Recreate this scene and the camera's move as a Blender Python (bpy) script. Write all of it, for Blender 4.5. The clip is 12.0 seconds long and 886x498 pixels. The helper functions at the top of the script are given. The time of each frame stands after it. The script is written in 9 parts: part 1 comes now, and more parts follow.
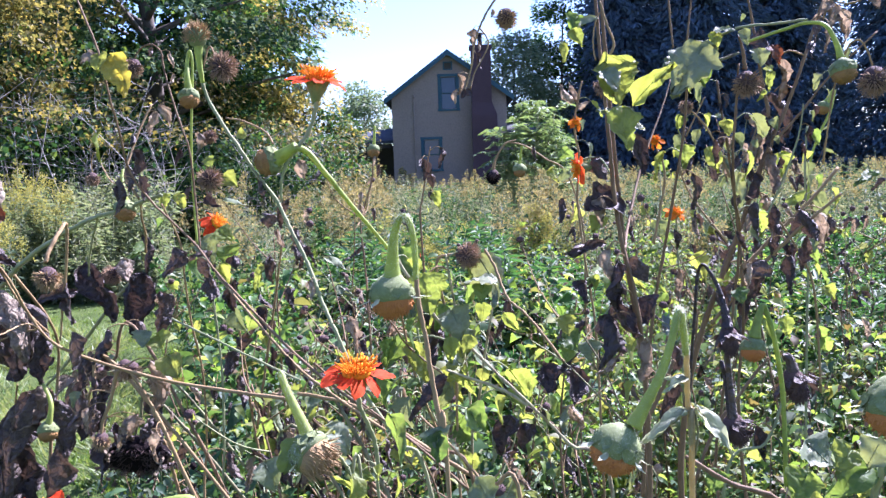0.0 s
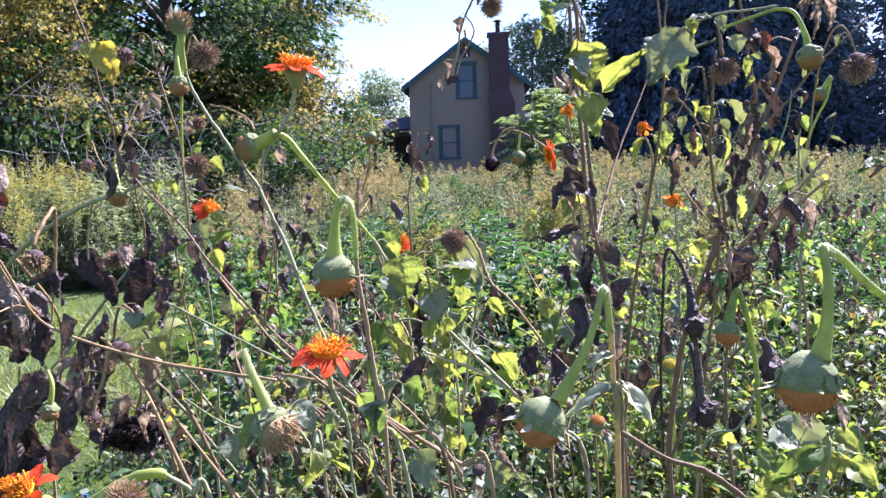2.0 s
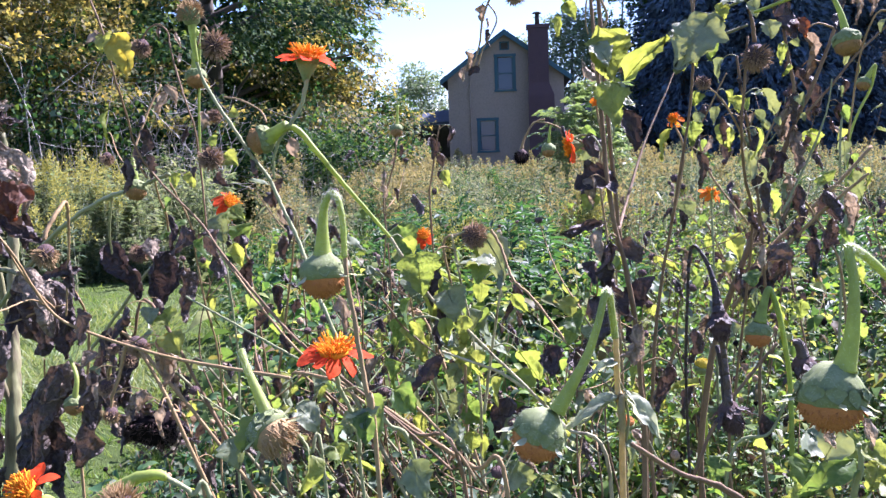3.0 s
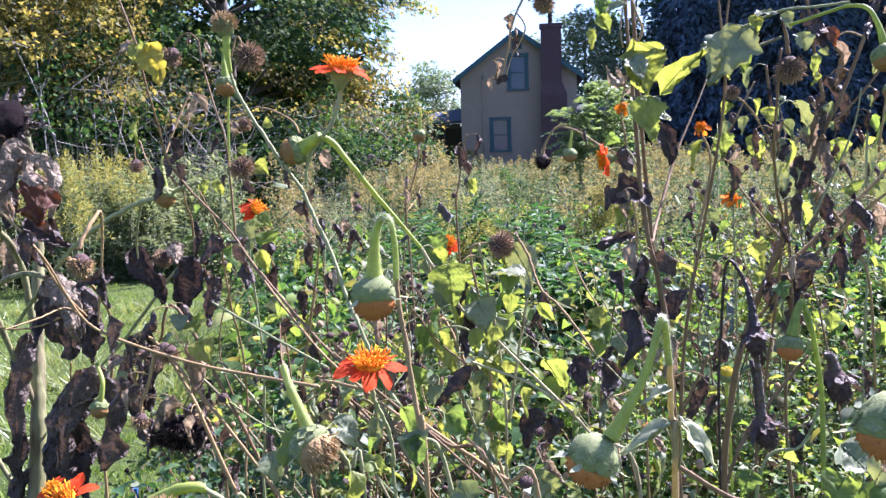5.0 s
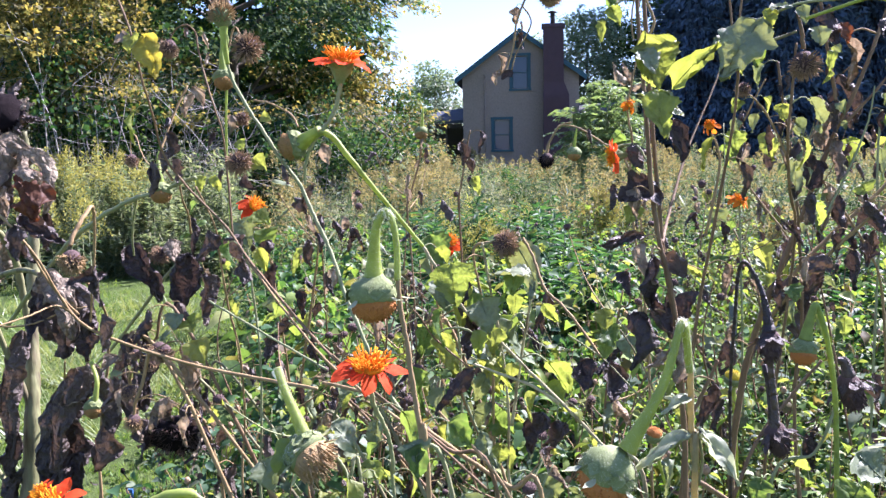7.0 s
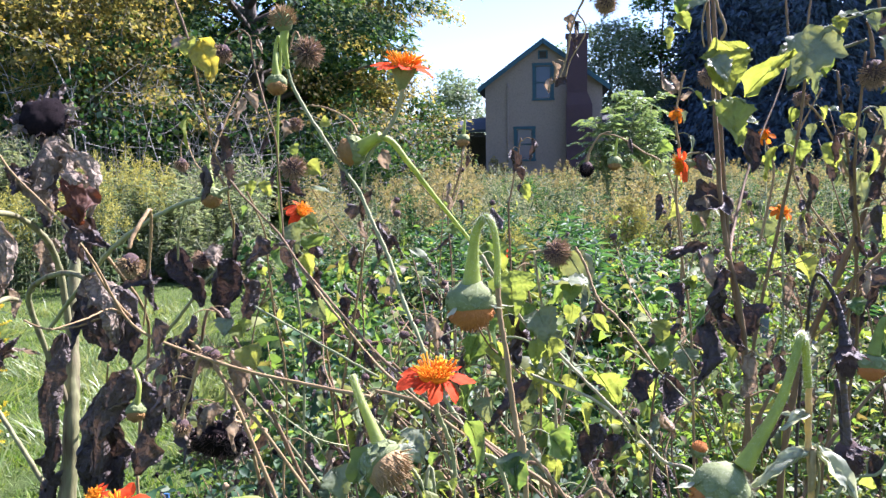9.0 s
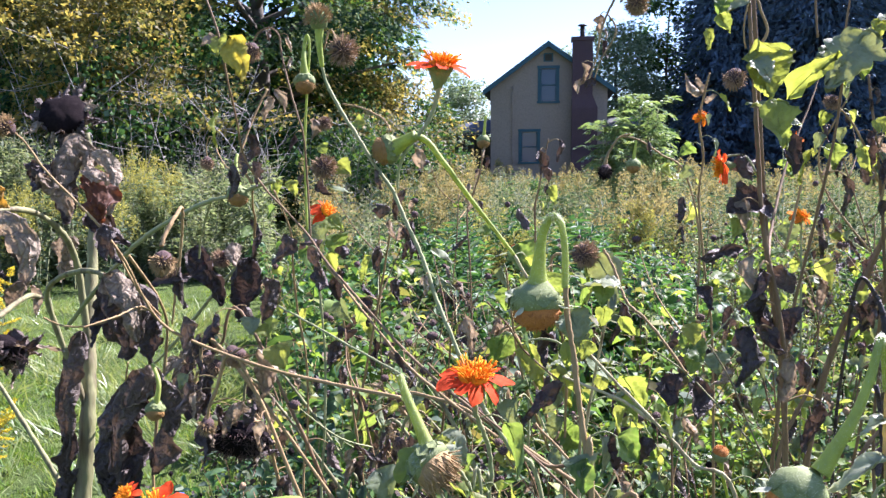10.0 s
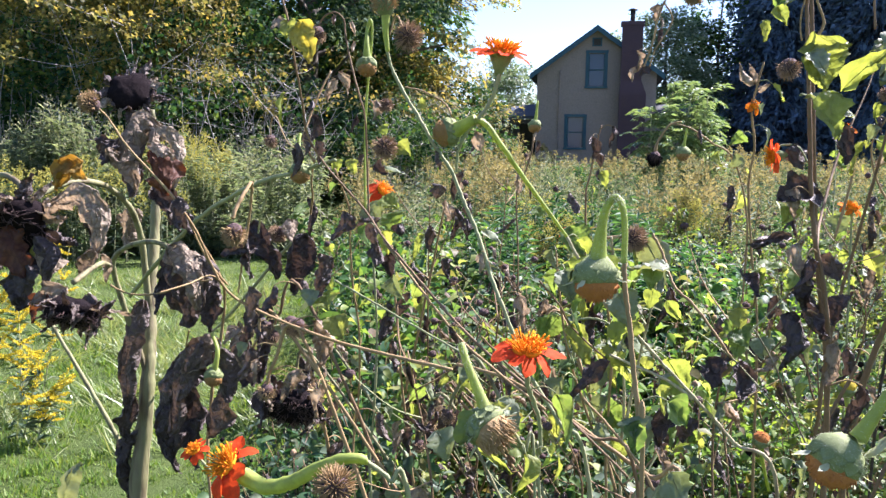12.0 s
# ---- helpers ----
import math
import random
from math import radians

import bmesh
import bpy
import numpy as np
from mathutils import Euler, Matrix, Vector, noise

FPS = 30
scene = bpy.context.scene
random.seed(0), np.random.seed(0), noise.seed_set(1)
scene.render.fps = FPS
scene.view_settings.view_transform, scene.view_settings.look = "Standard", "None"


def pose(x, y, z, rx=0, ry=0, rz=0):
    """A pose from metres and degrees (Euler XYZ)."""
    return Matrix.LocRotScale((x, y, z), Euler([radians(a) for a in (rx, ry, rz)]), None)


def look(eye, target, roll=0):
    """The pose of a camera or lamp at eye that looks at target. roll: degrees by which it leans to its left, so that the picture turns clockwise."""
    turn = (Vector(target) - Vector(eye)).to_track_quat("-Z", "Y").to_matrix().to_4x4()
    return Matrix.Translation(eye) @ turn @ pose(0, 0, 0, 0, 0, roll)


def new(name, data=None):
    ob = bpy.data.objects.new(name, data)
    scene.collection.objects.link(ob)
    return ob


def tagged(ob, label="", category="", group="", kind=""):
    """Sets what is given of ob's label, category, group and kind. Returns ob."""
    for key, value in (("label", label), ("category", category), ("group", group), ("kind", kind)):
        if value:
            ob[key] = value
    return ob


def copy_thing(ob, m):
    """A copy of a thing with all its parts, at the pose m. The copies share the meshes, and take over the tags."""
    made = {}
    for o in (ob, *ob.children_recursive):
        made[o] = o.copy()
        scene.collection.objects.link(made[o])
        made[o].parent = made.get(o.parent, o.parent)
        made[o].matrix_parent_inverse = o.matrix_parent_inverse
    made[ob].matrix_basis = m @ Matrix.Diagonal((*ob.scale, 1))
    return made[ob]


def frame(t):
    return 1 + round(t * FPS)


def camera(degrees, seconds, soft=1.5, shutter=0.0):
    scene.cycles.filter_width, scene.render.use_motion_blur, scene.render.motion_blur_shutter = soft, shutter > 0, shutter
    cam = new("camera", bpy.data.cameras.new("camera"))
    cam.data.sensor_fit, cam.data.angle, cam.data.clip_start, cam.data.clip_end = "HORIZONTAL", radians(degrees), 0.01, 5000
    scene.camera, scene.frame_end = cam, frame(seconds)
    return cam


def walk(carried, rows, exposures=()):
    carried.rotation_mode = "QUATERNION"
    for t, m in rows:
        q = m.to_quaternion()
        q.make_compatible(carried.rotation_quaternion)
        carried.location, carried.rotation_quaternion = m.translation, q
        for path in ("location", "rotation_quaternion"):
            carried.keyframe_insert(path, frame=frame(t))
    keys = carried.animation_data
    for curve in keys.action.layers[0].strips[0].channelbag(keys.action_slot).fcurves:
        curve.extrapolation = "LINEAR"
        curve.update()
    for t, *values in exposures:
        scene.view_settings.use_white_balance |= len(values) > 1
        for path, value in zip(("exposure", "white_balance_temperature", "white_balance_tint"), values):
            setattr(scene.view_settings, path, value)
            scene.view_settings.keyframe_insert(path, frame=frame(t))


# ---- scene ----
cam = camera(56.9, 12.0, soft=1.4)
PATH = [
    (0, (0.033, -0.003, 1.507), (-0.003, 1.988, 1.317), -2.0),
    (0.5, (0.053, -0.026, 1.511), (-0.011, 1.963, 1.316), -2.2),
    (1, (0.107, -0.083, 1.517), (-0.006, 1.904, 1.319), -2.0),
    (1.5, (0.116, -0.076, 1.514), (0.005, 1.91, 1.311), -1.9),
    (2, (0.091, -0.024, 1.502), (0.009, 1.962, 1.285), -2.0),
    (2.5, (0.093, 0.002, 1.497), (-0.002, 1.987, 1.265), -1.9),
    (3, (0.12, 0.016, 1.5), (-0.057, 1.995, 1.27), -2.1),
    (5, (0.093, 0.013, 1.518), (-0.111, 1.989, 1.286), -1.9),
    (5.5, (0.094, 0.014, 1.521), (-0.111, 1.991, 1.304), -2.1),
    (6, (0.095, 0.025, 1.518), (-0.115, 2.002, 1.298), -2.2),
    (6.5, (0.087, 0.037, 1.515), (-0.115, 2.015, 1.293), -1.9),
    (7, (0.087, 0.047, 1.513), (-0.119, 2.023, 1.28), -1.5),
    (7.5, (0.077, 0.057, 1.514), (-0.145, 2.031, 1.286), -1.9),
    (9.5, (0.016, 0.053, 1.51), (-0.245, 2.025, 1.303), -0.7),
    (10, (-0.006, 0.054, 1.509), (-0.267, 2.026, 1.303), -0.4),
    (10.5, (-0.028, 0.054, 1.508), (-0.32, 2.021, 1.295), 0.1),
    (11, (-0.047, 0.052, 1.511), (-0.343, 2.018, 1.292), 0.4),
    (11.5, (-0.047, 0.034, 1.506), (-0.363, 1.994, 1.264), 0.8),
    (12, (-0.018, 0.003, 1.508), (-0.378, 1.955, 1.261), 0.9),
]
EXPOSURES = [(0.0, 2.36, 5450, 36), (1.0, 2.27, 5650, 37), (3.0, 2.30, 5650, 36), (6.0, 2.35, 5750, 32), (9.5, 2.31, 5850, 29), (12.0, 2.24, 6050, 26)]
walk(cam, [(t, look(eye, target, roll)) for t, eye, target, roll in PATH], EXPOSURES)

# ---- light ----
SUN_AZ, SUN_EL = 50.0, 46.0
world = bpy.data.worlds.new("sky")
scene.world = world
world.use_nodes = True
wn = world.node_tree.nodes
sky = wn.new("ShaderNodeTexSky")
sky.sky_type, sky.sun_disc = "NISHITA", False
sky.sun_elevation, sky.sun_rotation = radians(SUN_EL), radians(SUN_AZ)
sky.air_density, sky.dust_density, sky.ozone_density = 1.0, 0.5, 4.2
world.node_tree.links.new(sky.outputs[0], wn["Background"].inputs[0])
wn["Background"].inputs[1].default_value = 0.060
sun = new("sun", bpy.data.lights.new("sun", "SUN"))
sun.data.energy, sun.data.angle, sun.data.color = 4.2, radians(0.55), (1.0, 0.96, 0.90)
sun.matrix_world = look((40 * math.sin(radians(SUN_AZ)), 40 * math.cos(radians(SUN_AZ)), 40 * math.tan(radians(SUN_EL))), (0, 0, 0))


# ---- materials ----
def ramp(nt, fac, colours):
    r = nt.nodes.new("ShaderNodeValToRGB")
    el = r.color_ramp.elements
    while len(el) < len(colours):
        el.new(0.5)
    for i, c in enumerate(colours):
        el[i].position = i / max(1, len(colours) - 1)
        el[i].color = (*c, 1)
    nt.links.new(fac, r.inputs[0])
    return r.outputs[0]


def mixed(nt, a, b, fac, kind="MULTIPLY"):
    m = nt.nodes.new("ShaderNodeMix")
    m.data_type, m.blend_type = "RGBA", kind
    for sock, v in ((m.inputs[0], fac), (m.inputs[6], a), (m.inputs[7], b)):
        if isinstance(v, (int, float)):
            sock.default_value = v
        elif isinstance(v, tuple):
            sock.default_value = (*v, 1)
        else:
            nt.links.new(v, sock)
    return m.outputs[2]


def noise_tex(nt, vec, scale, detail=4.0, rough=0.6):
    n = nt.nodes.new("ShaderNodeTexNoise")
    n.inputs["Scale"].default_value, n.inputs["Detail"].default_value, n.inputs["Roughness"].default_value = scale, detail, rough
    nt.links.new(vec, n.inputs["Vector"])
    return n.outputs[0]


def stretch(nt, vec, scale):
    m = nt.nodes.new("ShaderNodeMapping")
    m.inputs["Scale"].default_value = scale
    nt.links.new(vec, m.inputs["Vector"])
    return m.outputs[0]


def start_mat(name):
    m = bpy.data.materials.new(name)
    m.use_nodes = True
    nt = m.node_tree
    tc = nt.nodes.new("ShaderNodeTexCoord")
    return m, nt, nt.nodes["Principled BSDF"], tc.outputs["Object"]


def bump(nt, bsdf, height, strength, distance):
    b = nt.nodes.new("ShaderNodeBump")
    b.inputs["Strength"].default_value, b.inputs["Distance"].default_value = strength, distance
    nt.links.new(height, b.inputs["Height"])
    nt.links.new(b.outputs[0], bsdf.inputs["Normal"])
    return b.outputs[0]


def solid(name, colours, scale=20.0, rough=0.7, relief=0.3, depth=0.002, metal=0.0, squeeze=(1, 1, 1), fine=8.0, spots=None, sheen=0.4):
    """A rough opaque surface: colours mixed by noise at two scales, with relief."""
    m, nt, b, co = start_mat(name)
    co = stretch(nt, co, squeeze)
    big, small = noise_tex(nt, co, scale), noise_tex(nt, co, scale * fine, 6.0, 0.7)
    c = ramp(nt, big, colours)
    c = mixed(nt, c, ramp(nt, small, [(0.45, 0.45, 0.45), (1.0, 1.0, 1.0), (1.45, 1.45, 1.45)]), 0.75)
    if spots:
        sp = noise_tex(nt, co, scale * 3.1, 2.0)
        c = mixed(nt, c, spots, ramp(nt, sp, [(0, 0, 0), (0, 0, 0), (0.1, 0.1, 0.1), (1, 1, 1), (1, 1, 1)]), "MIX")
    nt.links.new(c, b.inputs["Base Color"])
    b.inputs["Roughness"].default_value, b.inputs["Metallic"].default_value = rough, metal
    b.inputs["Specular IOR Level"].default_value = sheen
    bump(nt, b, small, relief, depth)
    return m


def foliage(name, colours, through_amount=0.45, through_tint=(1.5, 1.4, 0.6), rough=0.38, scale=60.0, blemish=None, relief=0.25, gloss=0.5, deep=0.002, veins=None):
    """Thin leaf tissue: it reflects, and lets light through; each leaf takes its own tone."""
    m, nt, b, co = start_mat(name)
    info, geo = nt.nodes.new("ShaderNodeObjectInfo"), nt.nodes.new("ShaderNodeNewGeometry")
    add = nt.nodes.new("ShaderNodeMath")
    add.operation = "ADD"
    nt.links.new(info.outputs["Random"], add.inputs[0])
    nt.links.new(geo.outputs["Random Per Island"], add.inputs[1])
    fr = nt.nodes.new("ShaderNodeMath")
    fr.operation = "FRACT"
    nt.links.new(add.outputs[0], fr.inputs[0])
    c = ramp(nt, fr.outputs[0], colours)
    n = noise_tex(nt, co, scale, 5.0, 0.65)
    c = mixed(nt, c, ramp(nt, n, [(0.3, 0.32, 0.3), (0.95, 0.95, 0.95), (1.7, 1.65, 1.5)]), 0.85)
    if blemish:
        sp = noise_tex(nt, co, scale * 0.5, 3.0)
        c = mixed(nt, c, blemish, ramp(nt, sp, [(0, 0, 0), (0, 0, 0), (0.25, 0.25, 0.25), (1, 1, 1)]), "MIX")
    height = n
    if veins:
        vo = nt.nodes.new("ShaderNodeTexVoronoi")
        vo.feature = "DISTANCE_TO_EDGE"
        vo.inputs["Scale"].default_value = veins[0]
        warp = nt.nodes.new("ShaderNodeVectorMath")
        warp.operation = "MULTIPLY_ADD"
        wn2 = nt.nodes.new("ShaderNodeTexNoise")
        wn2.inputs["Scale"].default_value = veins[0] * 0.7
        nt.links.new(co, wn2.inputs["Vector"])
        nt.links.new(wn2.outputs["Color"], warp.inputs[0])
        warp.inputs[1].default_value = (0.9 / veins[0],) * 3
        nt.links.new(co, warp.inputs[2])
        nt.links.new(warp.outputs[0], vo.inputs["Vector"])
        line = ramp(nt, vo.outputs["Distance"], [(1, 1, 1), (0.35, 0.35, 0.35), (0.05, 0.05, 0.05), (0, 0, 0), (0, 0, 0), (0, 0, 0), (0, 0, 0), (0, 0, 0)])
        amount = nt.nodes.new("ShaderNodeMath")
        amount.operation = "MULTIPLY"
        nt.links.new(line, amount.inputs[0])
        amount.inputs[1].default_value = veins[2]
        c = mixed(nt, c, veins[1], amount.outputs[0], "MIX")
        add2 = nt.nodes.new("ShaderNodeMath")
        add2.operation = "MULTIPLY_ADD"
        nt.links.new(vo.outputs["Distance"], add2.inputs[0])
        add2.inputs[1].default_value = 1.6
        nt.links.new(n, add2.inputs[2])
        height = add2.outputs[0]
    nt.links.new(c, b.inputs["Base Color"])
    b.inputs["Roughness"].default_value = rough
    b.inputs["Specular IOR Level"].default_value = gloss
    nrm = bump(nt, b, height, relief, deep)
    t = nt.nodes.new("ShaderNodeBsdfTranslucent")
    nt.links.new(mixed(nt, c, through_tint, 1.0), t.inputs[0])
    nt.links.new(nrm, t.inputs[1])
    mix = nt.nodes.new("ShaderNodeMixShader")
    mix.inputs[0].default_value = through_amount
    out = nt.nodes["Material Output"]
    nt.links.new(b.outputs[0], mix.inputs[1])
    nt.links.new(t.outputs[0], mix.inputs[2])
    nt.links.new(mix.outputs[0], out.inputs[0])
    return m


M = {
    "leaf": foliage("green_leaf", [(0.07, 0.15, 0.05), (0.11, 0.20, 0.055), (0.17, 0.26, 0.075), (0.26, 0.31, 0.08)], 0.55, blemish=(0.17, 0.13, 0.06), rough=0.5, gloss=0.35, veins=(120, (0.20, 0.26, 0.10), 0.45)),
    "leaf_yellow": foliage("yellowing_leaf", [(0.21, 0.27, 0.065), (0.31, 0.32, 0.08), (0.25, 0.30, 0.08)], 0.55, (1.4, 1.4, 0.65), scale=60, blemish=(0.15, 0.13, 0.055), relief=0.5, rough=0.5, gloss=0.35, veins=(110, (0.26, 0.30, 0.12), 0.35)),
    "leaf_amber": foliage("bright_yellow_leaf", [(0.40, 0.34, 0.05), (0.48, 0.40, 0.06)], 0.5, (1.3, 1.2, 0.6), scale=70, blemish=(0.26, 0.24, 0.06), relief=0.5, rough=0.5, gloss=0.35, veins=(110, (0.34, 0.33, 0.10), 0.35)),
    "leaf_dull": foliage("dull_green_leaf", [(0.125, 0.165, 0.085), (0.165, 0.205, 0.11), (0.225, 0.255, 0.15)], 0.3, blemish=(0.22, 0.21, 0.12), rough=0.55, gloss=0.35, veins=(120, (0.22, 0.27, 0.18), 0.4)),
    "leaf_dead": foliage("withered_leaf", [(0.050, 0.037, 0.035), (0.068, 0.050, 0.046), (0.094, 0.070, 0.060), (0.14, 0.105, 0.082)], 0.2, (1.25, 1.0, 0.75), 0.55, 80, relief=1.0, gloss=0.45, deep=0.007, blemish=(0.06, 0.046, 0.041), veins=(60, (0.10, 0.08, 0.07), 0.2)),
    "leaf_tan": foliage("dry_tan_leaf", [(0.26, 0.205, 0.145), (0.50, 0.42, 0.31), (0.36, 0.29, 0.21)], 0.35, (1.2, 1.05, 0.85), 0.75, 60, relief=1.0, gloss=0.25, deep=0.007, blemish=(0.075, 0.052, 0.042), veins=(55, (0.12, 0.085, 0.062), 0.5)),
    "leaf_rust": foliage("rust_brown_leaf", [(0.12, 0.04, 0.026), (0.16, 0.065, 0.03), (0.09, 0.03, 0.022)], 0.4, (1.4, 0.9, 0.5), 0.7, 45, blemish=(0.30, 0.17, 0.05), relief=0.8, veins=(60, (0.05, 0.018, 0.014), 0.5)),
    "leaf_gold": foliage("golden_dry_leaf", [(0.30, 0.19, 0.035), (0.36, 0.23, 0.04)], 0.4, (1.3, 1.0, 0.5), 0.7, 60, blemish=(0.10, 0.05, 0.02), relief=0.8),
    "petal": foliage("orange_red_petal", [(0.74, 0.07, 0.02), (0.80, 0.10, 0.025), (0.76, 0.085, 0.03)], 0.45, (1.2, 1.1, 0.6), 0.75, 120, relief=0.4, gloss=0.12),
    "petal_orange": foliage("orange_petal", [(0.80, 0.20, 0.02), (0.86, 0.27, 0.025)], 0.45, (1.2, 1.1, 0.6), 0.75, 120, relief=0.4, gloss=0.12),
    "floret": foliage("orange_yellow_floret", [(0.82, 0.30, 0.012), (0.88, 0.46, 0.02), (0.78, 0.22, 0.01)], 0.3, (1.2, 1.1, 0.6), 0.75, 200, gloss=0.15),
    "calyx": solid("bud_green", [(0.12, 0.15, 0.052), (0.18, 0.215, 0.085), (0.30, 0.32, 0.18)], 90, 0.8, 0.5, 0.0015, sheen=0.3),
    "neck": foliage("hollow_green_neck", [(0.26, 0.34, 0.065), (0.33, 0.40, 0.09)], 0.35, (1.4, 1.3, 0.6), 0.55, 70),
    "bud_disc": solid("ripening_disc", [(0.31, 0.11, 0.035), (0.47, 0.19, 0.055), (0.38, 0.16, 0.065)], 140, 0.85, 0.7, 0.002, sheen=0.2),
    "disc_dull": solid("greenish_ripe_disc", [(0.16, 0.13, 0.05), (0.30, 0.17, 0.06), (0.24, 0.16, 0.07)], 140, 0.85, 0.7, 0.002, sheen=0.2),
    "seed": solid("dry_seed_head", [(0.19, 0.115, 0.07), (0.33, 0.22, 0.13), (0.48, 0.35, 0.22)], 160, 0.85, 0.7, 0.002, sheen=0.2),
    "seed_brown": solid("purple_brown_head", [(0.055, 0.035, 0.036), (0.10, 0.065, 0.06), (0.16, 0.11, 0.09)], 150, 0.85, 0.8, 0.002, sheen=0.2),
    "seed_gold": solid("golden_dry_head", [(0.30, 0.19, 0.08), (0.42, 0.29, 0.14)], 160, 0.85, 0.7, 0.002),
    "seed_dark": solid("blackened_head", [(0.008, 0.006, 0.007), (0.016, 0.012, 0.013), (0.034, 0.025, 0.024)], 120, 0.95, 0.9, 0.004, sheen=0.05),
    "stem": solid("grey_green_stem", [(0.16, 0.20, 0.08), (0.24, 0.26, 0.12), (0.28, 0.24, 0.14)], 40, 0.7, 0.6, 0.002, squeeze=(1, 1, 0.3), fine=4),
    "weed_stem": solid("green_weed_stem", [(0.05, 0.07, 0.03), (0.10, 0.115, 0.05), (0.15, 0.13, 0.07)], 40, 0.75, 0.4, 0.002, squeeze=(1, 1, 0.3), fine=4, sheen=0.3),
    "stem_dry": solid("dry_brown_stem", [(0.17, 0.11, 0.052), (0.28, 0.19, 0.088), (0.40, 0.29, 0.135)], 40, 0.75, 0.7, 0.002, squeeze=(1, 1, 0.3), fine=4, sheen=0.3),
    "stem_purple": solid("reddish_stem", [(0.10, 0.058, 0.03), (0.175, 0.11, 0.055), (0.29, 0.195, 0.10)], 40, 0.7, 0.7, 0.002, squeeze=(1, 1, 0.3), fine=4, sheen=0.3),
    "stem_straw": solid("pale_straw_coloured_stem", [(0.30, 0.27, 0.13), (0.42, 0.38, 0.21), (0.34, 0.29, 0.17)], 30, 0.7, 0.7, 0.002, squeeze=(1, 1, 0.2), fine=5, spots=(0.16, 0.11, 0.06), sheen=0.3),
    "straw_thin": foliage("mottled_straw_stem", [(0.42, 0.36, 0.17), (0.50, 0.43, 0.22)], 0.45, (1.2, 1.1, 0.7), 0.6, 110, blemish=(0.26, 0.17, 0.11), relief=0.8),
    "down": foliage("white_downy_hair", [(0.74, 0.76, 0.66), (0.82, 0.83, 0.74)], 0.8, (1.0, 1.0, 0.92), 0.5, 40, gloss=0.3),
    "leaf_pale": foliage("pale_bleached_leaf", [(0.42, 0.46, 0.32), (0.54, 0.56, 0.42)], 0.5, (1.15, 1.1, 0.8), 0.55, 60),
    "stem_pale": solid("pale_straw_stem", [(0.12, 0.14, 0.055), (0.25, 0.27, 0.115), (0.17, 0.14, 0.075), (0.34, 0.33, 0.17)], 16, 0.65, 0.8, 0.003, squeeze=(1, 1, 0.15), fine=5, spots=(0.08, 0.06, 0.035), sheen=0.3),
    "bush_leaf": foliage("bush_leaf", [(0.035, 0.075, 0.035), (0.10, 0.17, 0.055), (0.17, 0.26, 0.06), (0.13, 0.095, 0.055), (0.21, 0.29, 0.08), (0.32, 0.34, 0.13)], 0.48, rough=0.5, gloss=0.25, through_tint=(1.45, 1.45, 0.6)),
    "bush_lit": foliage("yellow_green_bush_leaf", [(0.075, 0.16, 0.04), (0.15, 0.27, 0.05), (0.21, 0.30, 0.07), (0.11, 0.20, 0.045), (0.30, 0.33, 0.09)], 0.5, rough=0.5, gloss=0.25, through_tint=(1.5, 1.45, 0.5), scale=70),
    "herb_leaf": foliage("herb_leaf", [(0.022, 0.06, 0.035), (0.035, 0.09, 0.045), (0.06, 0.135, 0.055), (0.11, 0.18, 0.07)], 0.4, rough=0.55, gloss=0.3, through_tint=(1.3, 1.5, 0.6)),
    "lush_leaf": foliage("lush_green_leaf", [(0.032, 0.08, 0.034), (0.058, 0.13, 0.046), (0.10, 0.19, 0.055), (0.165, 0.25, 0.065)], 0.42, rough=0.45, gloss=0.28, through_tint=(1.4, 1.42, 0.6)),
    "plume_grey": foliage("greyish_plume", [(0.24, 0.26, 0.16), (0.33, 0.33, 0.22), (0.28, 0.29, 0.16), (0.14, 0.18, 0.10)], 0.35, (1.2, 1.15, 0.75), 0.8, gloss=0.2),
    "weed_leaf": foliage("weed_leaf", [(0.04, 0.075, 0.045), (0.075, 0.12, 0.07), (0.12, 0.165, 0.105), (0.20, 0.22, 0.13)], 0.35, rough=0.7, gloss=0.3, through_tint=(1.3, 1.35, 0.75)),
    "border_leaf": foliage("border_weed_leaf", [(0.08, 0.115, 0.075), (0.125, 0.165, 0.105), (0.185, 0.22, 0.145), (0.26, 0.28, 0.18)], 0.55, rough=0.6, gloss=0.35, through_tint=(1.3, 1.35, 0.75)),
    "plume": foliage("goldenrod_plume", [(0.36, 0.29, 0.115), (0.43, 0.35, 0.14), (0.33, 0.28, 0.15), (0.24, 0.22, 0.10)], 0.35, (1.1, 1.1, 0.8), 0.8, gloss=0.15),
    "plume_gold": foliage("golden_plume", [(0.40, 0.37, 0.09), (0.46, 0.42, 0.11), (0.29, 0.29, 0.10)], 0.35, (1.1, 1.1, 0.75), 0.8, gloss=0.15),
    "plume_bright": foliage("bright_goldenrod_plume", [(0.60, 0.47, 0.03), (0.66, 0.53, 0.04), (0.5, 0.42, 0.05)], 0.35, (1.2, 1.15, 0.6), 0.7, gloss=0.2),
    "grass": foliage("lawn_blade", [(0.07, 0.15, 0.03), (0.11, 0.20, 0.04), (0.155, 0.245, 0.055), (0.22, 0.28, 0.09)], 0.45, rough=0.5, gloss=0.35),
    "straw": foliage("pale_long_grass", [(0.17, 0.25, 0.09), (0.28, 0.31, 0.17), (0.13, 0.22, 0.06)], 0.4),
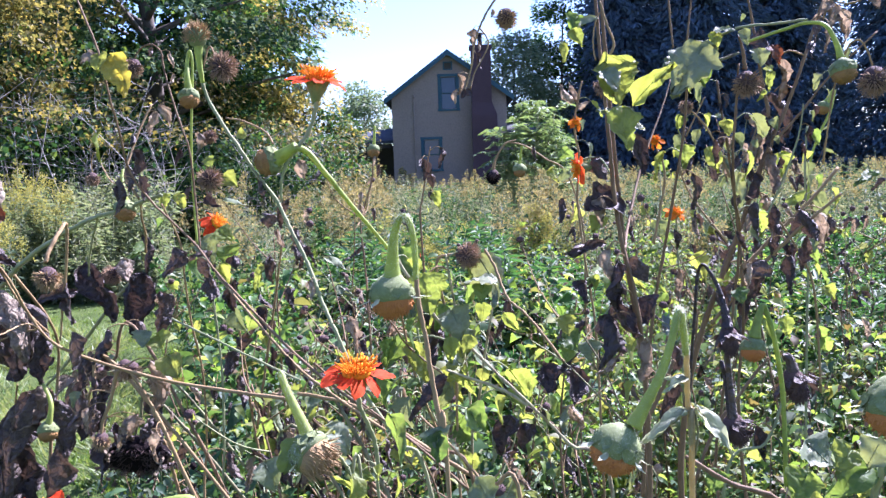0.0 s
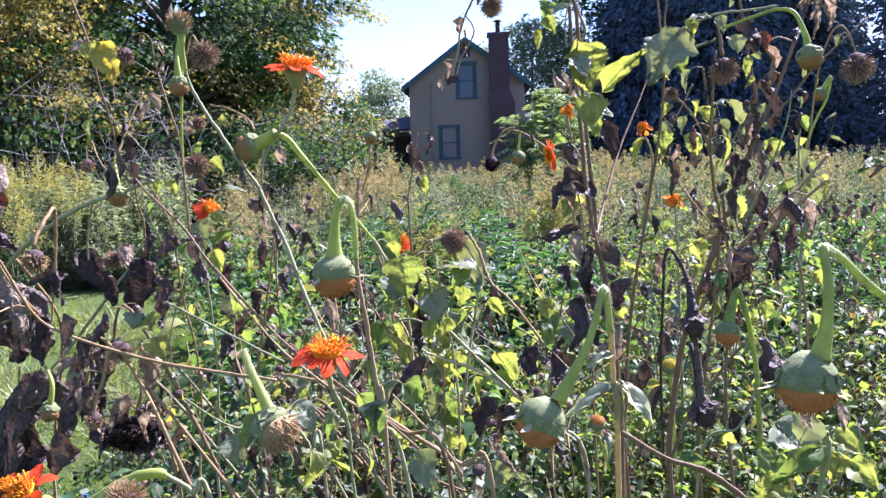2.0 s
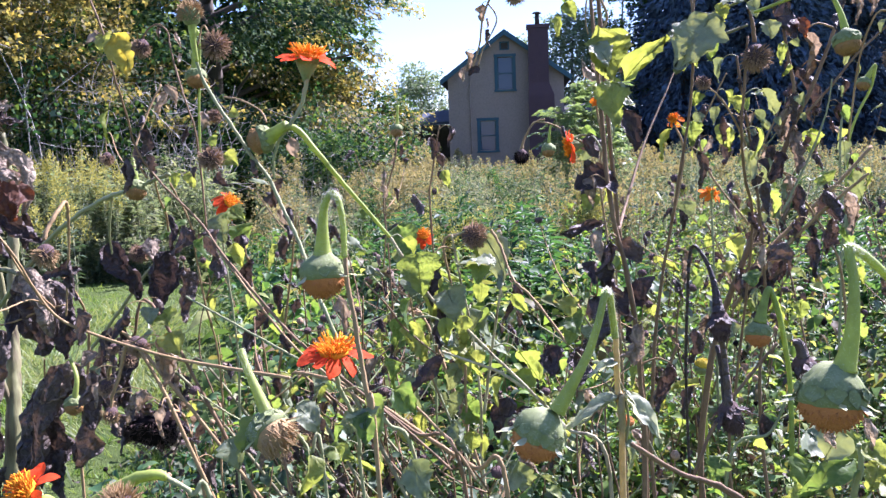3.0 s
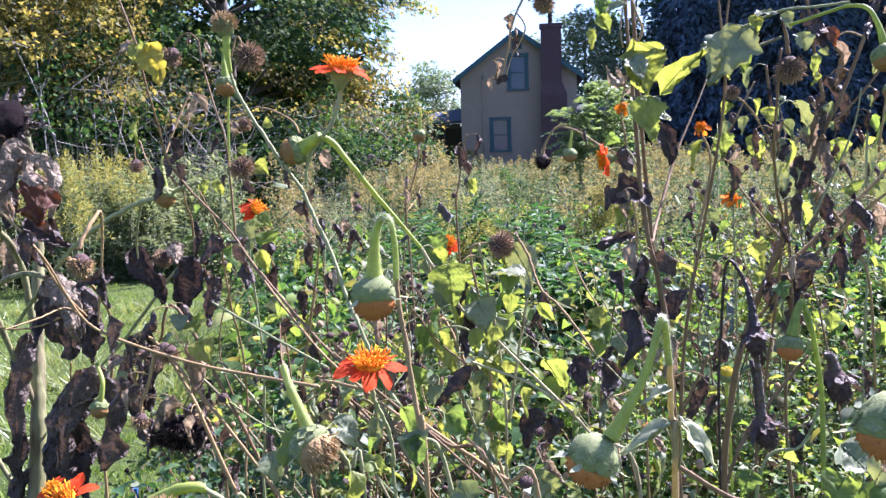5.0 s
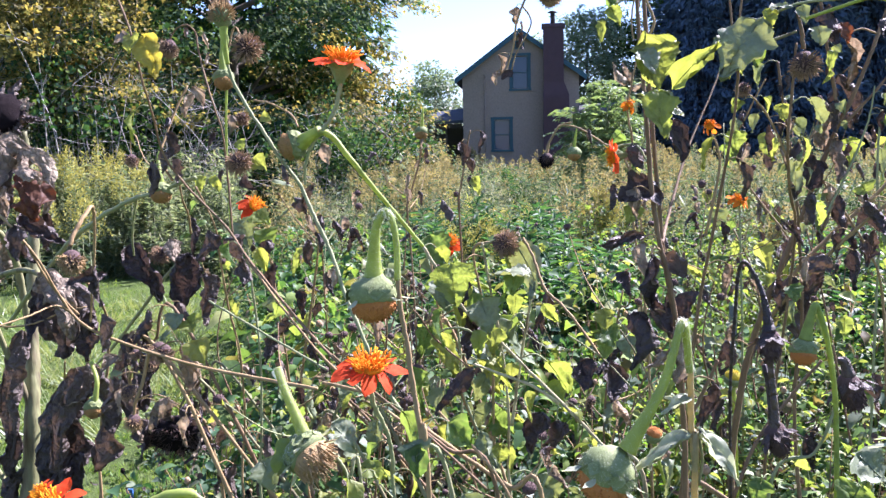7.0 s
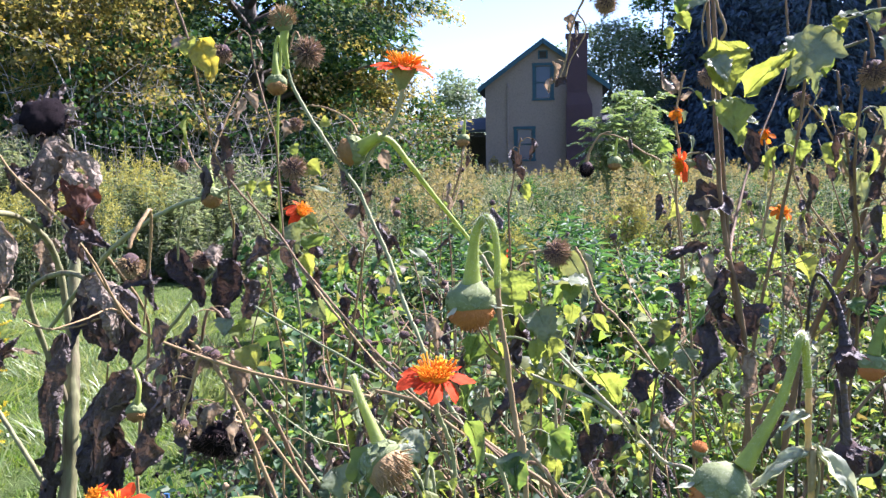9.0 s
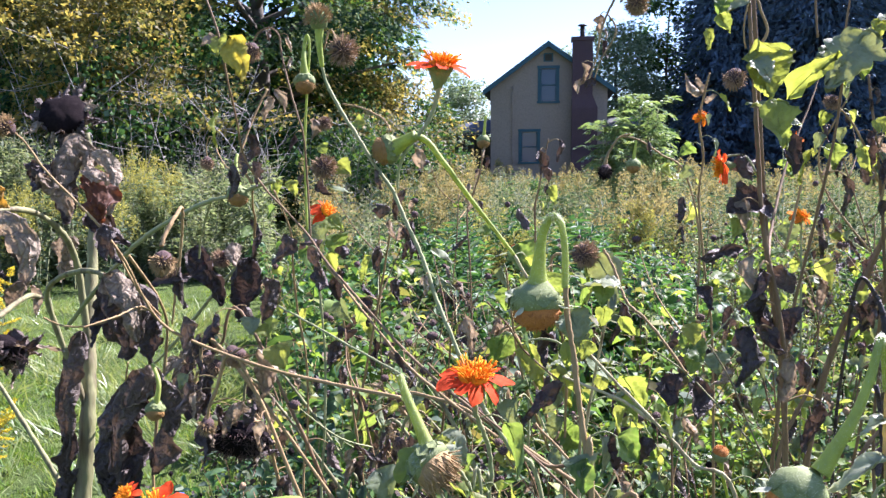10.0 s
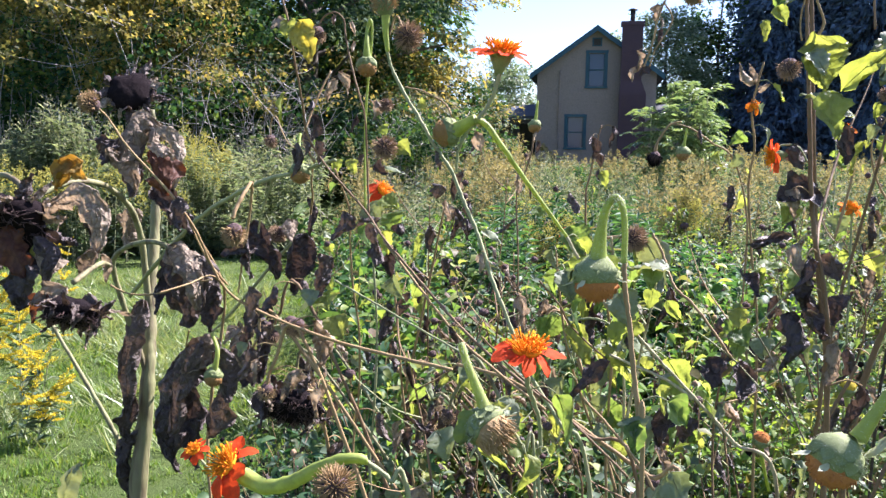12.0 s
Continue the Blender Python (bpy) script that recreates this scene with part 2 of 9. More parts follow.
    "maple": foliage("maple_leaf", [(0.015, 0.042, 0.03), (0.03, 0.075, 0.036), (0.06, 0.12, 0.045), (0.15, 0.20, 0.05)], 0.36, (1.25, 1.4, 0.6), rough=0.7, gloss=0.15),
    "maple_gold": foliage("turning_maple_leaf", [(0.06, 0.085, 0.04), (0.14, 0.15, 0.06), (0.24, 0.215, 0.08), (0.05, 0.075, 0.04), (0.34, 0.28, 0.09), (0.14, 0.15, 0.055), (0.46, 0.35, 0.09)], 0.6, (1.35, 1.25, 0.7), rough=0.55, gloss=0.3),
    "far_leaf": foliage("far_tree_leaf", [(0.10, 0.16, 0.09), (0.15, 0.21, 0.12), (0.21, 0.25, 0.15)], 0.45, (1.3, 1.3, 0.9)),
    "needle": foliage("spruce_needle", [(0.075, 0.115, 0.165), (0.085, 0.13, 0.18), (0.10, 0.145, 0.195)], 0.05, rough=0.95, gloss=0.04, relief=0.05),
    "sumac": foliage("sumac_leaflet", [(0.10, 0.17, 0.10), (0.15, 0.23, 0.13), (0.22, 0.30, 0.17)], 0.4, rough=0.4),
    "bark": solid("grey_bark", [(0.05, 0.042, 0.036), (0.10, 0.085, 0.07), (0.15, 0.13, 0.11)], 9, 0.9, 0.8, 0.01, squeeze=(1, 1, 0.25)),
    "twig": solid("bare_grey_twig", [(0.20, 0.185, 0.17), (0.40, 0.37, 0.34)], 14, 0.85, 0.4, 0.002),
    "soil": solid("soil_and_turf", [(0.03, 0.045, 0.015), (0.06, 0.09, 0.026), (0.09, 0.125, 0.035), (0.075, 0.068, 0.038)], 2.3, 0.95, 0.9, 0.03, fine=25, sheen=0.1),
    "siding": solid("tan_painted_siding", [(0.25, 0.195, 0.17), (0.30, 0.24, 0.205), (0.275, 0.22, 0.19)], 0.9, 0.8, 0.2, 0.004, fine=14),
    "trim": solid("teal_green_trim", [(0.02, 0.075, 0.10), (0.035, 0.10, 0.135)], 3, 0.6, 0.2, 0.002),
    "roofing": solid("dark_shingle", [(0.04, 0.045, 0.045), (0.07, 0.075, 0.075)], 3, 0.9, 0.6, 0.01),
    "porch_roofing": solid("grey_metal_roofing", [(0.045, 0.055, 0.072), (0.07, 0.08, 0.10)], 2, 0.85, 0.2, 0.004, sheen=0.1),
    "brick": solid("dark_red_brick", [(0.062, 0.042, 0.056), (0.09, 0.055, 0.066), (0.076, 0.05, 0.066)], 3, 0.9, 0.5, 0.005, fine=12),
    "iron": solid("dark_iron", [(0.03, 0.03, 0.03), (0.06, 0.055, 0.05)], 12, 0.6, 0.3, 0.002, metal=0.6),
    # the gloom of porch and vent is put into this dark colour
    "shade": solid("shade_coloured_wood", [(0.04, 0.035, 0.03), (0.07, 0.06, 0.05)], 4, 0.85, 0.4, 0.003),
    "white": solid("white_paint", [(0.70, 0.70, 0.68), (0.80, 0.80, 0.78)], 6, 0.6, 0.1, 0.001),
    "blue": solid("blue_plastic", [(0.03, 0.11, 0.27), (0.05, 0.14, 0.34)], 20, 0.5, 0.1, 0.001),
    "path_wood": solid("weathered_grey_wood", [(0.26, 0.27, 0.27), (0.36, 0.36, 0.35)], 8, 0.85, 0.6, 0.004, squeeze=(1, 1, 0.1)),
}
glass, gnt, gb, _co = start_mat("window_glass")
gb.inputs["Base Color"].default_value = (0.03, 0.065, 0.12, 1)
gb.inputs["Roughness"].default_value, gb.inputs["IOR"].default_value = 0.04, 1.5
gb.inputs["Specular IOR Level"].default_value = 0.4
M["glass"] = glass


# ---- mesh helpers ----
def quick_mesh(name, verts, faces, material, smooth=True):
    """A mesh from an array of corners and arrays of faces, each array with faces of one size."""
    me = bpy.data.meshes.new(name)
    verts = np.asarray(verts, np.float32)
    groups = [np.asarray(f, np.int32) for f in (faces if isinstance(faces, list) else [faces]) if len(f)]
    loops = np.concatenate([g.ravel() for g in groups])
    sizes = np.concatenate([np.full(len(g), g.shape[1], np.int32) for g in groups])
    me.vertices.add(len(verts))
    me.vertices.foreach_set("co", verts.ravel())
    me.loops.add(len(loops))
    me.loops.foreach_set("vertex_index", loops)
    me.polygons.add(len(sizes))
    me.polygons.foreach_set("loop_start", np.concatenate([[0], np.cumsum(sizes)[:-1]]).astype(np.int32))
    me.polygons.foreach_set("use_smooth", np.full(len(sizes), smooth, bool))
    me.materials.append(M[material])
    me.update(calc_edges=True)
    me.validate()
    return me


class Heap:
    """Gathers triangles and quads of one part."""

    def __init__(self):
        self.v, self.f3, self.f4, self.n = [], [], [], 0

    def add(self, verts, tris=None, quads=None):
        verts = np.asarray(verts, float)
        if tris is not None and len(tris):
            self.f3.append(np.asarray(tris) + self.n)
        if quads is not None and len(quads):
            self.f4.append(np.asarray(quads) + self.n)
        self.v.append(verts)
        self.n += len(verts)
        return self

    def mesh(self, name, material, smooth=True):
        fs = [np.concatenate(f) for f in (self.f3, self.f4) if f]
        return quick_mesh(name, np.concatenate(self.v), fs, material, smooth)

    def tube(self, pts, r0, r1, sides=6, closed=True, radii=None):
        pts = [Vector(p) for p in pts]
        n, rings = len(pts), []
        side = None
        for i, p in enumerate(pts):
            d = (pts[min(i + 1, n - 1)] - pts[max(i - 1, 0)]).normalized()
            if side is None:
                side = d.orthogonal().normalized()
            side = (side - d * side.dot(d)).normalized()
            up = d.cross(side)
            r = radii[i] if radii is not None else r0 + (r1 - r0) * i / (n - 1)
            rings += [p + (side * math.cos(a) + up * math.sin(a)) * r for a in (2 * math.pi * k / sides for k in range(sides))]
        quads = [(i * sides + k, i * sides + (k + 1) % sides, (i + 1) * sides + (k + 1) % sides, (i + 1) * sides + k) for i in range(n - 1) for k in range(sides)]
        tris = []
        if closed:
            rings += [pts[0], pts[-1]]
            a, b = n * sides, n * sides + 1
            tris = [(a, (k + 1) % sides, k) for k in range(sides)] + [(b, (n - 1) * sides + k, (n - 1) * sides + (k + 1) % sides) for k in range(sides)]
        return self.add([tuple(p) for p in rings], tris, quads)

    def box(self, lo, hi):
        (a, b, c), (d, e, f) = lo, hi
        v = [(x, y, z) for x in (a, d) for y in (b, e) for z in (c, f)]
        return self.add(v, None, [(0, 1, 3, 2), (4, 6, 7, 5), (0, 4, 5, 1), (2, 3, 7, 6), (0, 2, 6, 4), (1, 5, 7, 3)])

    def lathe(self, profile, m, sides=16, wobble=0.0, rng=random):
        """A turned form about the local z axis; profile rows are radius and height."""
        v = []
        for r, z in profile:
            for k in range(sides):
                a = 2 * math.pi * k / sides
                q = r * (1 + wobble * (rng.random() - 0.5))
                v.append(tuple(m @ Vector((q * math.cos(a), q * math.sin(a), z))))
        n = len(profile)
        quads = [(i * sides + k, i * sides + (k + 1) % sides, (i + 1) * sides + (k + 1) % sides, (i + 1) * sides + k) for i in range(n - 1) for k in range(sides)]
        v += [tuple(m @ Vector((0, 0, profile[0][1]))), tuple(m @ Vector((0, 0, profile[-1][1])))]
        a, b = n * sides, n * sides + 1
        tris = [(a, (k + 1) % sides, k) for k in range(sides)] + [(b, (n - 1) * sides + k, (n - 1) * sides + (k + 1) % sides) for k in range(sides)]
        return self.add(v, tris, quads)


def smooth_path(points, steps=5):
    """A rounded way through a few places."""
    p = [Vector(q) for q in points]
    if len(p) < 3:
        return [p[0].lerp(p[-1], i / steps) for i in range(steps + 1)]
    out = []
    for i in range(len(p) - 1):
        a, b, c, d = p[max(i - 1, 0)], p[i], p[i + 1], p[min(i + 2, len(p) - 1)]
        for k in range(steps):
            t = k / steps
            out.append(0.5 * ((2 * b) + (c - a) * t + (2 * a - 5 * b + 4 * c - d) * t * t + (3 * b - 3 * c + d - a) * t ** 3))
    return out + [p[-1]]


def part(name, mesh, parent, label="", at=None):
    ob = new(name, mesh)
    ob.parent = parent
    if at is not None:
        ob.matrix_basis = at
    if label:
        tagged(ob, label)
    return ob


def thing(name, label, category, group="", at=None, kind="", data=None):
    ob = new(name, data)
    if at is not None:
        ob.matrix_basis = at
    return tagged(ob, label, category, group, kind)


def aim(place, along, up=(0, 0, 1), size=1.0):
    """A frame at place whose y axis runs along, and whose z axis turns towards up."""
    y = Vector(along).normalized()
    z = Vector(up) - y * Vector(up).dot(y)
    z = z.normalized() if z.length > 1e-4 else y.orthogonal().normalized()
    x = y.cross(z)
    return Matrix.Translation(place) @ Matrix((x, y, z)).transposed().to_4x4() @ Matrix.Scale(size, 4)


# simple leaves for scattering: rows of corners and triangles, tip along y
LEAF2 = (np.array([(0, 0, 0), (-0.32, 0.45, 0.12), (0, 1, -0.12), (0.32, 0.45, 0.12)]), np.array([(0, 2, 1), (0, 3, 2)]))
LEAF6 = (np.array([(0, 0, 0), (-0.36, 0.18, 0.08), (-0.33, 0.55, 0.08), (0, 1, -0.22), (0.33, 0.55, 0.08), (0.36, 0.18, 0.08), (0, 0.35, -0.02), (0, 0.68, -0.04)]),
         np.array([(0, 6, 1), (1, 6, 2), (6, 7, 2), (2, 7, 3), (0, 5, 6), (5, 4, 6), (6, 4, 7), (7, 4, 3)]))
LANCE = (np.array([(0, 0, 0), (-0.10, 0.4, 0.05), (0.02, 1, -0.2), (0.10, 0.4, 0.05)]), np.array([(0, 2, 1), (0, 3, 2)]))
CURLED = (np.array([(0, 0, 0), (-0.22, 0.2, 0.14), (-0.24, 0.55, 0.02), (-0.1, 0.95, -0.42), (0.24, 0.5, 0.10), (0.2, 0.16, 0.10), (0, 0.35, 0.03), (0.02, 0.7, -0.12)]),
          np.array([(0, 6, 1), (1, 6, 2), (6, 7, 2), (2, 7, 3), (0, 5, 6), (5, 4, 6), (6, 4, 7), (7, 4, 3)]))
OVAL = (np.array([(0, 0, 0), (-0.25, 0.2, 0.07), (0.0, 0.22, -0.04), (0.28, 0.24, 0.10), (-0.36, 0.52, 0.10), (0.02, 0.55, -0.07), (0.33, 0.5, 0.05), (-0.22, 0.8, -0.04), (0.0, 0.8, -0.18), (0.17, 0.83, -0.10), (0.03, 1.0, -0.36)]),
        np.array([(0, 2, 1), (0, 3, 2), (1, 2, 5), (1, 5, 4), (2, 3, 6), (2, 6, 5), (4, 5, 8), (4, 8, 7), (5, 6, 9), (5, 9, 8), (7, 8, 10), (8, 9, 10)]))
BLADE = (np.array([(-0.06, 0, 0), (0.06, 0, 0), (0.035, 0.55, 0.05), (-0.035, 0.55, 0.05), (0, 1, 0.22)]), np.array([(0, 1, 2), (0, 2, 3), (3, 2, 4)]))
MAPLE = (np.array([(0, 0, 0), (-0.5, 0.35, 0.06), (-0.18, 0.5, 0), (0, 1, -0.1), (0.18, 0.5, 0), (0.5, 0.35, 0.06)]), np.array([(0, 2, 1), (0, 4, 2), (2, 4, 3), (0, 5, 4)]))


def frames_of(along, up_hint, rng):
    """Turned frames for arrays of directions."""
    y = along / np.linalg.norm(along, axis=1, keepdims=True)
    z = up_hint - y * np.sum(up_hint * y, axis=1, keepdims=True)
    z /= np.maximum(np.linalg.norm(z, axis=1, keepdims=True), 1e-5)
    return np.stack([np.cross(y, z), y, z], axis=2)


def scatter(places, along, up_hint, sizes, leaf, rng, widths=None):
    """Corners and triangles of one leaf set at every place."""
    tv, tf = leaf
    r = frames_of(along, up_hint, rng)
    local = tv[None] * np.asarray(sizes)[:, None, None]
    if widths is not None:
        local = local * np.stack([widths, np.ones_like(widths), np.ones_like(widths)], 1)[:, None, :]
    v = np.einsum("nij,nkj->nki", r, local) + np.asarray(places)[:, None, :]
    f = tf[None] + (np.arange(len(places)) * len(tv))[:, None, None]
    return v.reshape(-1, 3), f.reshape(-1, tf.shape[1])


def unit(rng, n):
    v = rng.normal(size=(n, 3))
    return v / np.linalg.norm(v, axis=1, keepdims=True)


# ---- ground ----
def ground_sheet():
    rows = [-60, -12, -4, 0, 2, 4, 6, 8, 10, 13, 17, 22, 30, 40, 55, 80, 140, 400, 2500]
    cols = [-2500, -400, -120, -50, -25, -14, -8, -5, -3, -1.5, 0, 1.5, 3, 5, 8, 14, 25, 50, 120, 400, 2500]
    v = [(x, y, 0.012 * noise.noise(Vector((x * 0.3, y * 0.3, 0))) - 0.012 if abs(x) < 20 and -5 < y < 38 else 0.0) for y in rows for x in cols]
    n = len(cols)
    q = [(j * n + i, j * n + i + 1, (j + 1) * n + i + 1, (j + 1) * n + i) for j in range(len(rows) - 1) for i in range(n - 1)]
    return quick_mesh("ground", v, [q], "soil")


thing("ground", "mown grass and earth running to the meadow", "ground", kind="structure", data=ground_sheet())


def bed_edge(y):
    """The line at which the flower bed ends and the mown lawn begins."""
    return -0.02 - 0.35 * y


# ---- house across the meadow ----
def house():
    h = thing("farmhouse", "tan two-storey gabled farmhouse with teal trim beyond the meadow", "house")
    y, deep = 40.0, 9.0
    xl, xr, peak, eave, px = -2.93, 2.62, 7.05, 5.05, -0.17
    # gable wall with its two window openings, as slabs that butt end to end
    wall = Heap()
    t = 0.18
    wl, wr, wb, wt = -0.55, 0.23, 4.50, 6.0
    ll, lr, lb, lt = -1.46, -0.66, 1.62, 3.02

    def slab(x0, x1, z0, z1):
        wall.box((x0, y, z0), (x1, y + t, z1))
    slab(xl, xr, 0, lb)
    slab(xl, ll, lb, lt)
    slab(lr, xr, lb, lt)
    slab(xl, xr, lt, wb)
    zs = 4.9
    slab(xl, wl, wb, zs)
    slab(wr, xr, wb, zs)

    def roof_z(x):
        return eave + (peak - eave) * (1 - abs(x - px) / (px - xl)) if x < px else eave + (peak - eave) * (1 - abs(x - px) / (xr - px))

    def poly(pts):
        n = len(pts)
        v = [(x, yy, z) for yy in (y, y + t) for x, z in pts]
        wall.add(v, [(0, i, i + 1) for i in range(1, n - 1)] + [(n, n + i + 1, n + i) for i in range(1, n - 1)],
                 [(i, n + i, n + (i + 1) % n, (i + 1) % n) for i in range(n)])
    poly([(xl, zs), (wl, zs), (wl, roof_z(wl) - 0.0), (xl, roof_z(xl))])
    poly([(wr, zs), (xr, zs), (xr, roof_z(xr)), (wr, roof_z(wr))])
    poly([(wl, wt), (wr, wt), (wr, roof_z(wr)), (px, peak), (wl, roof_z(wl))])
    wall.box((xl, y + t, 0), (xl + t, y + deep, eave))
    wall.box((xr - t, y + t, 0), (xr, y + deep, eave))
    wall.box((xl, y + deep, 0), (xr, y + deep + t, eave))
    part("wall", wall.mesh("wall", "siding", False), h, "tan painted siding")
    # clapboard edges on the gable end
    lap = Heap()
    z = 0.3
    while z < 7.0:
        a, b = xl, xr
        if z > eave:
            k = (z - eave) / (peak - eave)
            a, b = xl + (px - xl) * k, xr + (px - xr) * k
        cuts = [(a, b)]
        for x0, x1, z0, z1 in ((wl, wr, wb, wt), (ll, lr, lb, lt)):
            if z0 - 0.12 < z < z1 + 0.12:
                cuts = [c for p, q in cuts for c in ((p, x0 - 0.13), (x1 + 0.13, q))]
        for p, q in cuts:
            if q - p > 0.05:
                lap.box((p, y - 0.016, z), (q, y - 0.002, z + 0.115))
        z += 0.13
    part("clapboard", lap.mesh("clapboard", "siding", False), h)
    # roof slabs with a rake board
    for s, xe in ((-1, xl - 0.34), (1, xr + 0.34)):
        ze = eave - (peak - eave) * 0.34 / (px - xl)
        roof = Heap()
        v = []
        for yy in (y - 0.35, y + deep + 0.3):
            v += [(px, yy, peak + 0.05), (xe, yy, ze + 0.05), (xe, yy, ze + 0.2), (px, yy, peak + 0.2)]
        roof.add(v, None, [(0, 1, 2, 3), (4, 7, 6, 5), (0, 4, 5, 1), (2, 6, 7, 3), (1, 5, 6, 2), (0, 3, 7, 4)])
        rf = part("roof", roof.mesh("roof", "roofing", False), h, "dark shingled roof slope")
        rake = Heap()
        v = []
        for yy in (y - 0.385, y - 0.352):
            v += [(px, yy, peak - 0.04), (xe, yy, ze - 0.04), (xe, yy, ze + 0.22), (px, yy, peak + 0.22)]
        rake.add(v, None, [(0, 1, 2, 3), (4, 7, 6, 5), (0, 4, 5, 1), (2, 6, 7, 3), (1, 5, 6, 2), (0, 3, 7, 4)])
        part("rake_board", rake.mesh("rake_board", "trim", False), rf, "teal rake board")
    # windows
    for x0, x1, z0, z1 in ((wl, wr, wb, wt), (ll, lr, lb, lt)):
        w = part("window", Heap().box((x0, y + 0.10, z0), (x1, y + 0.115, z1)).mesh("pane", "glass", False), h, "double-hung window with teal casing")
        fr = Heap()
        for b in (((x0 - 0.12, y - 0.04, z0 - 0.02), (x0 + 0.02, y + 0.09, z1 + 0.02)), ((x1 - 0.02, y - 0.04, z0 - 0.02), (x1 + 0.12, y + 0.09, z1 + 0.02)),
                  ((x0 - 0.14, y - 0.045, z1 + 0.021), (x1 + 0.14, y + 0.09, z1 + 0.15))):
            fr.box(*b)
        part("window_frame", fr.mesh("window_frame", "trim", False), w)
        part("window_sill", Heap().box((x0 - 0.15, y - 0.09, z0 - 0.12), (x1 + 0.15, y + 0.09, z0 - 0.021)).mesh("window_sill", "trim", False), w)
        sash = Heap()
        zm = (z0 + z1) / 2
        sash.box((x0 + 0.021, y + 0.06, zm - 0.03), (x1 - 0.021, y + 0.098, zm + 0.03))
        sash.box((x0 + 0.021, y + 0.06, z0), (x0 + 0.06, y + 0.098, zm - 0.031)).box((x1 - 0.06, y + 0.06, z0), (x1 - 0.021, y + 0.098, zm - 0.031))
        sash.box((x0 + 0.021, y + 0.06, zm + 0.031), (x0 + 0.06, y + 0.098, z1)).box((x1 - 0.06, y + 0.06, zm + 0.031), (x1 - 0.021, y + 0.098, z1))
        part("sash", sash.mesh("sash", "trim", False), w)
    vent = part("gable_vent", Heap().box((-0.33, y - 0.03, 6.38), (-0.01, y - 0.001, 6.68)).mesh("gable_vent", "shade", False), h, "small dark louvred gable vent")
    vf = Heap()
    for b in (((-0.40, y - 0.05, 6.33), (-0.331, y - 0.002, 6.73)), ((-0.009, y - 0.05, 6.33), (0.06, y - 0.002, 6.73)), ((-0.33, y - 0.05, 6.681), (-0.01, y - 0.002, 6.73)), ((-0.33, y - 0.05, 6.33), (-0.01, y - 0.002, 6.379))):
        vf.box(*b)
    part("vent_frame", vf.mesh("vent_frame", "trim", False), vent)
    for i in range(4):
        part("louvre", Heap().box((-0.33, y - 0.045, 6.39 + i * 0.07), (-0.01, y - 0.031, 6.42 + i * 0.07)).mesh("louvre", "shade", False), vent)
    # outside chimney, stepped in once, with a crown and an iron flue
    ch = Heap()
    ch.box((0.92, y - 0.75, 0), (2.12, y - 0.02, 4.1))
    v = [(0.92, y - 0.75, 4.1), (2.12, y - 0.75, 4.1), (2.12, y - 0.02, 4.1), (0.92, y - 0.02, 4.1), (0.95, y - 0.70, 4.7), (1.88, y - 0.70, 4.7), (1.88, y - 0.02, 4.7), (0.95, y - 0.02, 4.7)]
    ch.add(v, None, [(0, 1, 5, 4), (1, 2, 6, 5), (2, 3, 7, 6), (3, 0, 4, 7)])
    ch.box((0.95, y - 0.70, 4.7), (1.88, y - 0.02, 7.2))
    chim = part("chimney", ch.mesh("chimney", "brick", False), h, "dark red brick outside chimney")
    courses = Heap()
    rng = random.Random(4)
    z = 2.0
    row = 0
    while z < 7.15:
        x0, x1 = (0.92, 2.12) if z < 4.1 else (0.95, 1.88)
        if not 4.02 < z < 4.7:
            yf = y - (0.75 if z < 4.1 else 0.70)
            x = x0 - (0.11 if row % 2 else 0)
            while x < x1:
                a, b = max(x, x0), min(x + 0.205, x1)
                if b - a > 0.04:
                    courses.box((a, yf - 0.012 - rng.random() * 0.006, z), (b, yf - 0.001, z + 0.062))
                x += 0.22
        z += 0.075
        row += 1
    tagged(part("brickwork", courses.mesh("brickwork", "brick", False), chim), kind="stuff")
    part("crown", Heap().box((0.88, y - 0.77, 7.201), (1.95, y + 0.06, 7.36)).mesh("crown", "brick", False), chim)
    fl = Heap().tube([(1.40, y - 0.36, 7.36), (1.40, y - 0.36, 7.86)], 0.11, 0.11, 10)
    fl.tube([(1.40, y - 0.36, 7.90), (1.40, y - 0.36, 7.97)], 0.24, 0.14, 10)
    for a in range(3):
        c, s = math.cos(a * 2.1) * 0.1, math.sin(a * 2.1) * 0.1
        fl.tube([(1.40 + c, y - 0.36 + s, 7.82), (1.40 + c, y - 0.36 + s, 7.92)], 0.012, 0.012, 4)
    part("flue_cap", fl.mesh("flue_cap", "iron"), chim, "dark iron flue with a rain cap")
    # electric service pipe with its weather head
    pipe = Heap().tube(smooth_path([(-1.86, y - 0.08, 1.5), (-1.86, y - 0.08, 4.9), (-1.84, y - 0.14, 5.08), (-1.76, y - 0.22, 5.02)]), 0.028, 0.028, 7)
    pipe.tube(smooth_path([(-1.80, y - 0.24, 5.0), (-1.98, y - 0.3, 4.72), (-1.95, y - 0.28, 4.5), (-2.12, y - 0.25, 4.36)]), 0.018, 0.015, 5)
    part("service_pipe", pipe.mesh("service_pipe", "siding"), h, "thin tan service pipe with a drooping wire")
    # low porch at the side
    por = part("porch", Heap().box((-5.4, y + 0.35, 0), (xl - 0.003, y + 5.5, 0.45)).mesh("porch_floor", "shade", False), h, "shadowed side porch with a low roof")
    v = [(xl - 0.004, y + 0.3, 2.95), (-5.3, y + 0.3, 2.92), (-5.1, y + 5.8, 3.62), (xl - 0.004, y + 5.8, 3.86)]
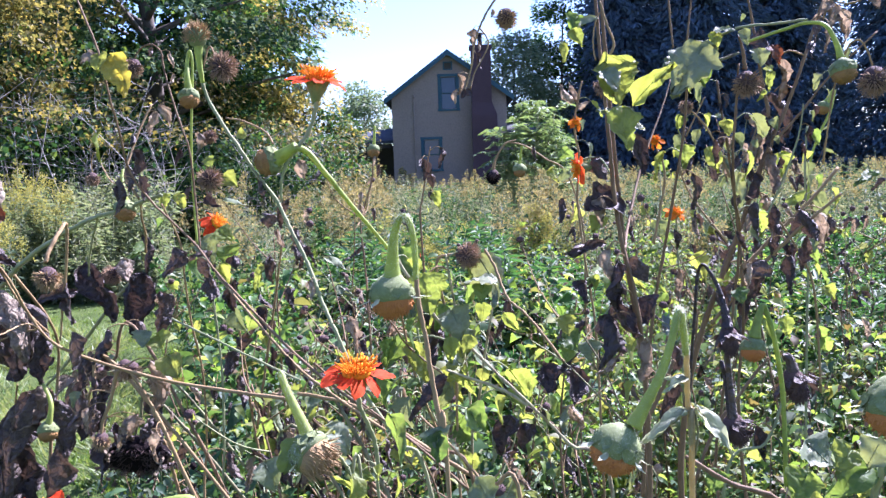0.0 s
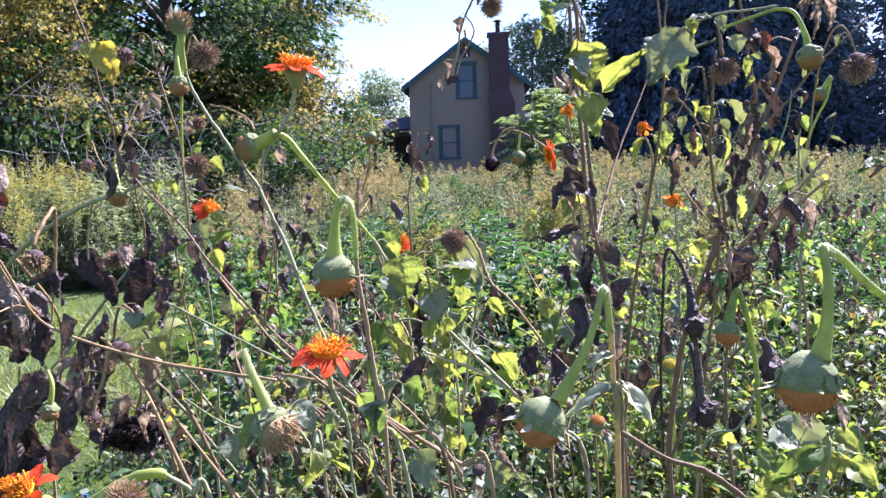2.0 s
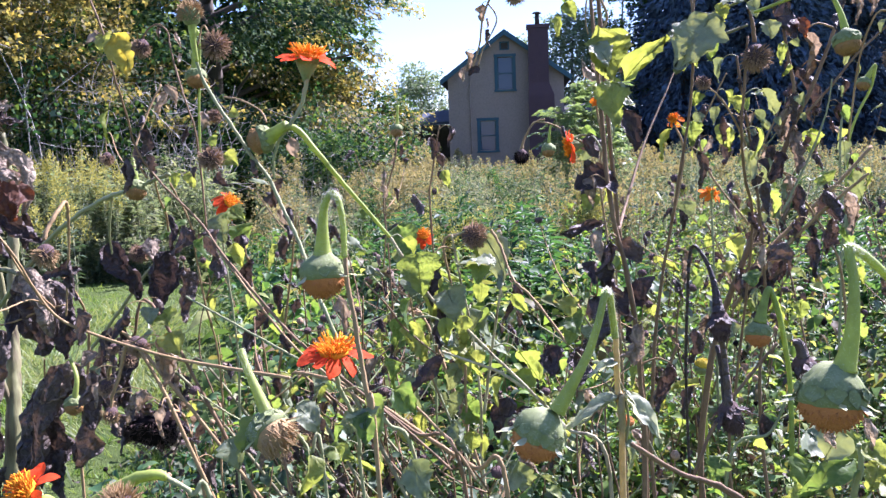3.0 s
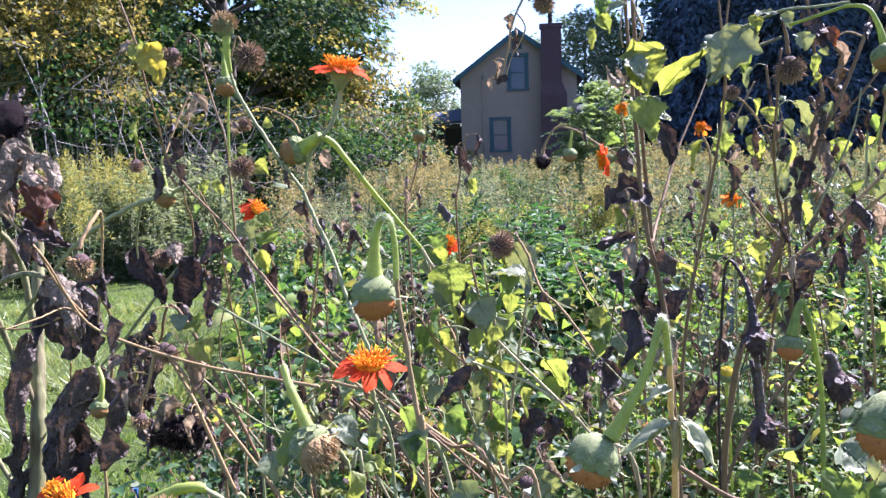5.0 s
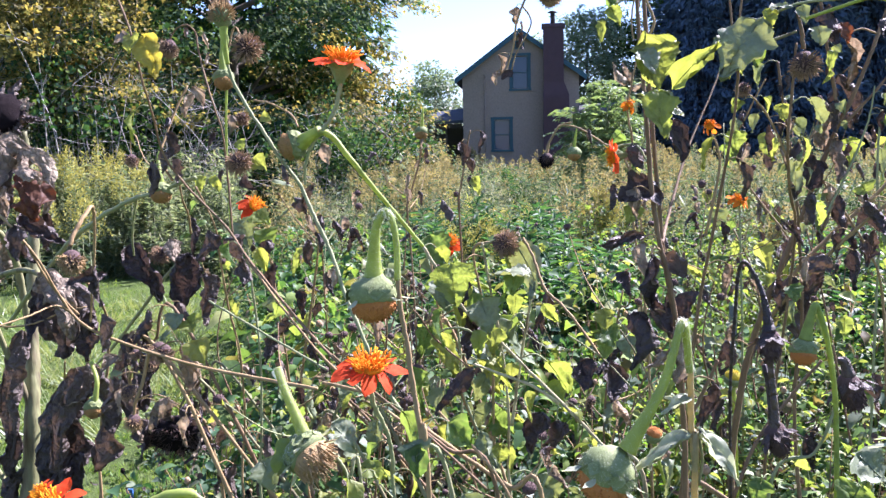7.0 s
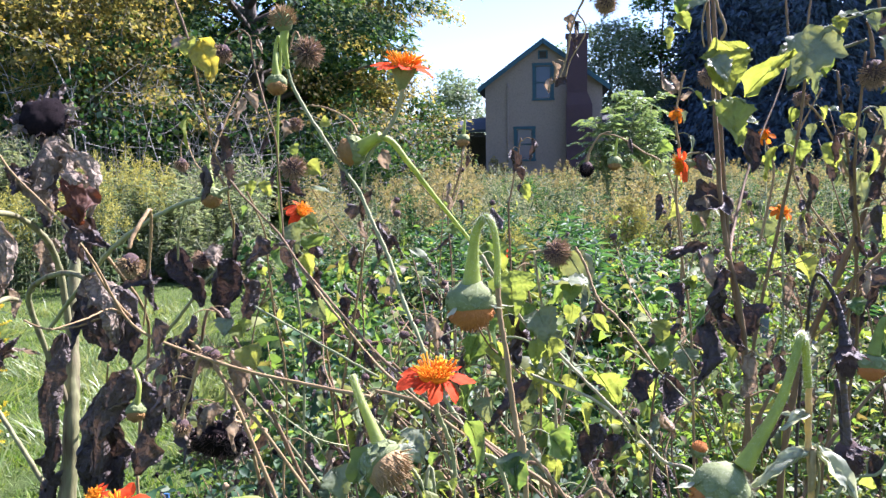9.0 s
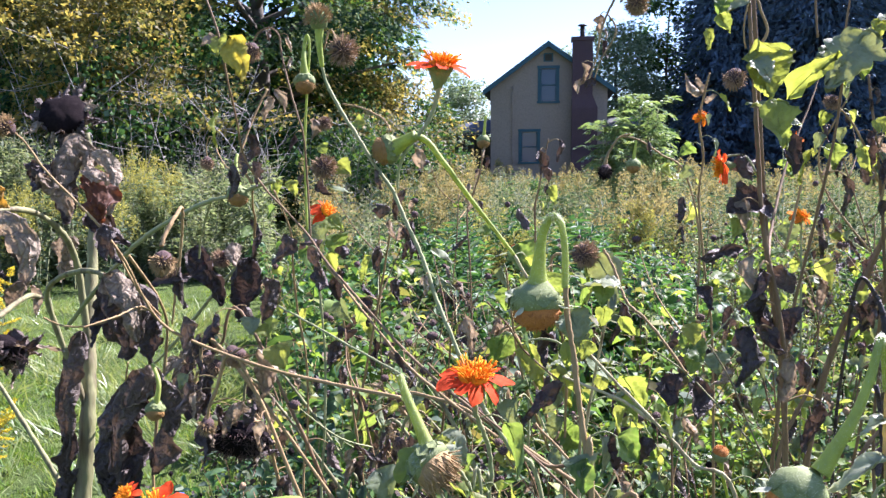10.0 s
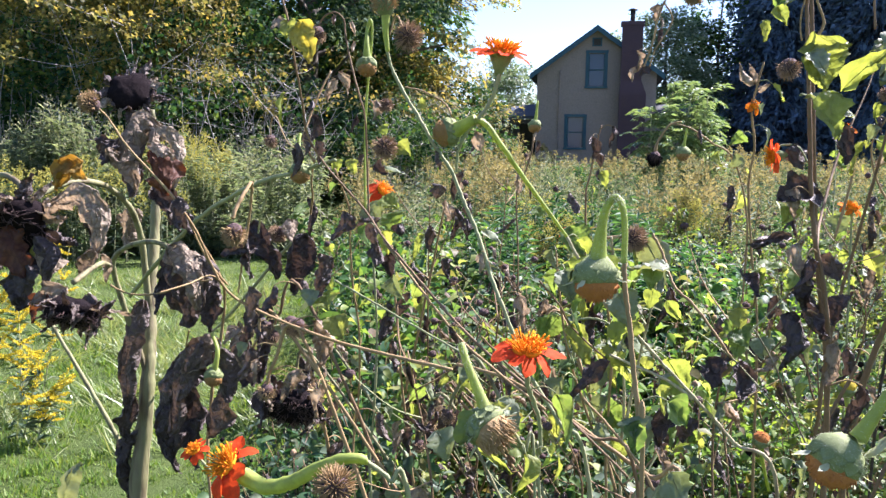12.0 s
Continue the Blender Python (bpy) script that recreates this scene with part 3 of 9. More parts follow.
    pr = Heap().add(v + [(a, b, c + 0.14) for a, b, c in v], None, [(0, 1, 2, 3), (4, 7, 6, 5), (0, 4, 5, 1), (1, 5, 6, 2), (2, 6, 7, 3), (3, 7, 4, 0)])
    part("porch_roof", pr.mesh("porch_roof", "porch_roofing", False), por, "grey metal porch roof")
    part("porch_beam", Heap().box((-5.25, y + 0.42, 2.72), (xl - 0.1, y + 0.58, 2.93)).mesh("porch_beam", "shade", False), por)
    for x in (-5.1, -3.9):
        part("post", Heap().box((x, y + 0.44, 0.45), (x + 0.12, y + 0.56, 2.72)).mesh("post", "shade", False), por)
    part("back_wall", Heap().box((-5.2, y + 4.4, 0.45), (xl - 0.02, y + 4.5, 2.95)).mesh("back_wall", "shade", False), por)
    part("notice", Heap().box((-4.42, y + 1.2, 1.75), (-4.22, y + 1.24, 2.1)).box((-4.35, y + 1.21, 0.45), (-4.29, y + 1.23, 1.749)).mesh("notice", "white", False), por, "small white board on a post")
    # low wing beyond the chimney
    wing = Heap().box((xr + 0.003, y + 2.0, 0), (5.2, y + 6.5, 3.2))
    wg = part("wing", wing.mesh("wing", "siding", False), h, "low tan side wing")
    v = [(xr + 0.004, y + 1.7, 3.21), (5.5, y + 1.7, 3.21), (5.5, y + 4.2, 3.75), (xr + 0.004, y + 4.2, 3.75), (xr + 0.004, y + 6.8, 3.21), (5.5, y + 6.8, 3.21)]
    rf = Heap().add(v + [(a, b, c + 0.15) for a, b, c in v], None, [(6, 7, 8, 9), (9, 8, 11, 10), (0, 1, 7, 6), (0, 3, 2, 1), (3, 4, 5, 2), (1, 2, 8, 7), (2, 5, 11, 8), (4, 10, 11, 5)])
    part("wing_roof", rf.mesh("wing_roof", "roofing", False), wg)
    return h


house()


# ---- trees ----
def limb_paths(rng, base, height, spread, count, rise=0.35):
    """Limbs that leave the trunk and bend upwards."""
    out = []
    for i in range(count):
        z = height * (0.18 + 0.72 * (i + rng.random()) / count)
        a = i * 2.4 + rng.random()
        reach = 0.72 * spread * (1.0 - 0.55 * (z / height) ** 2) * (0.65 + 0.45 * rng.random())
        d = Vector((math.cos(a), math.sin(a), 0))
        p0 = Vector((base[0], base[1], base[2] + z * 0.75))
        out.append([p0, p0 + d * reach * 0.5 + Vector((0, 0, reach * rise * 0.6)), p0 + d * reach + Vector((0, 0, reach * rise))])
    return out


def broad_tree(label, base, height, spread, leaves, leaf_size, material, seed, low=0.12, clumps=220, template=MAPLE, flat=0.55, gold=None, trunk_r=0.2, clump_r=0.62, group=""):
    rng, nr = random.Random(seed), np.random.default_rng(seed)
    t = thing("tree", label, "tree", group, Matrix.Translation(base))
    wood = Heap()
    wood.tube(smooth_path([(0, 0, -0.1), (0.1, 0.05, height * 0.3), (-0.1, 0.1, height * 0.6), (0.05, 0, height * 0.92)]), trunk_r, trunk_r * 0.15, 9)
    part("trunk", wood.mesh("trunk", "bark"), t, "grey bark")
    limbs = limb_paths(rng, (0, 0, 0), height, spread, 26)
    lw = Heap()
    for l in limbs:
        lw.tube(smooth_path(l, 4), trunk_r * 0.35, 0.02, 6)
    part("limb", lw.mesh("limb", "bark"), t)
    centres = []
    while len(centres) < clumps:
        p = nr.uniform(-1, 1, 3)
        r = math.sqrt(p[0] ** 2 + p[1] ** 2 + p[2] ** 2)
        if 0.5 < r < 1.0 and noise.noise(Vector((p[0] * 2.6, p[1] * 2.6 + seed, p[2] * 3.4))) > -0.06:
            w = 1.0 + 0.22 * noise.noise(Vector((p[0] * 2.1 + seed, p[1] * 2.1, p[2] * 2.1)))
            centres.append((p[0] * spread * w, p[1] * spread * w, height * (low + (1 - low) * (p[2] * 0.5 * w + 0.5))))
    centres = np.array(centres)
    per = leaves // clumps

    def crown(sel, mat_name, name):
        c = np.repeat(centres[sel], per, axis=0)
        off = np.clip(nr.normal(size=c.shape), -1.45, 1.45) * np.array([clump_r, clump_r, clump_r * flat])
        out = c - np.array([0, 0, height * 0.45])
        out /= np.linalg.norm(out, axis=1, keepdims=True)
        off[:, 2] -= 0.35 * (off * out).sum(axis=1)
        d = unit(nr, len(c)) * 0.6 + np.array([0, 0, -0.5]) + off * 0.8 + out * 0.4
        v, f = scatter(c + off, d, unit(nr, len(c)) * 0.45 + np.array([0, 0, 0.9]) + out * 0.5, leaf_size * nr.uniform(0.6, 1.25, len(c)), template, nr)
        part(name, quick_mesh(name, v, [f], mat_name), t)
    if gold:
        # autumn gold at random; extra gold to the right puts sunlight into the colour
        turned_or_sunny = nr.random(clumps) < gold * np.where(centres[:, 0] > 0.25 * spread, 2.2, 0.45)
        crown(~turned_or_sunny, material, "crown")
        crown(turned_or_sunny, "maple_gold", "crown")
    else:
        crown(np.ones(clumps, bool), material, "crown")
    return t


broad_tree("big leafy maple at the lawn's end, leaves starting to turn, sunlit side coloured gold", (-7.8, 21.5, 0), 12.5, 5.7, 84000, 0.135, "maple", 11, low=0.08, clumps=330, gold=0.16, trunk_r=0.27, clump_r=0.46, flat=0.32)
broad_tree("lower maple with yellowing leaves beside the meadow", (-5.6, 23.5, 0), 4.6, 1.9, 14000, 0.14, "maple", 12, low=0.05, clumps=90, gold=0.4, trunk_r=0.1, clump_r=0.38, flat=0.4)
broad_tree("leafy bush at the meadow's edge under the maple", (-4.0, 24.5, 0), 3.5, 1.5, 7000, 0.13, "maple", 25, low=0.02, clumps=70, gold=0.2, trunk_r=0.06, clump_r=0.34)
broad_tree("leafy tree in deep shade behind the thicket", (-16.0, 22.0, 0), 12.0, 5.6, 20000, 0.25, "maple", 13, low=0.05, clumps=220, gold=0.1, trunk_r=0.22)
broad_tree("dense tree standing in shade behind the maple", (-11.0, 30.0, 0), 13.0, 6.0, 13000, 0.42, "maple", 21, low=0.02, clumps=200, trunk_r=0.25)
broad_tree("dense shaded tree at the wood's edge", (-20.0, 29.0, 0), 13.0, 6.0, 11000, 0.42, "maple", 22, low=0.02, clumps=190, trunk_r=0.25)
for bx, by, bh, bs in ((-9.5, 33.0, 4.2, 3.2), (-15.0, 34.0, 4.6, 3.4), (-21.5, 33.0, 4.4, 3.4), (-13.0, 19.0, 3.4, 2.6)):
    broad_tree("dense dark undergrowth shrub at the wood's edge", (bx, by, 0), bh, bs, 6000, 0.30, "maple", int(40 - bx), low=0.0, clumps=90, trunk_r=0.08, clump_r=0.5, group="undergrowth at the wood's edge")
broad_tree("dark leafy tree beside the spruces", (7.4, 55, 0), 12.5, 3.2, 12000, 0.28, "maple", 23, low=0.05, clumps=120, trunk_r=0.2)
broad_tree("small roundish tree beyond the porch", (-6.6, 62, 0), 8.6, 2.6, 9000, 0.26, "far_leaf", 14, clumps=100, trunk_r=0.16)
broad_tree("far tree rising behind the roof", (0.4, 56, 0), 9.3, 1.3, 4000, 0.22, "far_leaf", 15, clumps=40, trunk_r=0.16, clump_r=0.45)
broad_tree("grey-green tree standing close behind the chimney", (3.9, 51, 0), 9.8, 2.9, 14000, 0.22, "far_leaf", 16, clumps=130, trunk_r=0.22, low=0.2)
broad_tree("leafy shrub standing before the low wing", (4.2, 39.0, 0), 3.9, 1.25, 6000, 0.14, "maple", 24, low=0.02, clumps=60, trunk_r=0.06, clump_r=0.3)
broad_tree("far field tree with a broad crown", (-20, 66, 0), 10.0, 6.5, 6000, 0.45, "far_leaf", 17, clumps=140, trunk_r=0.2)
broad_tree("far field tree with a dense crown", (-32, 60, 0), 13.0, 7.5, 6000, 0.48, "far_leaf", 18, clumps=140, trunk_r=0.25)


def spruce(base, height, spread, seed):
    rng, nr = random.Random(seed), np.random.default_rng(seed)
    t = thing("spruce", "tall dark spruce with drooping boughs beyond the house", "conifer", "spruces beyond the house", Matrix.Translation(base))
    part("trunk", Heap().tube([(0, 0, -0.1), (0, 0, height * 0.5), (0, 0, height)], 0.35, 0.03, 9).mesh("trunk", "bark"), t)
    boughs, places, along = Heap(), [], []
    z = 0.9
    while z < height - 0.4:
        k = 1 - z / height
        reach = spread * (k ** 0.8) * (0.8 + 0.35 * rng.random())
        for j in range(7):
            a = j * 0.9 + rng.random() * 0.8 + z
            d = Vector((math.cos(a), math.sin(a), 0))
            path = [Vector((0, 0, z)), Vector((0, 0, z)) + d * reach * 0.55 + Vector((0, 0, -0.10 * reach)), Vector((0, 0, z)) + d * reach + Vector((0, 0, -0.28 * reach))]
            boughs.tube(smooth_path(path, 3), 0.05, 0.01, 4)
            pts = smooth_path(path, 6)
            for p in pts[2:]:
                for _ in range(int(5 + 3 * k)):
                    places.append(tuple(p + Vector((rng.gauss(0, 0.28), rng.gauss(0, 0.28), rng.gauss(-0.18, 0.2)))))
                    along.append((d.x + rng.gauss(0, 0.5), d.y + rng.gauss(0, 0.5), -0.7 + rng.gauss(0, 0.35)))
            for p in pts[:-4]:
                for _ in range(3):
                    places.append(tuple(p + Vector((rng.gauss(0, 0.35), rng.gauss(0, 0.35), rng.gauss(-0.2, 0.25)))))
                    along.append((d.x * 0.4, d.y * 0.4, -1.0 + rng.gauss(0, 0.3)))
        z += 0.42
    part("bough", boughs.mesh("bough", "bark"), t)["kind"] = "stuff"
    n = len(places)
    v, f = scatter(np.array(places), np.array(along), unit(nr, n), nr.uniform(0.30, 0.55, n), LEAF2, nr, nr.uniform(0.35, 0.7, n))
    part("crown", quick_mesh("crown", v, [f], "needle"), t)


for i, (x, y, h, s) in enumerate(((10.5, 52, 19, 4.6), (15.5, 51, 24, 5.0), (21.0, 53, 22, 5.2), (27.0, 50, 25, 5.2), (13.0, 58, 26, 5.5), (23.5, 59, 26, 5.6))):
    spruce((x, y, 0), h, s, 30 + i)


# ---- thicket at the lawn's far left end ----
def thicket(base, label, width, height, leaves, seed, material="maple_gold", twigs=34):
    rng, nr = random.Random(seed), np.random.default_rng(seed)
    t = thing("thicket_shrub", label, "shrub", "thicket by the lawn", Matrix.Translation(base))
    tw, tips = Heap(), []
    for i in range(twigs):
        a, lean = rng.random() * 6.28, rng.random() * 0.8
        p0 = Vector((rng.gauss(0, width * 0.25), rng.gauss(0, width * 0.2), -0.02))
        top = p0 + Vector((math.cos(a) * lean * width, math.sin(a) * lean * width, height * (0.55 + 0.5 * rng.random())))
        mid = p0.lerp(top, 0.5) + Vector((rng.gauss(0, 0.45), rng.gauss(0, 0.3), 0.1))
        path = smooth_path([p0, mid, top], 5)
        tw.tube(path, 0.012, 0.004, 4)
        tips += path[7:]
        for _ in range(8):
            q = path[rng.randrange(3, len(path) - 1)]
            e = q + Vector((rng.gauss(0, 0.55), rng.gauss(0, 0.35), rng.uniform(-0.2, 0.6)))
            m = q.lerp(e, 0.5) + Vector((rng.gauss(0, 0.06), rng.gauss(0, 0.06), -0.03))
            tw.tube(smooth_path([q, m, e], 3), 0.008, 0.003, 3, closed=False)
            tips += [m, e] if e.z > height * 0.42 else []
    part("branchwork", tw.mesh("branchwork", "twig"), t, "bare grey twigs")
    high = [q for q in tips if q.z > height * 0.62]
    knots = [(high if rng.random() < 0.7 else tips)[rng.randrange(len(high))] for _ in range(max(20, leaves // 80))]
    centre = np.array([tuple(knots[rng.randrange(len(knots))]) for _ in range(leaves)])
    pos = centre + nr.normal(size=centre.shape) * np.array([0.20, 0.20, 0.11])
    v, f = scatter(pos, unit(nr, leaves) + np.array([0, 0, -0.4]), unit(nr, leaves) * 0.55 + np.array([0, 0, 0.8]), nr.uniform(0.06, 0.13, leaves), MAPLE, nr, nr.uniform(0.7, 1.0, leaves))
    part("foliage", quick_mesh("foliage", v, [f], material), t)
    # lower leaves: the shrub's inner shade is put into a darker leaf colour
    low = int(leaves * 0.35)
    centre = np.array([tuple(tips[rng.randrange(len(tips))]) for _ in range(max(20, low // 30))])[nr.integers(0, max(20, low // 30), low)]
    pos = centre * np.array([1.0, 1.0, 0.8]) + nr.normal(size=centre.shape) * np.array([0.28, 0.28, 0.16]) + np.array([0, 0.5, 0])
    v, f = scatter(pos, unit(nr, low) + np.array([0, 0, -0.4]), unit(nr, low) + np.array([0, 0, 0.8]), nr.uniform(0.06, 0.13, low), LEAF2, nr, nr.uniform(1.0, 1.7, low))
    part("foliage", quick_mesh("foliage", v, [f], "maple"), t, "lower leaves with the shade put in as dark green")


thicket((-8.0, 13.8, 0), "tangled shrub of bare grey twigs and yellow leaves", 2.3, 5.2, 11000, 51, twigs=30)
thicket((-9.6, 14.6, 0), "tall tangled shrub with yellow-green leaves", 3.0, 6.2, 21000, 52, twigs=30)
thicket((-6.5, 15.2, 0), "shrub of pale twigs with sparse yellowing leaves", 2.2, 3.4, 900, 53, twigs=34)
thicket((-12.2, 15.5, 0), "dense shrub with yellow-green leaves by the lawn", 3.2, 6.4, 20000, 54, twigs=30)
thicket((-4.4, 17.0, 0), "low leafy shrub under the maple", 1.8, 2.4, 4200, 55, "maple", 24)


# ---- sumac at the meadow ----
def sumac(base, seed, height, label):
    rng = random.Random(seed)
    t = thing("sumac_shrub", label, "shrub", "sumac in the meadow", Matrix.Translation(base))
    st, lf, nr = Heap(), [], np.random.default_rng(seed)
    pl, al, sz = [], [], []
    for i in range(7):
        a = rng.random() * 6.28
        top = Vector((math.cos(a) * rng.uniform(0.1, 0.7), math.sin(a) * 0.5 * rng.random(), height * rng.uniform(0.65, 0.98)))
        path = smooth_path([Vector((rng.gauss(0, 0.1), rng.gauss(0, 0.1), -0.05)), top * 0.5 + Vector((rng.gauss(0, 0.08), 0, 0)), top], 4)
        st.tube(path, 0.02, 0.008, 6)
        for j in range(8):
            q = path[-1 - (j % 4)]
            b = rng.random() * 6.28
            d = Vector((math.cos(b), math.sin(b), rng.uniform(0.1, 0.7))).normalized()
            ln = rng.uniform(0.35, 0.6)
            rachis = smooth_path([q, q + d * ln * 0.55 + Vector((0, 0, 0.06)), q + d * ln + Vector((0, 0, -0.10))], 5)
            st.tube(rachis, 0.005, 0.002, 4)
            side = d.cross(Vector((0, 0, 1))).normalized()
            for p in rachis[2:]:
                for s in (-1, 1):
                    pl.append(tuple(p))
                    al.append(tuple(side * s + d * 0.45 + Vector((0, 0, -0.25 + rng.gauss(0, 0.15)))))
                    sz.append(rng.uniform(0.11, 0.17))
    part("stalk", st.mesh("stalk", "stem"), t)
    n = len(pl)
    v, f = scatter(np.array(pl), np.array(al), np.tile([0.0, 0.0, 1.0], (n, 1)) + unit(nr, n) * 0.25, np.array(sz), LEAF2, nr, np.full(n, 0.55))
    part("foliage", quick_mesh("foliage", v, [f], "sumac"), t)


sumac((1.45, 16, 0), 61, 2.75, "light green feathery sumac above the goldenrod")
sumac((1.1, 15.7, 0), 62, 2.2, "lower light green sumac with feathery leaves")
sumac((2.1, 16.3, 0), 63, 2.4, "light green sumac leaning over the goldenrod")


# ---- meadow of goldenrod and weeds ----
def meadow(name, label, count, x_of, y_range, tall, seed, leaf_mat, plume_mat, leaves=16, plume=22, leaf_size=0.09, plume_size=0.03, patch=None, thin=1.0):
    nr = np.random.default_rng(seed)
    u = nr.random(count)
    y = y_range[0] + (y_range[1] - y_range[0]) * u ** 1.5
    lo, hi = x_of
    x = lo(y) + (hi(y) - lo(y)) * nr.random(count)
    if count > 1000:
        many = count // 13
        own = nr.integers(0, many, count)
        wide = 0.16 + 0.016 * y[own]
        x, y = x[own] + nr.normal(size=count) * wide, np.clip(y[own] + nr.normal(size=count) * wide, *y_range)
    x, y = x + 0.24 * np.sin(x * 4.2 + y * 1.3 + seed), y + 0.24 * np.sin(y * 3.7 - x * 1.1 + seed)
    h = nr.uniform(tall[0], tall[1], count) * (0.86 + 0.12 * np.sin(x * 1.3 + y * 0.7 + seed) + 0.16 * np.sin(x * 3.1 - y * 1.9) * np.sin(y * 2.3 + seed))
    h = h * np.where(nr.random(count) < 0.3, nr.uniform(0.55, 0.9, count), 1.0)
    if count > 1000:
        h = h * nr.uniform(0.82, 1.12, many)[own]
    if patch:
        field = np.sin(x * 0.9 + 1.7 * np.sin(y * 0.5)) + np.sin(y * 1.1 - x * 0.6 + 2) + 0.8 * np.sin(x * 2.3 + y * 1.7) + nr.normal(size=count) * 0.45
        sel = (field > patch[0]) & (field < patch[1]) & ((x < 0.17 * y) | (nr.random(count) < thin))
        x, y, h = x[sel], y[sel], h[sel]
        count = len(x)
    lean = nr.normal(size=(count, 2)) * 0.10
    base = np.stack([x, y, np.zeros(count)], 1)
    top = base + np.stack([lean[:, 0] * h, lean[:, 1] * h, h], 1)
    t = thing(name, label, "wild plants", kind="stuff")
    # stalks: three-sided slips
    w = 0.006 + 0.0004 * y
    a = nr.random(count) * 6.28
    s1 = np.stack([np.cos(a) * w, np.sin(a) * w, 0 * w], 1)
    s2 = np.stack([np.cos(a + 2.1) * w, np.sin(a + 2.1) * w, 0 * w], 1)
    s3 = np.stack([np.cos(a + 4.2) * w, np.sin(a + 4.2) * w, 0 * w], 1)
    v = np.stack([base + s1, base + s2, base + s3, top], 1).reshape(-1, 3)
    f = (np.array([(0, 1, 3), (1, 2, 3), (2, 0, 3)])[None] + (np.arange(count) * 4)[:, None, None]).reshape(-1, 3)
    part("stalks", quick_mesh("stalks", v, [f], "weed_stem"), t)
    k = nr.uniform(0.05, 0.92, (count, leaves))
    p = base[:, None, :] + (top - base)[:, None, :] * k[:, :, None]
    p = p.reshape(-1, 3)
    d = unit(nr, len(p)) * np.array([1, 1, 0.4]) + np.array([0, 0, 0.15])
    far = np.repeat(1 + np.maximum(0, y - 8) * 0.03, leaves)
    v, f = scatter(p, d, np.tile([0.0, 0.0, 1.0], (len(p), 1)) + unit(nr, len(p)) * 0.4, leaf_size * nr.uniform(0.6, 1.4, len(p)) * far, LANCE, nr, nr.uniform(0.7, 1.6, len(p)))
    part("leaves", quick_mesh("leaves", v, [f], leaf_mat), t)
    # plumes: seed-bearing sprays that leave the top and nod outwards
    k = nr.random((count, plume))
    side = np.floor(nr.random((count, plume)) * 5) * 1.2566 + nr.random(count)[:, None] * 6.28
    out = np.stack([np.cos(side), np.sin(side), 0 * side], 2)
    start = nr.random((count, plume))
    reach = (0.03 + 0.13 * start)[:, :, None] * k[:, :, None]
    p = top[:, None, :] - np.array([0, 0, 1.0]) * (0.30 * start)[:, :, None] + out * reach + np.array([0, 0, 1.0]) * (0.10 * k * (1 - k))[:, :, None]
    p = (p + nr.normal(size=p.shape) * 0.008).reshape(-1, 3)
    far = np.repeat(1 + np.maximum(0, y - 8) * 0.03, plume)
    v, f = scatter(p, out.reshape(-1, 3) * 0.6 + unit(nr, len(p)) * 0.7 + np.array([0, 0, 0.7]), unit(nr, len(p)), plume_size * nr.uniform(0.7, 1.9, len(p)) * far, LEAF2, nr, nr.uniform(0.45, 0.9, len(p)))
    part("plumes", quick_mesh("plumes", v, [f], plume_mat), t)


right = lambda y: 0.85 * y + 1.0
near_left = lambda y: -0.30 * y + 0.2
meadow("goldenrod_meadow", "meadow of fading goldenrod with feathery tan-gold tops", 3400, (near_left, right), (7.0, 38), (1.1, 1.55), 71, "weed_leaf", "plume", 42, 110, 0.085, 0.025, (0.2, 9), 0.45)
meadow("tall_weeds", "grey-green feathery weeds between the goldenrod", 3200, (near_left, right), (6.6, 36), (0.95, 1.5), 76, "weed_leaf", "plume_grey", 44, 48, 0.095, 0.02, (-1.1, 0.75))
meadow("green_weeds", "dark green leafy weeds in the meadow", 2400, (near_left, right), (6.2, 30), (0.8, 1.25), 77, "herb_leaf", "plume_gold", 90, 6, 0.095, 0.02, (-9, -0.8))
meadow("far_meadow", "thin far meadow grass and goldenrod before the house", 1500, (lambda y: -0.5 * y, right), (22, 39.2), (0.9, 1.45), 72, "weed_leaf", "plume", 14, 30, 0.16)
meadow("weed_border", "tall grey-green weeds along the mown grass", 950, (lambda y: -0.95 * y, lambda y: -0.37 * y), (10.7, 14.5), (1.35, 2.0), 73, "border_leaf", "plume_grey", 90, 14, 0.10)
meadow("border_foot", "low grey-green weeds at the edge of the lawn", 420, (lambda y: -0.95 * y, lambda y: -0.37 * y), (9.9, 10.8), (0.35, 0.85), 79, "border_leaf", "plume_grey", 70, 8, 0.085)
meadow("border_goldenrod", "goldenrod with yellow tops among the border weeds", 60, (lambda y: -0.60 * y, lambda y: -0.505 * y), (10.4, 11.2), (1.75, 2.05), 80, "border_leaf", "plume_gold", 70, 150, 0.085, 0.02)
meadow("bright_goldenrod", "bright yellow goldenrod in flower", 34, (lambda y: -0.085 * y, lambda y: -0.015 * y), (6.7, 7.3), (1.0, 1.3), 74, "weed_leaf", "plume_gold", 20, 480, 0.09, 0.012)
meadow("small_goldenrod", "small bright goldenrod clump in flower", 10, (lambda y: 0.06 * y, lambda y: 0.085 * y), (6.8, 7.2), (1.0, 1.25), 78, "weed_leaf", "plume_gold", 20, 420, 0.09, 0.012)
meadow("side_goldenrod", "yellow goldenrod in flower among the border weeds", 70, (lambda y: -0.80 * y, lambda y: -0.58 * y), (9.0, 9.6), (1.25, 1.65), 75, "weed_leaf", "plume_gold", 40, 110, 0.09, 0.022)


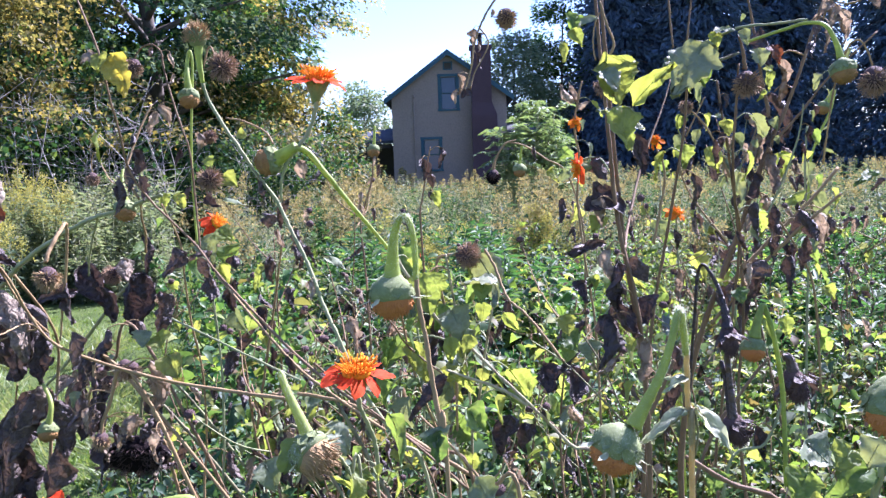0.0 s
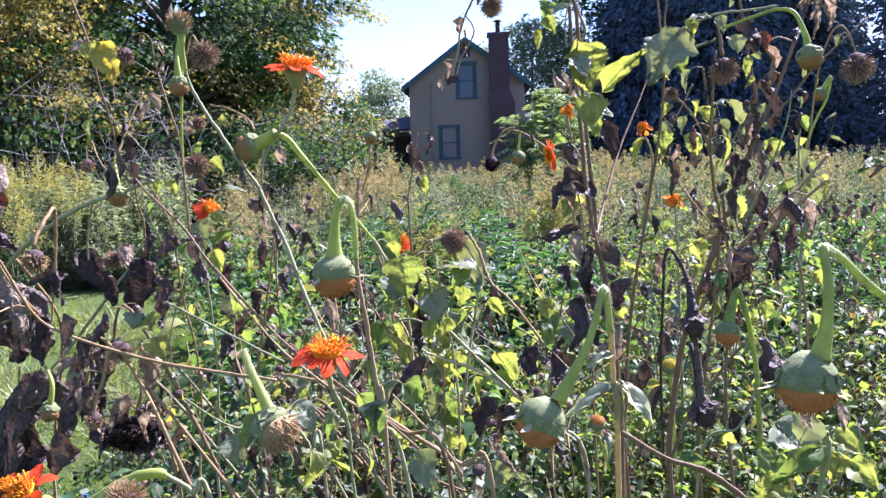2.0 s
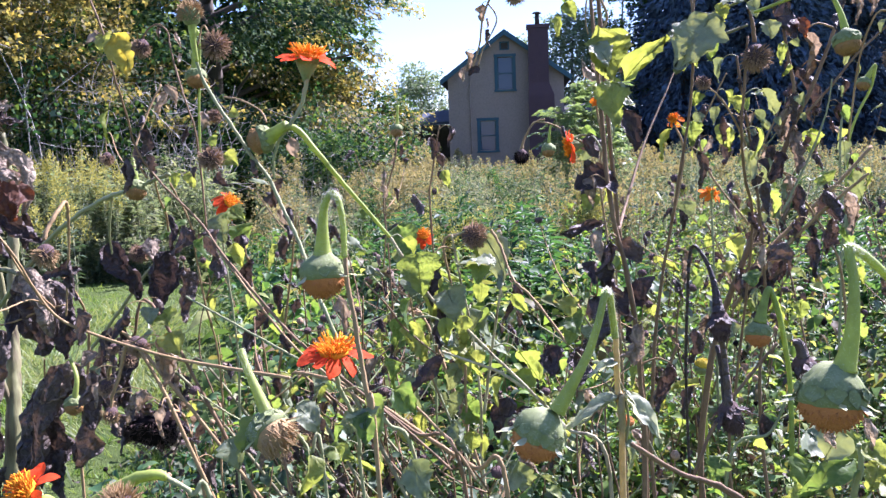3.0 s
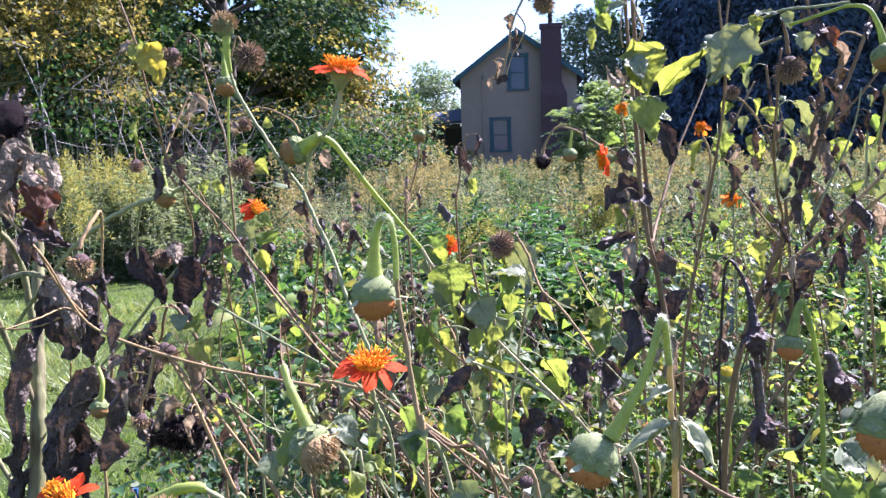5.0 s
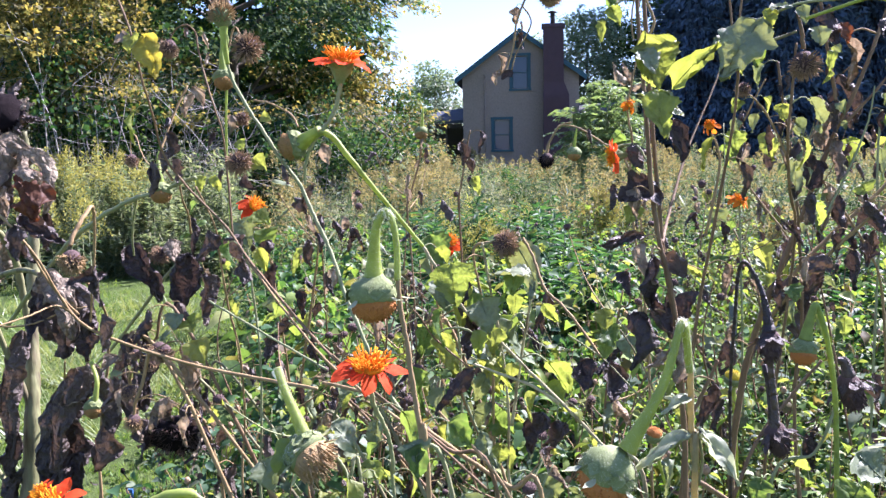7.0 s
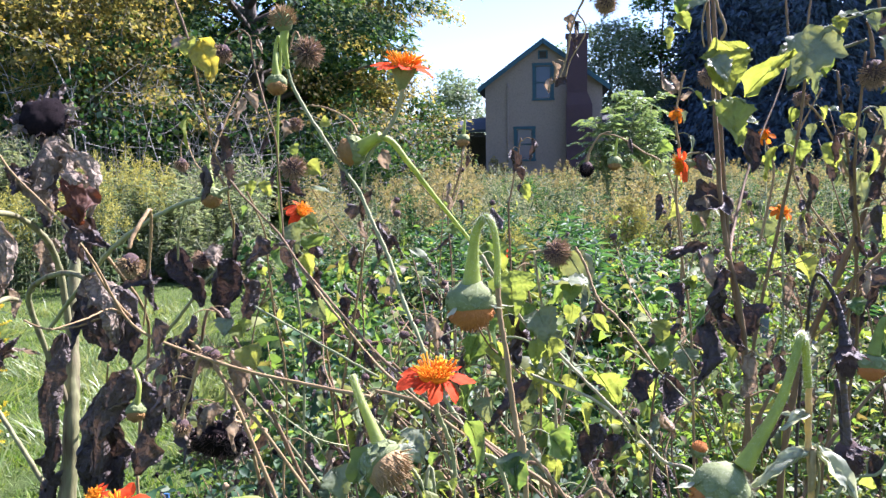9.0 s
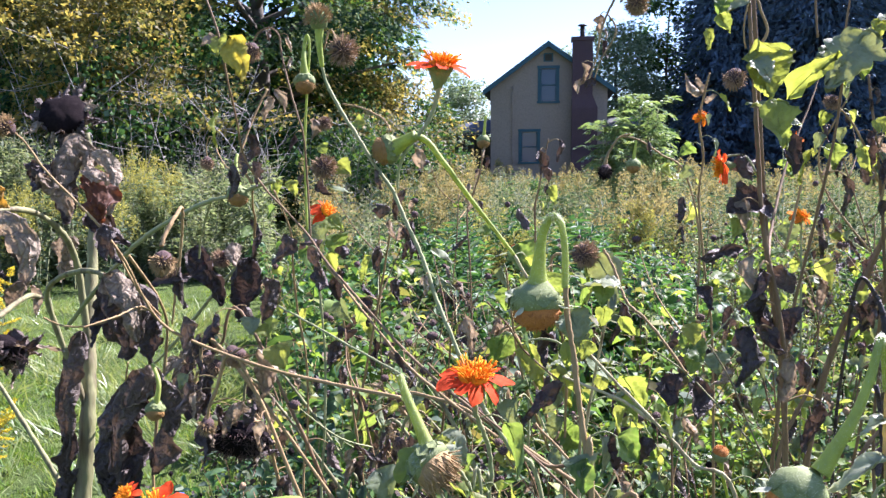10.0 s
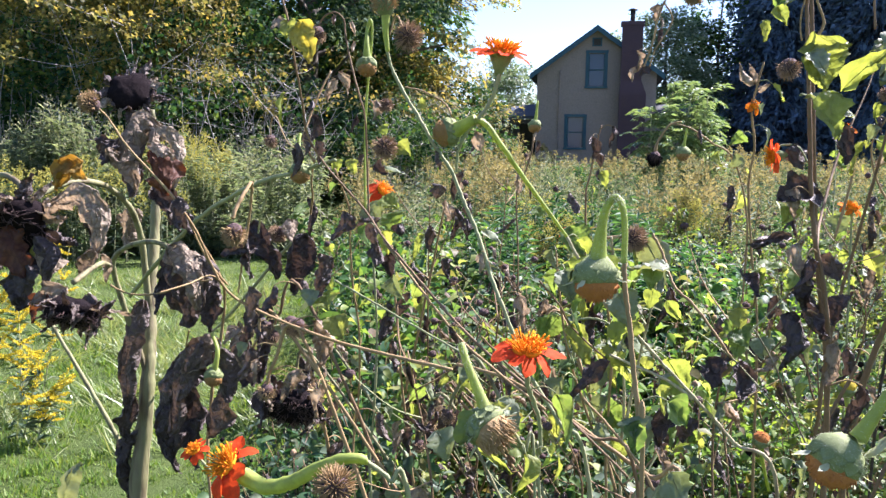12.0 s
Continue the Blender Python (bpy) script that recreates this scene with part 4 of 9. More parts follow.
# ---- lawn ----
def lawn(name, label, count, y_range, size, seed, material, lean, x_of, width=1.0):
    nr = np.random.default_rng(seed)
    y = y_range[0] + (y_range[1] - y_range[0]) * nr.random(count) ** 1.35
    lo, hi = x_of
    x = lo(y) + (hi(y) - lo(y)) * nr.random(count)
    p = np.stack([x, y, np.zeros(count) - 0.03], 1)
    d = np.stack([nr.normal(size=count) * 0.5 + lean, nr.normal(size=count) * 0.5, np.ones(count)], 1)
    clump = 0.75 + 0.35 * np.sin(x * 9 + 2 * np.sin(y * 5)) * np.sin(y * 8 + 2 * np.sin(x * 4)) + 0.3 * np.sin(x * 31 + y * 17) * np.sin(y * 27 - x * 11)
    v, f = scatter(p, d, unit(nr, count), size * clump * nr.uniform(0.5, 1.5, count), BLADE, nr, np.full(count, width) * nr.uniform(0.7, 1.4, count))
    thing(name, label, "grass", kind="stuff", data=quick_mesh(name, v, [f], material))


edge = lambda y: bed_edge(y) + 0.15
lawn("lawn_grass", "short bright green mown lawn", 140000, (2.3, 11.6), 0.045, 81, "grass", 0.0, (lambda y: -0.80 * y - 0.4, edge), 1.5)


lawn("near_lawn", "short mown lawn round the flower bed", 26000, (-3.0, 2.4), 0.07, 84, "grass", 0.0, (lambda y: -5.0 + 0 * y, lambda y: np.minimum(4.5, 0.2 + 2.2 * np.abs(y - 2.4))), 2.2)


def tufts(count, seed):
    """Pale tufts of uncut grass, lying over."""
    r, nr = random.Random(seed), np.random.default_rng(seed)
    centres = []
    while len(centres) < count:
        y = 3.6 + 4.6 * r.random()
        centres.append((r.uniform(-0.84 * y - 0.3, -0.38 * y - 0.2), y, r.random() * 6.28))
    c = np.repeat(np.array(centres), 90, axis=0)
    n = len(c)
    p = np.stack([c[:, 0] + nr.normal(size=n) * 0.10, c[:, 1] + nr.normal(size=n) * 0.10, np.full(n, -0.01)], 1)
    d = np.stack([np.cos(c[:, 2]) * 0.9 + nr.normal(size=n) * 0.45, np.sin(c[:, 2]) * 0.4 + nr.normal(size=n) * 0.45, np.full(n, 0.8)], 1)
    v, f = scatter(p, d, unit(nr, n) + np.array([0, 0, -0.8]), nr.uniform(0.08, 0.22, n), BLADE, nr, nr.uniform(0.3, 0.55, n))
    thing("long_grass", "pale tufts of long grass lying over on the lawn", "grass", kind="stuff", data=quick_mesh("long_grass", v, [f], "straw"))


tufts(110, 82)
lawn("far_turf", "rough green turf under the meadow plants", 30000, (7.0, 16), 0.25, 83, "grass", 0.1, (lambda y: -0.33 * y, lambda y: 0.75 * y), 0.7)


# ---- kinds of plant parts in the flower bed ----
pick = random.Random(7)


def plant(name, label, base, group="tall plants in the flower bed", category="plant"):
    return thing(name, label, category, group, Matrix.Translation(base))


def rel(p, place):
    return Vector(place) - p.location


def stem(p, places, r0, r1, material="stem_dry", name="stem", joints=True):
    pts = smooth_path([rel(p, q) for q in places], 7)
    n = len(pts)
    radii = [(r0 + (r1 - r0) * i / (n - 1)) * (1 + (pick.uniform(-0.12, 0.12) if joints and name != "neck" else 0)) for i in range(n)]
    wob = 0.06 if name == "neck" or material == "stem_pale" else 0.22
    pts = [q + Vector((pick.uniform(-1, 1), pick.uniform(-1, 1), pick.uniform(-1, 1))) * r0 * wob for q in pts]
    part(name, Heap().tube(pts, r0, r1, 8, radii=radii).mesh(name, material), p)
    return [q + p.location for q in pts]


def outline(u, form):
    if form == "heart":
        return math.sin(math.pi * min(1.0, u ** 0.55 * 0.98 + 0.02)) ** 0.85
    if form == "petal":
        return min(1.0, 0.35 + 1.25 * u) if u < 0.52 else math.sqrt(max(0.0, 1 - ((u - 0.52) / 0.485) ** 2))
    if form == "lance":
        return math.sin(math.pi * min(1.0, u ** 0.75)) ** 1.1
    return math.sin(math.pi * min(1.0, u ** 0.62)) ** 0.75


def blade(length, width, sag=0.15, fold=0.25, curl=0.0, crumple=0.03, form="heart", rows=18, cols=8, teeth=0.10, seed=None, quilt=0.02):
    """A leaf blade from the local origin along y: midrib, side veins that quilt it, folded or rolled sides, a ragged margin."""
    s = pick.random() * 90 if seed is None else seed
    v, q = [], []
    bend = pick.uniform(-0.10, 0.10)
    for i in range(rows + 1):
        u = i / rows
        half = 0.5 * width * outline(u, form)
        yy, zz = u * length * (1 - 0.15 * abs(sag) * u), -sag * length * u * u
        for j in range(cols + 1):
            k = 2 * j / cols - 1
            rag = 1 + teeth * (noise.noise(Vector((u * 9 + s, 4.0 if k > 0 else 9.0, s))) + 0.5 * noise.noise(Vector((u * 23 + s, 1.0 if k > 0 else 7.0, s)))) * abs(k) ** 3
            if curl:
                cu = curl * (0.8 + 0.7 * noise.noise(Vector((u * 2.6 + s, k * 0.8, s))))
                a = k * cu
                r = half / max(abs(cu), 0.3) * (1 + 0.30 * math.sin(a * 4.3 + s + u * 3) * min(1.0, 3 * u))
                x, dz = r * math.sin(a) * rag + 0.07 * length * math.sin(u * 4.5 + s), r * (1 - math.cos(a))
                dz += 0.16 * half * math.sin(k * 8 + u * 6 + s) * abs(k)
            else:
                x = half * k * rag
                dz = fold * abs(x) + quilt * width * math.sin((u * 6.5 - abs(k) * 1.5) * 6.283) * min(1, 2.5 * abs(k)) + 0.05 * width * abs(k) * math.sin(u * 8 + s + k)
            w = noise.noise_vector(Vector((k * 1.7 + s, u * 3.1, s * 0.7))) * crumple * (0.75 if curl else 1.0) + noise.noise_vector(Vector((k * 4.5 + s, u * 9, 3.0))) * crumple * 0.5
            if curl:
                w += noise.noise_vector(Vector((k * 10 + s, u * 19, 5.0))) * crumple * 0.28
            rib = -0.015 * width if j == cols // 2 else 0.0
            v.append((x + w.x * length + bend * length * u * u, yy + w.y * length * 0.6, zz + dz + rib + w.z * length))
    n = cols + 1
    for i in range(rows):
        for j in range(cols):
            q.append((i * n + j, i * n + j + 1, (i + 1) * n + j + 1, (i + 1) * n + j))
    return np.array(v), np.array(q)


def leaf(p, base, tip, width, material="leaf", face=(0.0, -0.8, 0.6), sag=0.12, fold=0.22, form="heart", name="leaf", stalk=True, crumple=0.115):
    b, t = rel(p, base), rel(p, tip)
    length = (t - b).length
    v, q = blade(length, width, sag, fold, 0.0, crumple, form, 18 if width > 0.03 else 10, 8 if width > 0.03 else 6, teeth=0.28)
    h = Heap().add(v, None, q)
    h.tube([(0, 0.004, 0.0), (0, length * 0.5, -sag * length * 0.25 - width * 0.012), (0, length * 0.95, -sag * length * 0.92)], width * 0.022, width * 0.008, 4)
    part(name, h.mesh(name, material), p, at=aim(b, t - b, face))


def dead_leaf(p, base, tip, width, material="leaf_dead", roll=1.9, face=None, crumple=0.10, name="withered_leaf"):
    """A shrivelled hanging leaf: pleated, rolled inwards and torn at the margin."""
    b, t = rel(p, base), rel(p, tip)
    f = face or (pick.uniform(-0.9, 0.9), pick.choice((-1.0, 1.0)), 0.2)
    v, q = blade((t - b).length, width * 1.15, pick.uniform(-0.2, 0.2), 0.3, roll * 1.1, crumple * 1.1, pick.choice(("round", "heart", "round")), 20 if width > 0.045 else 12, 14 if width > 0.045 else 8, 0.28)
    part(name, Heap().add(v, None, q).mesh(name, material), p, at=aim(b, t - b, f))


def draped_leaf(p, places, width, material, toward=(0, -1, 0.3), cup=1.2, wrinkle=0.14, name="withered_leaf"):
    """A large limp leaf that hangs along a bent midrib, its sides cupped, frilled at the margin and finely wrinkled."""
    pts = smooth_path([rel(p, q) for q in places], 9)
    n, cols, s = len(pts), 18, pick.random() * 90
    v, q = [], []
    for i, c in enumerate(pts):
        u = i / (n - 1)
        d = (pts[min(i + 1, n - 1)] - pts[max(i - 1, 0)]).normalized()
        side = d.cross(Vector(toward)).normalized()
        out = side.cross(d)
        turn = 0.7 * noise.noise(Vector((u * 2.2, s, 4.0)))
        side, out = side * math.cos(turn) + out * math.sin(turn), out * math.cos(turn) - side * math.sin(turn)
        half = 0.5 * width * max(0.06, math.sin(math.pi * min(1, u ** 0.75 * 0.97 + 0.02)) ** 0.7)
        half *= 1 + 0.30 * noise.noise(Vector((u * 5, s, 1.0)))
        for j in range(cols + 1):
            k = 2 * j / cols - 1
            hand = 3.0 if k > 0 else 8.0
            a = k * cup * (0.85 + 0.7 * noise.noise(Vector((u * 2.5 + s, hand, s))))
            rag = 1 + (0.30 * noise.noise(Vector((u * 8 + s, hand, s))) + 0.22 * noise.noise(Vector((u * 21 + s, hand, s)))) * abs(k) ** 3
            x, z = half * math.sin(a) / max(0.6, math.sin(min(cup, 1.5))) * rag, -half * (1 - math.cos(a)) * 0.9
            z += half * 0.40 * abs(k) ** 2.5 * math.sin(u * 15 + s + hand) * (0.4 + u)
            z += width * wrinkle * (1.2 * noise.noise(Vector((k * 2.2 + s, u * 5, s))) + 0.7 * noise.noise(Vector((k * 6 + s, u * 13, 2.0))) + 0.35 * noise.noise(Vector((k * 13 + s, u * 27, 6.0))) + 0.35 * math.sin((u * 5 - abs(k) * 1.2) * 6.28) * abs(k))
            v.append(tuple(c + side * (x + width * wrinkle * 0.8 * noise.noise(Vector((k * 3, u * 6 + s, 9.0)))) + out * z))
    for i in range(n - 1):
        for j in range(cols):
            a = i * (cols + 1) + j
            q.append((a, a + 1, a + cols + 2, a + cols + 1))
    part(name, Heap().add(v, None, q).mesh(name, material), p)


def petal_mesh(length, width, droop, rays="petal"):
    v, q = blade(length, width, droop, 0.10, 0.0, 0.035, "petal", 10, 6, 0.10, None, 0.012)
    return Heap().add(v, None, q).mesh("petal", rays)


def flower(p, centre, axis, size, petals=11, droop=0.35, spread=1.0, missing=(), rays="petal"):
    """A Mexican sunflower head: green cup, a mound of yellow florets, and broad red-orange rays."""
    m = aim(rel(p, centre), Vector((0.3, 0.1, 0)) - Vector(axis).normalized() * Vector((0.3, 0.1, 0)).dot(Vector(axis).normalized()), axis)
    cup = Heap().lathe([(0.045 * size, -0.36 * size), (0.085 * size, -0.26 * size), (0.155 * size, -0.13 * size), (0.185 * size, -0.03 * size), (0.17 * size, 0.0)], Matrix(), 16, 0.08)
    for i in range(9):
        a = i * 0.7
        v, q = blade(0.2 * size, 0.10 * size, -0.25, 0.1, 0, 0.03, "lance", 5, 4)
        mm = aim(Vector((math.cos(a), math.sin(a), -0.9)) * 0.135 * size, (math.cos(a) * 0.55, math.sin(a) * 0.55, 1), (math.cos(a), math.sin(a), -0.3))
        cup.add([tuple(mm @ Vector(k)) for k in v], None, q)
    head = part("flower_head", cup.mesh("flower_head", "calyx"), p, "fresh red-orange flower with a golden centre", at=m)
    disc = Heap().lathe([(0.20 * size, 0.0), (0.19 * size, 0.04 * size), (0.14 * size, 0.07 * size), (0.06 * size, 0.085 * size)], Matrix(), 16)
    for i in range(95):
        r, a = 0.175 * size * math.sqrt((i + 0.5) / 95), i * 2.39996
        b = Vector((r * math.cos(a), r * math.sin(a), 0.08 * size * (1 - (r / (0.24 * size)) ** 2)))
        rim = r / (0.175 * size)
        e = b + Vector((math.cos(a) * r * 0.75 + pick.gauss(0, 0.018) * size, math.sin(a) * r * 0.75 + pick.gauss(0, 0.018) * size, (0.05 + 0.10 * pick.random() * (0.5 + rim)) * size))
        disc.tube([b, b.lerp(e, 0.6) + Vector((0, 0, 0.012 * size)), e], 0.008 * size, 0.012 * size, 4)
    part("disc", disc.mesh("disc", "floret"), head, "golden orange florets")
    shapes = [petal_mesh(0.37 * size, w * size, droop * k, rays) for k, w in ((0.3, 0.27), (0.8, 0.25), (1.2, 0.28), (1.7, 0.23))]
    for i in range(petals):
        if i in missing:
            continue
        a = 2 * math.pi * i / petals + pick.uniform(-0.1, 0.1)
        tilt = pick.uniform(-0.16, 0.40) - droop * 0.3
        d = Vector((math.cos(a), math.sin(a), tilt))
        part("petal", pick.choice(shapes), head, at=aim(Vector((math.cos(a), math.sin(a), 0.02)) * 0.14 * size, d, (pick.gauss(0, 0.25), pick.gauss(0, 0.25), 1), spread * pick.uniform(0.85, 1.12)))
    return head


def downy(parent, rows, hairs, length, seed):
    """Short white hairs standing on a part. rows: (place, radius) along its middle line."""
    rng = random.Random(seed)
    verts, faces = [], []
    for _ in range(hairs):
        k = rng.random() * (len(rows) - 1.001)
        i = int(k)
        (q0, r0), (q1, r1) = rows[i], rows[i + 1]
        t = (q1 - q0).normalized()
        side = t.orthogonal().normalized()
        side = Matrix.Rotation(rng.random() * 6.283, 3, t) @ side
        root = q0.lerp(q1, k - i) + side * (r0 + (r1 - r0) * (k - i)) * 0.97
        tip = root + (side + t * rng.gauss(0, 0.12) + Vector((rng.gauss(0, 0.1), rng.gauss(0, 0.1), rng.gauss(0, 0.1)))) * length * rng.uniform(0.4, 1.2)
        w = t.cross(tip - root).normalized() * 0.00007
        n = len(verts)
        verts += [tuple(root - w), tuple(root + w), tuple(tip)]
        faces.append((n, n + 1, n + 2))
    part("down", quick_mesh("down", np.array(verts), [np.array(faces)], "down"), parent, "short white downy hairs")["kind"] = "stuff"


def bud(p, centre, axis, size, neck, r_neck, r_end, dead=False, disc_mat="bud_disc", neck_mat="neck"):
    """A nodding spent head: green cup of bracts, a bare ripening disc below it, and a swollen hollow neck.
    axis: the way the disc faces. neck: places from the cup to the hook and beyond."""
    a = Vector(axis).normalized()
    m = aim(rel(p, centre), a.orthogonal(), a)
    cup_mat = "seed_brown" if dead else "calyx"
    girth = 0.7 if dead else 1.0
    cup = Heap().lathe([(girth * r, z) for r, z in [(0.15 * size, -0.50 * size), (0.26 * size, -0.44 * size), (0.41 * size, -0.30 * size), (0.48 * size, -0.12 * size), (0.475 * size, 0.05 * size), (0.37 * size, 0.10 * size)]], Matrix(), 26, 0.10)
    lumpy = pick.random() * 50
    for block in cup.v:
        for row in block:
            row *= 1 + 0.16 * noise.noise(Vector(row) * (2.6 / size) + Vector((lumpy, 0, 0))) + 0.07 * noise.noise(Vector(row) * (8 / size) + Vector((0, lumpy, 0)))
    head = part("seed_head" if dead else "bud", cup.mesh("bud", cup_mat), p, "withered dark nodding head" if dead else "nodding green bud with a bare orange disc", at=m)
    disc = Heap().lathe([(girth * 0.43 * size, 0.0), (girth * 0.44 * size, 0.14 * size), (girth * 0.37 * size, 0.30 * size), (0.22 * size, 0.40 * size), (0.07 * size, 0.43 * size)], Matrix(), 20, 0.08)
    shag = 4.0 if disc_mat == "seed_gold" else 3.2 if dead else 1.3
    for i in range(150):
        t = math.sqrt((i + 0.5) / 150)
        r, b = girth * 0.45 * size * t, i * 2.39996
        z = size * (0.43 - 0.31 * t * t)
        q = Vector((r * math.cos(b), r * math.sin(b), z))
        e = q + Vector((math.cos(b) * 0.03 + pick.gauss(0, 0.012) * shag, math.sin(b) * 0.03 + pick.gauss(0, 0.012) * shag, pick.uniform(0.03, 0.08) * shag)) * size
        disc.tube([q * 0.95, e], 0.024 * size, 0.010 * size, 4)
    part("disc", disc.mesh("disc", "seed_brown" if dead else disc_mat), head)
    for i in range(12):
        b = i * 0.5236 + pick.uniform(-0.12, 0.12)
        o = Vector((math.cos(b), math.sin(b), 0))
        v, q = blade(size * (pick.uniform(0.4, 0.75) if dead else pick.uniform(0.18, 0.32)), size * pick.uniform(0.20, 0.34), pick.uniform(-0.35, 0.0), 0.15, 0, 0.06, "lance" if dead else "round", 8, 4)
        mm = aim(o * (0.30 if dead else 0.44) * size + Vector((0, 0, -0.24 * size)), o * pick.choice((0.4, 0.8, 1.2, 1.6) if dead else (0.02, 0.05, 0.1, 0.3)) + Vector((0, 0, 1)), o)
        part("bract", Heap().add([tuple(mm @ Vector(k)) for k in v], None, q).mesh("bract", "leaf_dead" if dead else "calyx"), head)
    pts = smooth_path([rel(p, q) for q in neck], 7)
    n = len(pts)
    radii = [r_end + (r_neck * 1.25 - r_end) * math.exp(-i * 0.13) for i in range(n)]
    tube = part("neck", Heap().tube(pts, r_neck, r_end, 12, radii=radii).mesh("neck", neck_mat), p, "dark shrivelled neck" if dead else "swollen green neck")
    if centre[1] < 0.8:
        seed, kept = int(size * 1e5), pick.getstate()
        downy(tube, list(zip(pts, radii)), 4200, 0.0020, seed)
        downy(head, [(Vector((0, 0, z * size)), r * size) for r, z in ((0.16, -0.50), (0.42, -0.31), (0.50, -0.12), (0.50, 0.06))], 2000, 0.0021, seed + 1)
        rng = random.Random(seed + 2)
        for i in range(6):
            b = i * 1.047 + rng.uniform(-0.3, 0.3)
            o = Vector((math.cos(b), math.sin(b), 0))
            v, q = blade(size * rng.uniform(0.30, 0.42), size * rng.uniform(0.10, 0.16), rng.uniform(-0.5, -0.1), 0.2, 0, 0.05, "lance", 8, 4, seed=i)
            mm = aim(o * 0.45 * size + Vector((0, 0, -0.02 * size)), o * rng.uniform(0.7, 1.3) + Vector((0, 0, rng.uniform(0.5, 1.0))), o)
            part("bract", Heap().add([tuple(mm @ Vector(k)) for k in v], None, q).mesh("bract", "leaf_pale"), head, "pale flared bract")
        pick.setstate(kept)
    return head


def seed_head(p, centre, axis, size, material="seed", spikes=260, cup="seed_brown"):
    """A dry bristly seed head."""
    a = Vector(axis).normalized()
    m = aim(rel(p, centre), a.orthogonal(), a)
    core = Heap().lathe([(0.10 * size, -0.42 * size), (0.28 * size, -0.30 * size), (0.36 * size, -0.05 * size), (0.33 * size, 0.15 * size), (0.18 * size, 0.30 * size), (0.04 * size, 0.34 * size)], Matrix(), 14, 0.1)
    head = part("seed_head", core.mesh("seed_head", cup), p, "dry bristly seed head", at=m)
    sp = Heap()
    for i in range(spikes):
        z = 1 - 1.45 * (i + 0.5) / spikes
        r, b = math.sqrt(max(0, 1 - z * z)), i * 2.39996 + pick.uniform(-0.2, 0.2)
        d = Vector((r * math.cos(b), r * math.sin(b), z))
        s, e = d * 0.26 * size, d * size * pick.uniform(0.46, 0.6) + Vector((0, 0, 0.05 * size))
        sp.tube([s, s.lerp(e, 0.6), e], 0.026 * size, 0.005 * size, 4, closed=False)
    part("bristle", sp.mesh("bristle", material), head, "stiff pale-tipped bristles")
    return head


def dead_sunflower(p, centre, axis, size, shaggy=True):
    """A large blackened sunflower head: a lumpy disc, a fringe of withered florets and long curled bracts."""
    a = Vector(axis).normalized()
    m = aim(rel(p, centre), a.orthogonal(), a)
    body = Heap().lathe([(0.08 * size, -0.30 * size), (0.24 * size, -0.25 * size), (0.40 * size, -0.14 * size), (0.49 * size, -0.02 * size), (0.45 * size, 0.10 * size), (0.30 * size, 0.14 * size), (0.16 * size, 0.12 * size), (0.04 * size, 0.10 * size)], Matrix(), 30, 0.16)
    lumpy = pick.random() * 50
    for block in body.v:
        for row in block:
            row *= 1 + 0.34 * noise.noise(Vector(row) * (2.2 / size) + Vector((lumpy, 0, 0))) + 0.16 * noise.noise(Vector(row) * (7 / size) + Vector((0, lumpy, 0)))
    for i in range(150):
        r, b = 0.46 * size * math.sqrt((i + 0.5) / 150), i * 2.39996
        q = Vector((r * math.cos(b), r * math.sin(b), 0.10 * size))
        body.tube([q, q + Vector((pick.gauss(0, 0.02), pick.gauss(0, 0.02), pick.uniform(0.02, 0.07))) * size], 0.018 * size, 0.005 * size, 4)
    head = part("seed_head", body.mesh("seed_head", "seed_dark"), p, "large blackened sunflower head", at=m)
    if shaggy:
        fl = Heap()
        for i in range(170):
            r, b = 0.47 * size * pick.random() ** 0.35, pick.random() * 6.28
            q = Vector((r * math.cos(b), r * math.sin(b), 0.11 * size))
            o = Vector((math.cos(b), math.sin(b), 0)) * pick.uniform(0.0, 0.10)
            fl.tube(smooth_path([q, q + (o + Vector((pick.gauss(0, 0.03), pick.gauss(0, 0.03), 0.07))) * size, q + (o * 2 + Vector((pick.gauss(0, 0.08), pick.gauss(0, 0.08), pick.uniform(0.02, 0.15)))) * size], 2), 0.010 * size, 0.003 * size, 3)
        part("withered_floret", fl.mesh("withered_floret", "seed_brown"), head, "brown tangled dry florets")
    for i in range(22):
        b = i * 0.2856 + pick.uniform(-0.15, 0.15)
        o = Vector((math.cos(b), math.sin(b), 0))
        v, q = blade(size * pick.uniform(0.25, 0.55), size * pick.uniform(0.12, 0.24), pick.uniform(-0.7, 0.9), 0.2, pick.choice((0.0, 1.4, 2.0)), 0.17, "lance", 10, 6, 0.4)
        mm = aim(o * 0.42 * size + Vector((0, 0, -0.05 * size)), o * pick.uniform(0.35, 1.0) + Vector((0, 0, pick.uniform(-0.8, 1.0))), o + Vector((0, 0, 0.6)))
        part("bract", Heap().add([tuple(mm @ Vector(k)) for k in v], None, q).mesh("bract", pick.choice(("leaf_dead", "leaf_dead", "leaf_dead", "leaf_tan"))), head)
    return head


